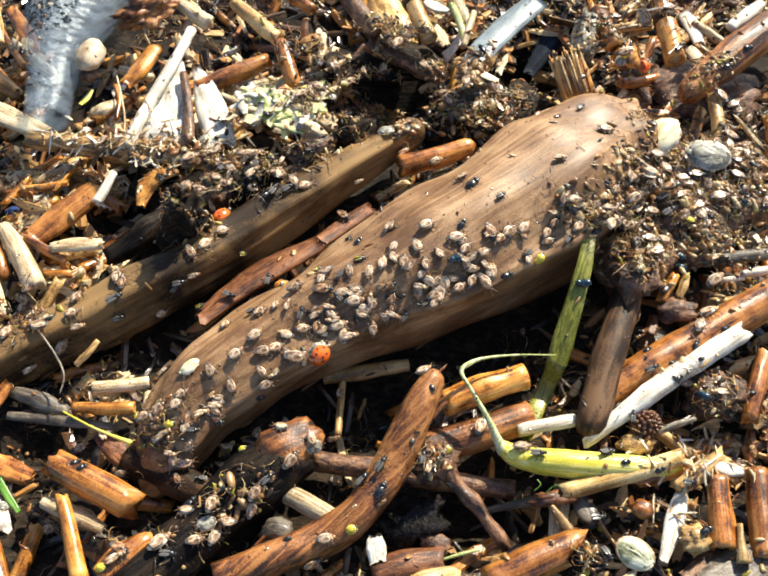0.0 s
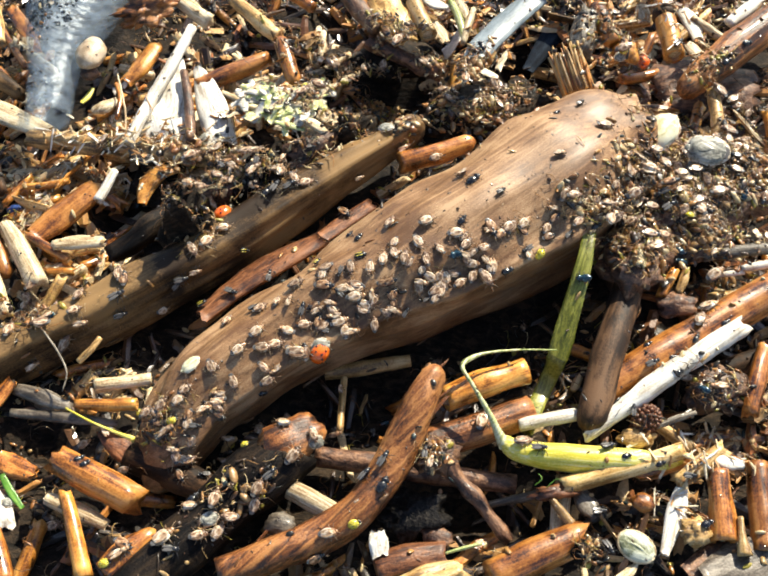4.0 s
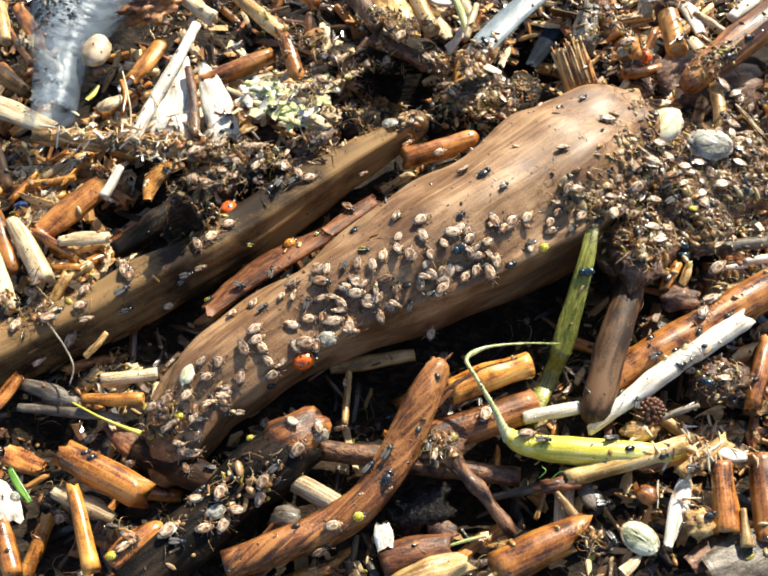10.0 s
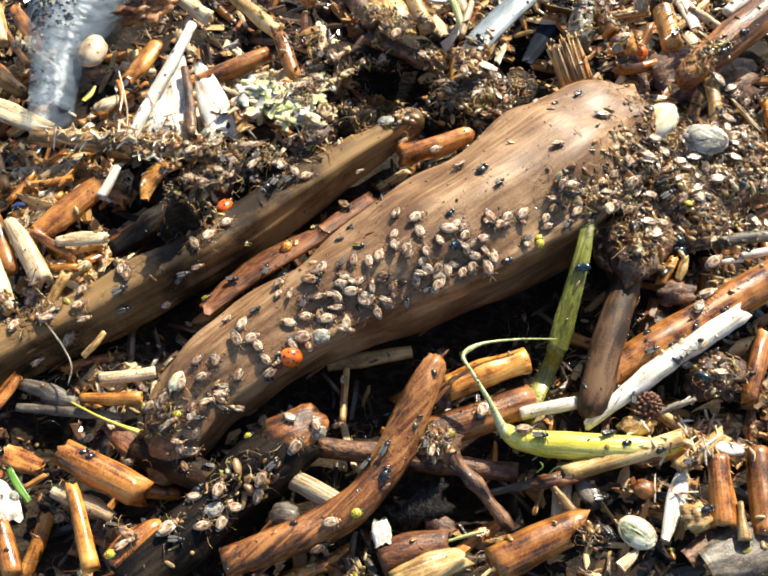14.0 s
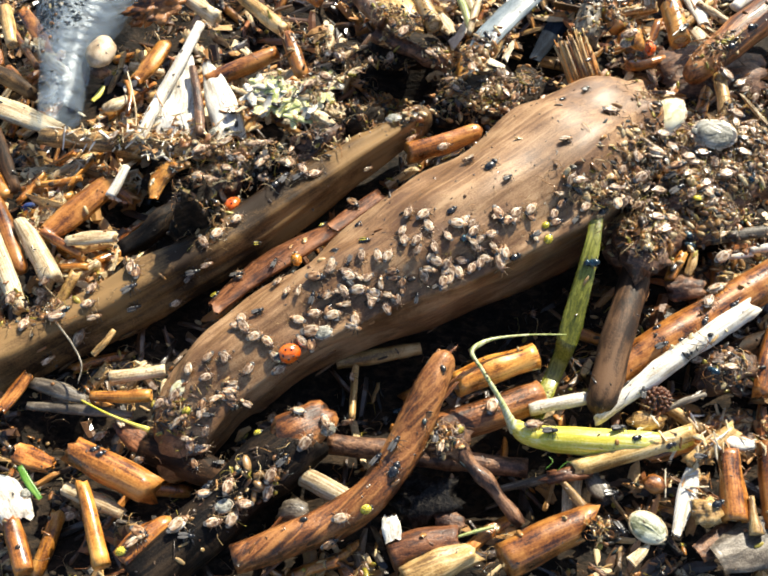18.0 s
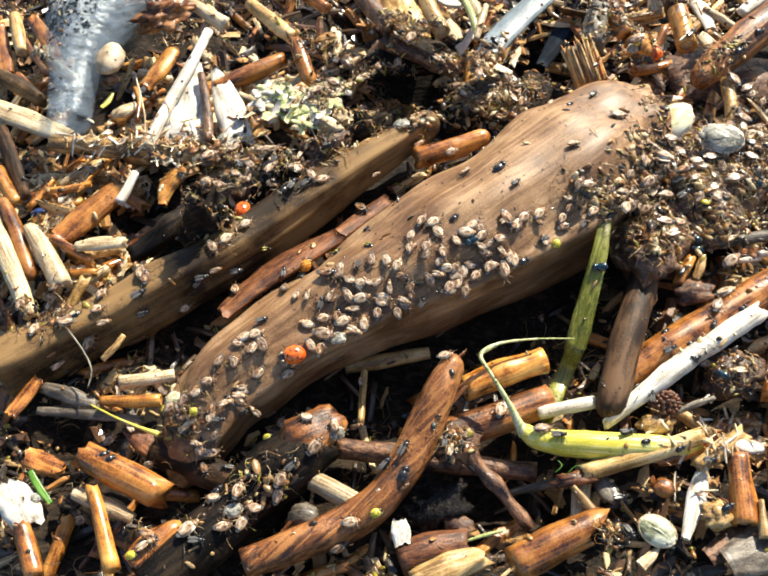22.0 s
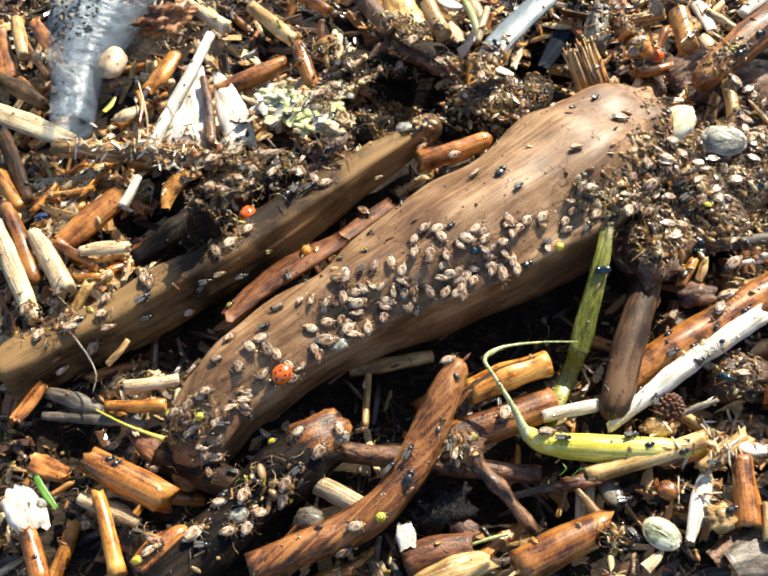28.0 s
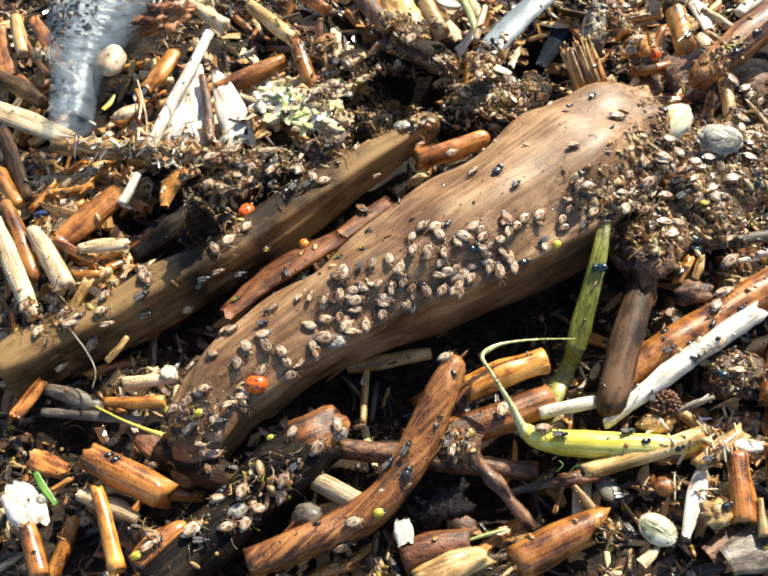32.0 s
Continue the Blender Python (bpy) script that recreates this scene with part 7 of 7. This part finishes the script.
crawl("tan", 0.9, [(0, -49.9, -24.0, 64), (3, -49.9, -24.0, 64), (11, -49.9, -22.9, 52), (18.5, -49.4, -33.1, -28), (22, -51.5, -36.9, -22), (30, -58.4, -27.6, 58), (32, -58.4, -27.6, 58)])
crawl("black", 1.6, [(0, 28.5, 19.4, 35), (3, 28.5, 19.4, 35), (11, 31.5, 19.1, 43), (18.5, 32.4, 19.5, 45), (22, 32.6, 20.7, 42), (30, 31.9, 19.8, 55), (32, 31.9, 19.8, 55)])
crawl("gnat", 1.0, [(0, 25.6, 23.4, -156), (3, 25.6, 23.4, -156), (11, 24.9, 22.4, -157), (18.5, 25.8, 24.4, -167), (22, 21.8, 21.6, -151), (30, 24.3, 21.5, -140), (32, 24.3, 21.5, -140)])
crawl("black", 1.1, [(0, 24.5, 2.9, 55), (3, 24.5, 2.9, 55), (11, 22.5, 2.6, 46), (18.5, 18.5, 2.3, 34), (22, 16.9, 1.4, 41), (30, 14.1, -0.2, 43), (32, 14.1, -0.2, 43)])
crawl("pale", 1.0, [(0, -54.5, 14.2, 18), (3, -54.5, 14.2, 18), (11, -54.4, 14.0, 26), (18.5, -53.6, 14.9, 41), (22, -53.6, 15.0, 38), (30, -54.0, 14.6, 55), (32, -54.0, 14.6, 55)])
crawl("striped", 0.9, [(0, -48.5, 9.6, -12), (3, -48.5, 9.6, -12), (11, -48.1, 9.9, -9), (18.5, -48.0, 9.8, -5), (22, -48.0, 9.8, -7), (30, -48.1, 9.8, 4), (32, -48.1, 9.8, 4)])
crawl("amber", 1.1, [(0, -33.9, -6.6, 50), (3, -33.9, -6.6, 50), (11, -34.4, 13.0, 45), (18.5, -33.5, 2.1, 106), (22, -33.4, 2.2, 68), (30, -34.9, 12.8, 98), (32, -34.9, 12.8, 98)])
crawl("lady", 1.0, [(0, -55.7, 21.7, 64), (3, -55.7, 21.7, 64), (11, -55.4, 22.1, 87), (18.5, -56.0, 23.1, 77), (22, -55.6, 23.3, 91), (30, -54.8, 22.8, 83), (32, -54.8, 22.8, 83)])
crawl("pale", 1.0, [(0, -31.1, -59.0, 156), (3, -31.1, -59.0, 156), (11, -29.8, -61.3, 143), (18.5, -30.2, -59.4, 163), (22, -30.5, -60.3, 163), (30, -35.3, -64.8, 229), (32, -35.3, -64.8, 229)])
crawl("fly", 1.2, [(0, -51.2, -7.0, -24), (3, -51.2, -7.0, -24), (11, -50.0, -6.3, -15), (18.5, -53.8, -2.3, -3), (22, -57.8, 2.5, 5), (30, -57.1, 2.4, 9), (32, -57.1, 2.4, 9)])
crawl("fly", 1.1, [(0, -39.1, -0.8, 82), (3, -39.1, -0.8, 82), (11, -40.3, -1.5, 82), (18.5, -40.7, 0.3, 74), (22, -40.5, -1.3, 86), (30, -40.3, -0.8, 108), (32, -40.3, -0.8, 108)])
crawl("gnat", 1.1, [(0, -50.5, -55.7, 168), (3, -50.5, -55.7, 168), (11, -48.2, -53.3, 168), (18.5, -47.7, -52.5, 147), (22, -48.0, -53.1, 136), (30, -47.7, -53.3, 142), (32, -47.7, -53.3, 142)])
crawl("yellow", 0.8, [(0, 49.8, -3.4, 45), (3, 49.8, -3.4, 45), (11, 50.5, -2.7, 34), (18.5, 49.9, 2.2, 20), (22, 46.4, -2.0, 15), (30, 44.9, 4.5, 23), (32, 44.9, 4.5, 23)])
crawl("pale", 0.9, [(0, 46.4, -3.1, 90), (3, 46.4, -3.1, 90), (11, 45.8, -2.9, 93), (18.5, 46.1, -2.1, 107), (22, 46.4, -2.0, 108), (30, 46.2, -3.4, 99), (32, 46.2, -3.4, 99)])
crawl("fly", 1.0, [(0, -41.1, -21.4, 12), (3, -41.1, -21.4, 12), (11, -39.5, -25.2, 31), (18.5, -43.1, -27.9, 13), (22, -44.4, -29.0, 13), (30, -45.0, -29.6, 10), (32, -45.0, -29.6, 10)])
crawl("striped", 0.9, [(0, -21.5, -8.7, 64), (3, -21.5, -8.7, 64), (11, -25.4, 17.2, 56), (18.5, -25.1, 17.8, 51), (22, -21.9, -0.8, 23), (30, -21.8, -4.5, 12), (32, -21.8, -4.5, 12)])
crawl("dark", 1.4, [(0, -18.8, -16.7, 0), (3, -18.8, -16.7, 0), (11, -21.7, -17.4, -6), (18.5, -24.5, -17.5, -5), (22, -23.6, -14.6, -5), (30, -20.2, -15.7, -15), (32, -20.2, -15.7, -15)])
crawl("dark", 1.3, [(0, -25.2, -35.8, 98), (3, -25.2, -35.8, 98), (11, -23.0, -34.9, 96), (18.5, -26.4, -36.6, 91), (22, -26.2, -36.7, 74), (30, -28.5, -37.3, 94), (32, -28.5, -37.3, 94)])
crawl("tan", 1.5, [(0, -27.0, -36.5, 0), (3, -27.0, -36.5, 0), (11, -25.8, -34.8, 4), (18.5, -25.8, -33.1, 8), (22, -24.9, -32.7, -6), (30, -25.4, -33.5, 3), (32, -25.4, -33.5, 3)])
crawl("grey", 0.6, [(0, -20.0, -33.6, 24), (3, -20.0, -33.6, 24), (11, -19.4, -33.4, 11), (18.5, -22.2, -34.1, 15), (22, -20.7, -33.6, 1), (30, -21.8, -34.2, 22), (32, -21.8, -34.2, 22)])
crawl("gnat", 1.0, [(0, 3.2, -23.2, -24), (3, 3.2, -23.2, -24), (11, 1.6, -23.0, -28), (18.5, -1.2, -22.8, -23), (22, 0.5, -22.8, -28), (30, -1.4, -15.2, -41), (32, -1.4, -15.2, -41)])
crawl("fly", 0.9, [(0, 6.4, -23.0, 64), (3, 6.4, -23.0, 64), (11, 6.6, -22.9, 73), (18.5, 6.9, -22.6, 84), (22, 6.0, -22.8, 66), (30, 2.5, -24.1, 83), (32, 2.5, -24.1, 83)])
crawl("gnat", 1.2, [(0, -10.4, -29.3, 12), (3, -10.4, -29.3, 12), (11, -12.2, -30.7, -12), (18.5, -13.2, -31.1, -28), (22, -15.3, -31.6, -28), (30, -16.2, -31.8, -6), (32, -16.2, -31.8, -6)])
crawl("black", 0.9, [(0, -38.7, -46.0, 0), (3, -38.7, -46.0, 0), (11, -37.7, -45.2, -11), (18.5, -37.3, -44.3, -23), (22, -37.0, -44.5, -24), (30, -37.7, -44.8, -22), (32, -37.7, -44.8, -22)])
sit("grey", -51.5, -87.4, -156, 0.55)
sit("pale", -48.8, -89.8, 64, 1.2)
sit("tan", -54.0, -91.9, 12, 1.1)
sit("pale", -63.5, -93.1, 45, 1.5)
sit("fly", -61.0, -96.7, 0, 1.2)
sit("tan", -38.8, -81.8, 82, 1.2)
sit("tan", -37.4, -78.6, 64, 1.2)
sit("tan", -36.3, -44.1, 35, 1.1)
sit("pale", -41.1, -49.7, 82, 1.1)
sit("tan", -21.8, -62.9, -64, 1.0)
sit("grey", -20.9, -63.8, 0, 0.55)
sit("yellow", -79.9, -100.5, 12, 1.0)
sit("yellow", -9.4, -90.1, 24, 1.0)
sit("black", -1.3, -80.0, 64, 1.6)
sit("fly", -0.3, -72.2, 55, 1.3)
sit("fly", -5.6, -76.3, 45, 1.2)
sit("pale", -16.4, -92.4, 12, 1.1)
sit("dark", -20.2, -97.6, 24, 1.2)
sit("blue", 65.0, -9.6, 180, 0.95)
sit("fly", 46.3, -66.1, 0, 1.2)
sit("fly", 66.9, -65.9, 24, 1.2)
sit("black", 82.0, -70.3, 24, 1.0)
sit("black", 84.1, -29.0, 24, 0.9)
sit("black", 91.6, -33.6, 12, 0.9)
sit("fly", 84.5, -35.9, 24, 1.2)
sit("black", 91.7, -40.9, 35, 0.9)
sit("black", 99.7, -27.6, 64, 1.0)
sit("black", 110.2, -21.6, 35, 1.0)
sit("gnat", 113.3, 8.6, 24, 1.0)
sit("blue", 99.4, -46.5, 145, 0.8)
sit("blue", 101.7, 8.7, 168, 0.9)
sit("tan", 137.7, 90.4, 35, 1.3)
sit("tan", 139.5, 88.7, 12, 1.2)
sit("tan", 143.5, 86.4, 64, 1.0)
sit("black", 130.9, 94.1, 35, 1.3)
sit("black", 140.2, 103.6, 12, 1.3)
sit("fly", 113.0, 101.3, 45, 1.4)
sit("yellow", 92.1, 97.9, 24, 1.0)
sit("tan", 92.0, 98.4, 12, 1.2)
sit("lady", 105.0, 113.0, 35, 0.95)
sit("yellow", -31.9, 101.4, 64, 1.1)
sit("tan", -29.5, 72.5, 35, 1.3)
sit("blue", -9.8, 95.5, 0, 0.9)
sit("grey", 1.1, 60.7, 12, 0.6)
sit("tan", -6.8, 93.4, 24, 1.2)
sit("pale", 18.7, 48.8, 24, 1.0)
sit("gnat", 6.4, 56.7, 24, 1.2)
sit("tan", -63.5, 24.1, 45, 1.1)
sit("dark", -85.9, -5.9, 98, 1.4)
sit("tan", -87.7, -4.1, 98, 1.2)
sit("tan", -100.2, -11.1, 64, 1.0)
sit("tan", -100.3, -17.7, 24, 1.0)
sit("blue", -109.2, -19.4, 24, 0.8)
sit("fly", -87.3, -12.6, 35, 1.4)
sit("gnat", -98.7, -20.8, 12, 1.1)
sit("tan", -104.9, -24.4, 82, 1.3)
sit("tan", -119.0, -3.0, 45, 1.0)
sit("pale", -122.9, -5.0, 64, 1.0)
sit("tan", -120.4, -24.6, 82, 1.2)
sit("gnat", -114.9, -31.5, 35, 1.1)
sit("fly", -87.4, -15.4, 12, 1.2)
sit("pale", -59.7, 8.5, 45, 1.2)
sit("fly", -68.3, -3.1, 12, 1.2)
sit("fly", -69.8, -4.5, 64, 1.0)
sit("gnat", -63.7, -0.4, 12, 1.0)
sit("pale", -75.0, -9.6, 24, 0.9)
sit("tan", -102.6, -81.8, 24, 1.1)
sit("grey", -112.1, -80.1, 45, 0.4)
sit("black", -89.9, -70.6, 35, 1.0)
sit("black", -92.1, -68.8, 35, 1.0)
sit("pale", -80.8, -66.4, 24, 0.9)
sit("tan", -50.0, -81.7, 73, 1.2)
sit("pale", -57.9, -83.0, 156, 1.1)
sit("black", -57.6, -80.3, 35, 1.4)
sit("pale", -97.0, -54.3, 35, 1.0)
sit("gnat", -75.4, -97.7, 35, 1.3)
sit("yellow", -42.5, -64.2, 0, 0.8)
sit("fly", -34.3, -74.4, 45, 1.2)
sit("tan", -60.1, -65.9, 24, 1.0)
sit("tan", -61.7, -65.8, -35, 1.1)
sit("fly", -67.5, -60.7, 24, 1.2)
sit("gnat", -65.8, -59.9, 24, 1.3)
sit("tan", -69.7, -54.2, -35, 1.0)
sit("tan", -73.2, -52.1, 24, 1.1)
sit("tan", -68.1, -51.3, 45, 1.2)
sit("fly", -12.7, -49.5, 0, 1.3)
sit("gnat", -15.3, -53.7, 35, 1.0)
sit("blue", -0.7, -42.4, 35, 0.7)
sit("fly", 63.3, -83.2, 12, 1.2)
sit("black", 92.7, -89.2, 24, 1.2)
sit("fly", 90.0, -74.4, 0, 1.1)
sit("pale", 106.8, -15.1, 12, 1.4)
sit("tan", 102.4, -20.5, 64, 1.3)
sit("pale", 111.4, -0.3, 35, 1.4)
sit("fly", 76.1, -52.8, 82, 1.0)
sit("black", 71.7, -68.6, 12, 0.9)
sit("tan", -55.7, 27.0, 24, 1.2)
sit("tan", -59.1, 69.5, 45, 1.4)
sit("grey", -66.1, 59.8, 64, 0.5)
sit("fly", -37.9, 30.3, 64, 1.3)
sit("black", -41.2, 28.6, 55, 1.4)
sit("black", -44.8, 34.3, 64, 1.4)
sit("fly", -33.0, 32.4, 35, 1.2)
sit("tan", -27.3, 34.2, 24, 1.1)
sit("tan", -33.1, 43.8, 12, 1.3)
sit("gnat", -45.3, 36.9, 45, 1.3)
sit("cream", 98.8, 55.3, -140, 1.45)
sit("grey", 113.6, 46.0, 165, 1.55)
sit("grey", 91.1, 97.2, 24, 0.5)
sit("tan", 76.0, 45.4, 12, 1.3)
sit("gnat", 58.3, 28.8, 0, 1.0)
sit("tan", 59.0, 15.5, 64, 1.2)
sit("tan", 61.8, 14.2, 12, 1.1)
sit("tan", 63.9, 9.4, 45, 1.1)
sit("tan", 52.9, 6.2, 64, 1.0)
sit("dark", 53.7, 3.3, 24, 1.1)
sit("tan", 77.5, 24.3, 45, 1.0)
sit("tan", 82.6, 29.7, 82, 1.2)
sit("pale", 90.7, 31.3, -35, 1.4)
sit("tan", 83.7, 20.1, 35, 1.3)
sit("gnat", 87.5, 22.7, 55, 1.3)
sit("tan", 91.8, 22.1, 12, 1.2)
sit("tan", 108.4, 51.0, 64, 1.2)
sit("tan", 108.7, 25.8, 24, 1.3)
sit("pale", 113.2, 25.9, -35, 1.3)
sit("tan", 117.0, 30.2, 12, 1.4)
sit("tan", 110.8, 19.6, 35, 1.3)
sit("yellow", 104.3, 18.9, 35, 1.0)
sit("pale", 73.9, 9.8, 64, 1.3)
sit("tan", 76.4, 11.7, 35, 1.3)
sit("tan", 74.0, 13.6, 12, 1.1)
sit("gnat", 87.1, 4.2, 82, 1.3)
sit("tan", 94.1, 10.5, 24, 1.3)
sit("dark", 37.2, 0.4, 35, 1.2)
sit("tan", 39.8, 3.3, 45, 1.2)
sit("yellow", 50.5, -2.7, 64, 1.0)
sit("pale", 34.5, -8.7, 90, 1.0)
sit("black", 38.8, -9.8, 24, 1.2)
sit("blue", 102.0, 5.9, 168, 0.9)
sit("blue", 126.0, 29.7, 64, 0.8)
sit("black", 51.4, 82.5, 35, 0.8)
sit("black", 59.3, 50.3, 35, 0.8)
sit("fly", 37.7, 13.9, 35, 0.9)
sit("fly", 68.7, 56.8, 45, 0.9)
sit("gnat", -9.5, 43.3, 12, 0.9)
sit("black", -11.8, 5.3, 35, 0.8)


def crowd(count, seed):
    """Insects resting in the thick of the clumps."""
    rnd = random.Random(seed)
    kinds = ["tan"] * 9 + ["pale"] * 1 + ["dark"] * 4 + ["gnat"] * 3 + ["fly"] * 4 + ["black"] * 2
    made = 0
    while made < count:
        x, y = rnd.uniform(-150, 150), rnd.uniform(-125, 165)
        if rnd.random() < weight(CLUMPS, x, y) ** 2 + 0.004:
            made += 1
            sit(rnd.choice(kinds), x, y, rnd.uniform(0, 360), rnd.uniform(0.95, 1.45))


crowd(165, 77)


def huddles(seed):
    """Closely packed bugs in the crowded places on the thick branch and on the clods behind."""
    rnd = random.Random(seed)
    spots = [(32, -3), (26, -9), (16, -10), (10, -10), (23, -5), (-11, -18), (-16, -16), (-5, -25), (-28, -23), (-20, -30), (-22, -23), (-50, -48), (-56, -56), (-58, -62), (-65, -67), (13, -16), (42, 1), (57, 11), (-52, -51), (-36, -44), (4, -16), (-50, 36), (-42, 43), (-34, 49), (-58, 33), (-47, 47), (-37, 40)]
    for x, y in spots:
        for k in range(4):
            sit(rnd.choice(("tan", "tan", "dark", "gnat", "pale", "fly")), x + rnd.gauss(0, 4), y + rnd.gauss(0, 3.5), rnd.uniform(0, 360), rnd.uniform(0.8, 1.1))


huddles(31)


def motions():
    for ob, rows in CRAWL:
        walk(ob, rows)


motions()
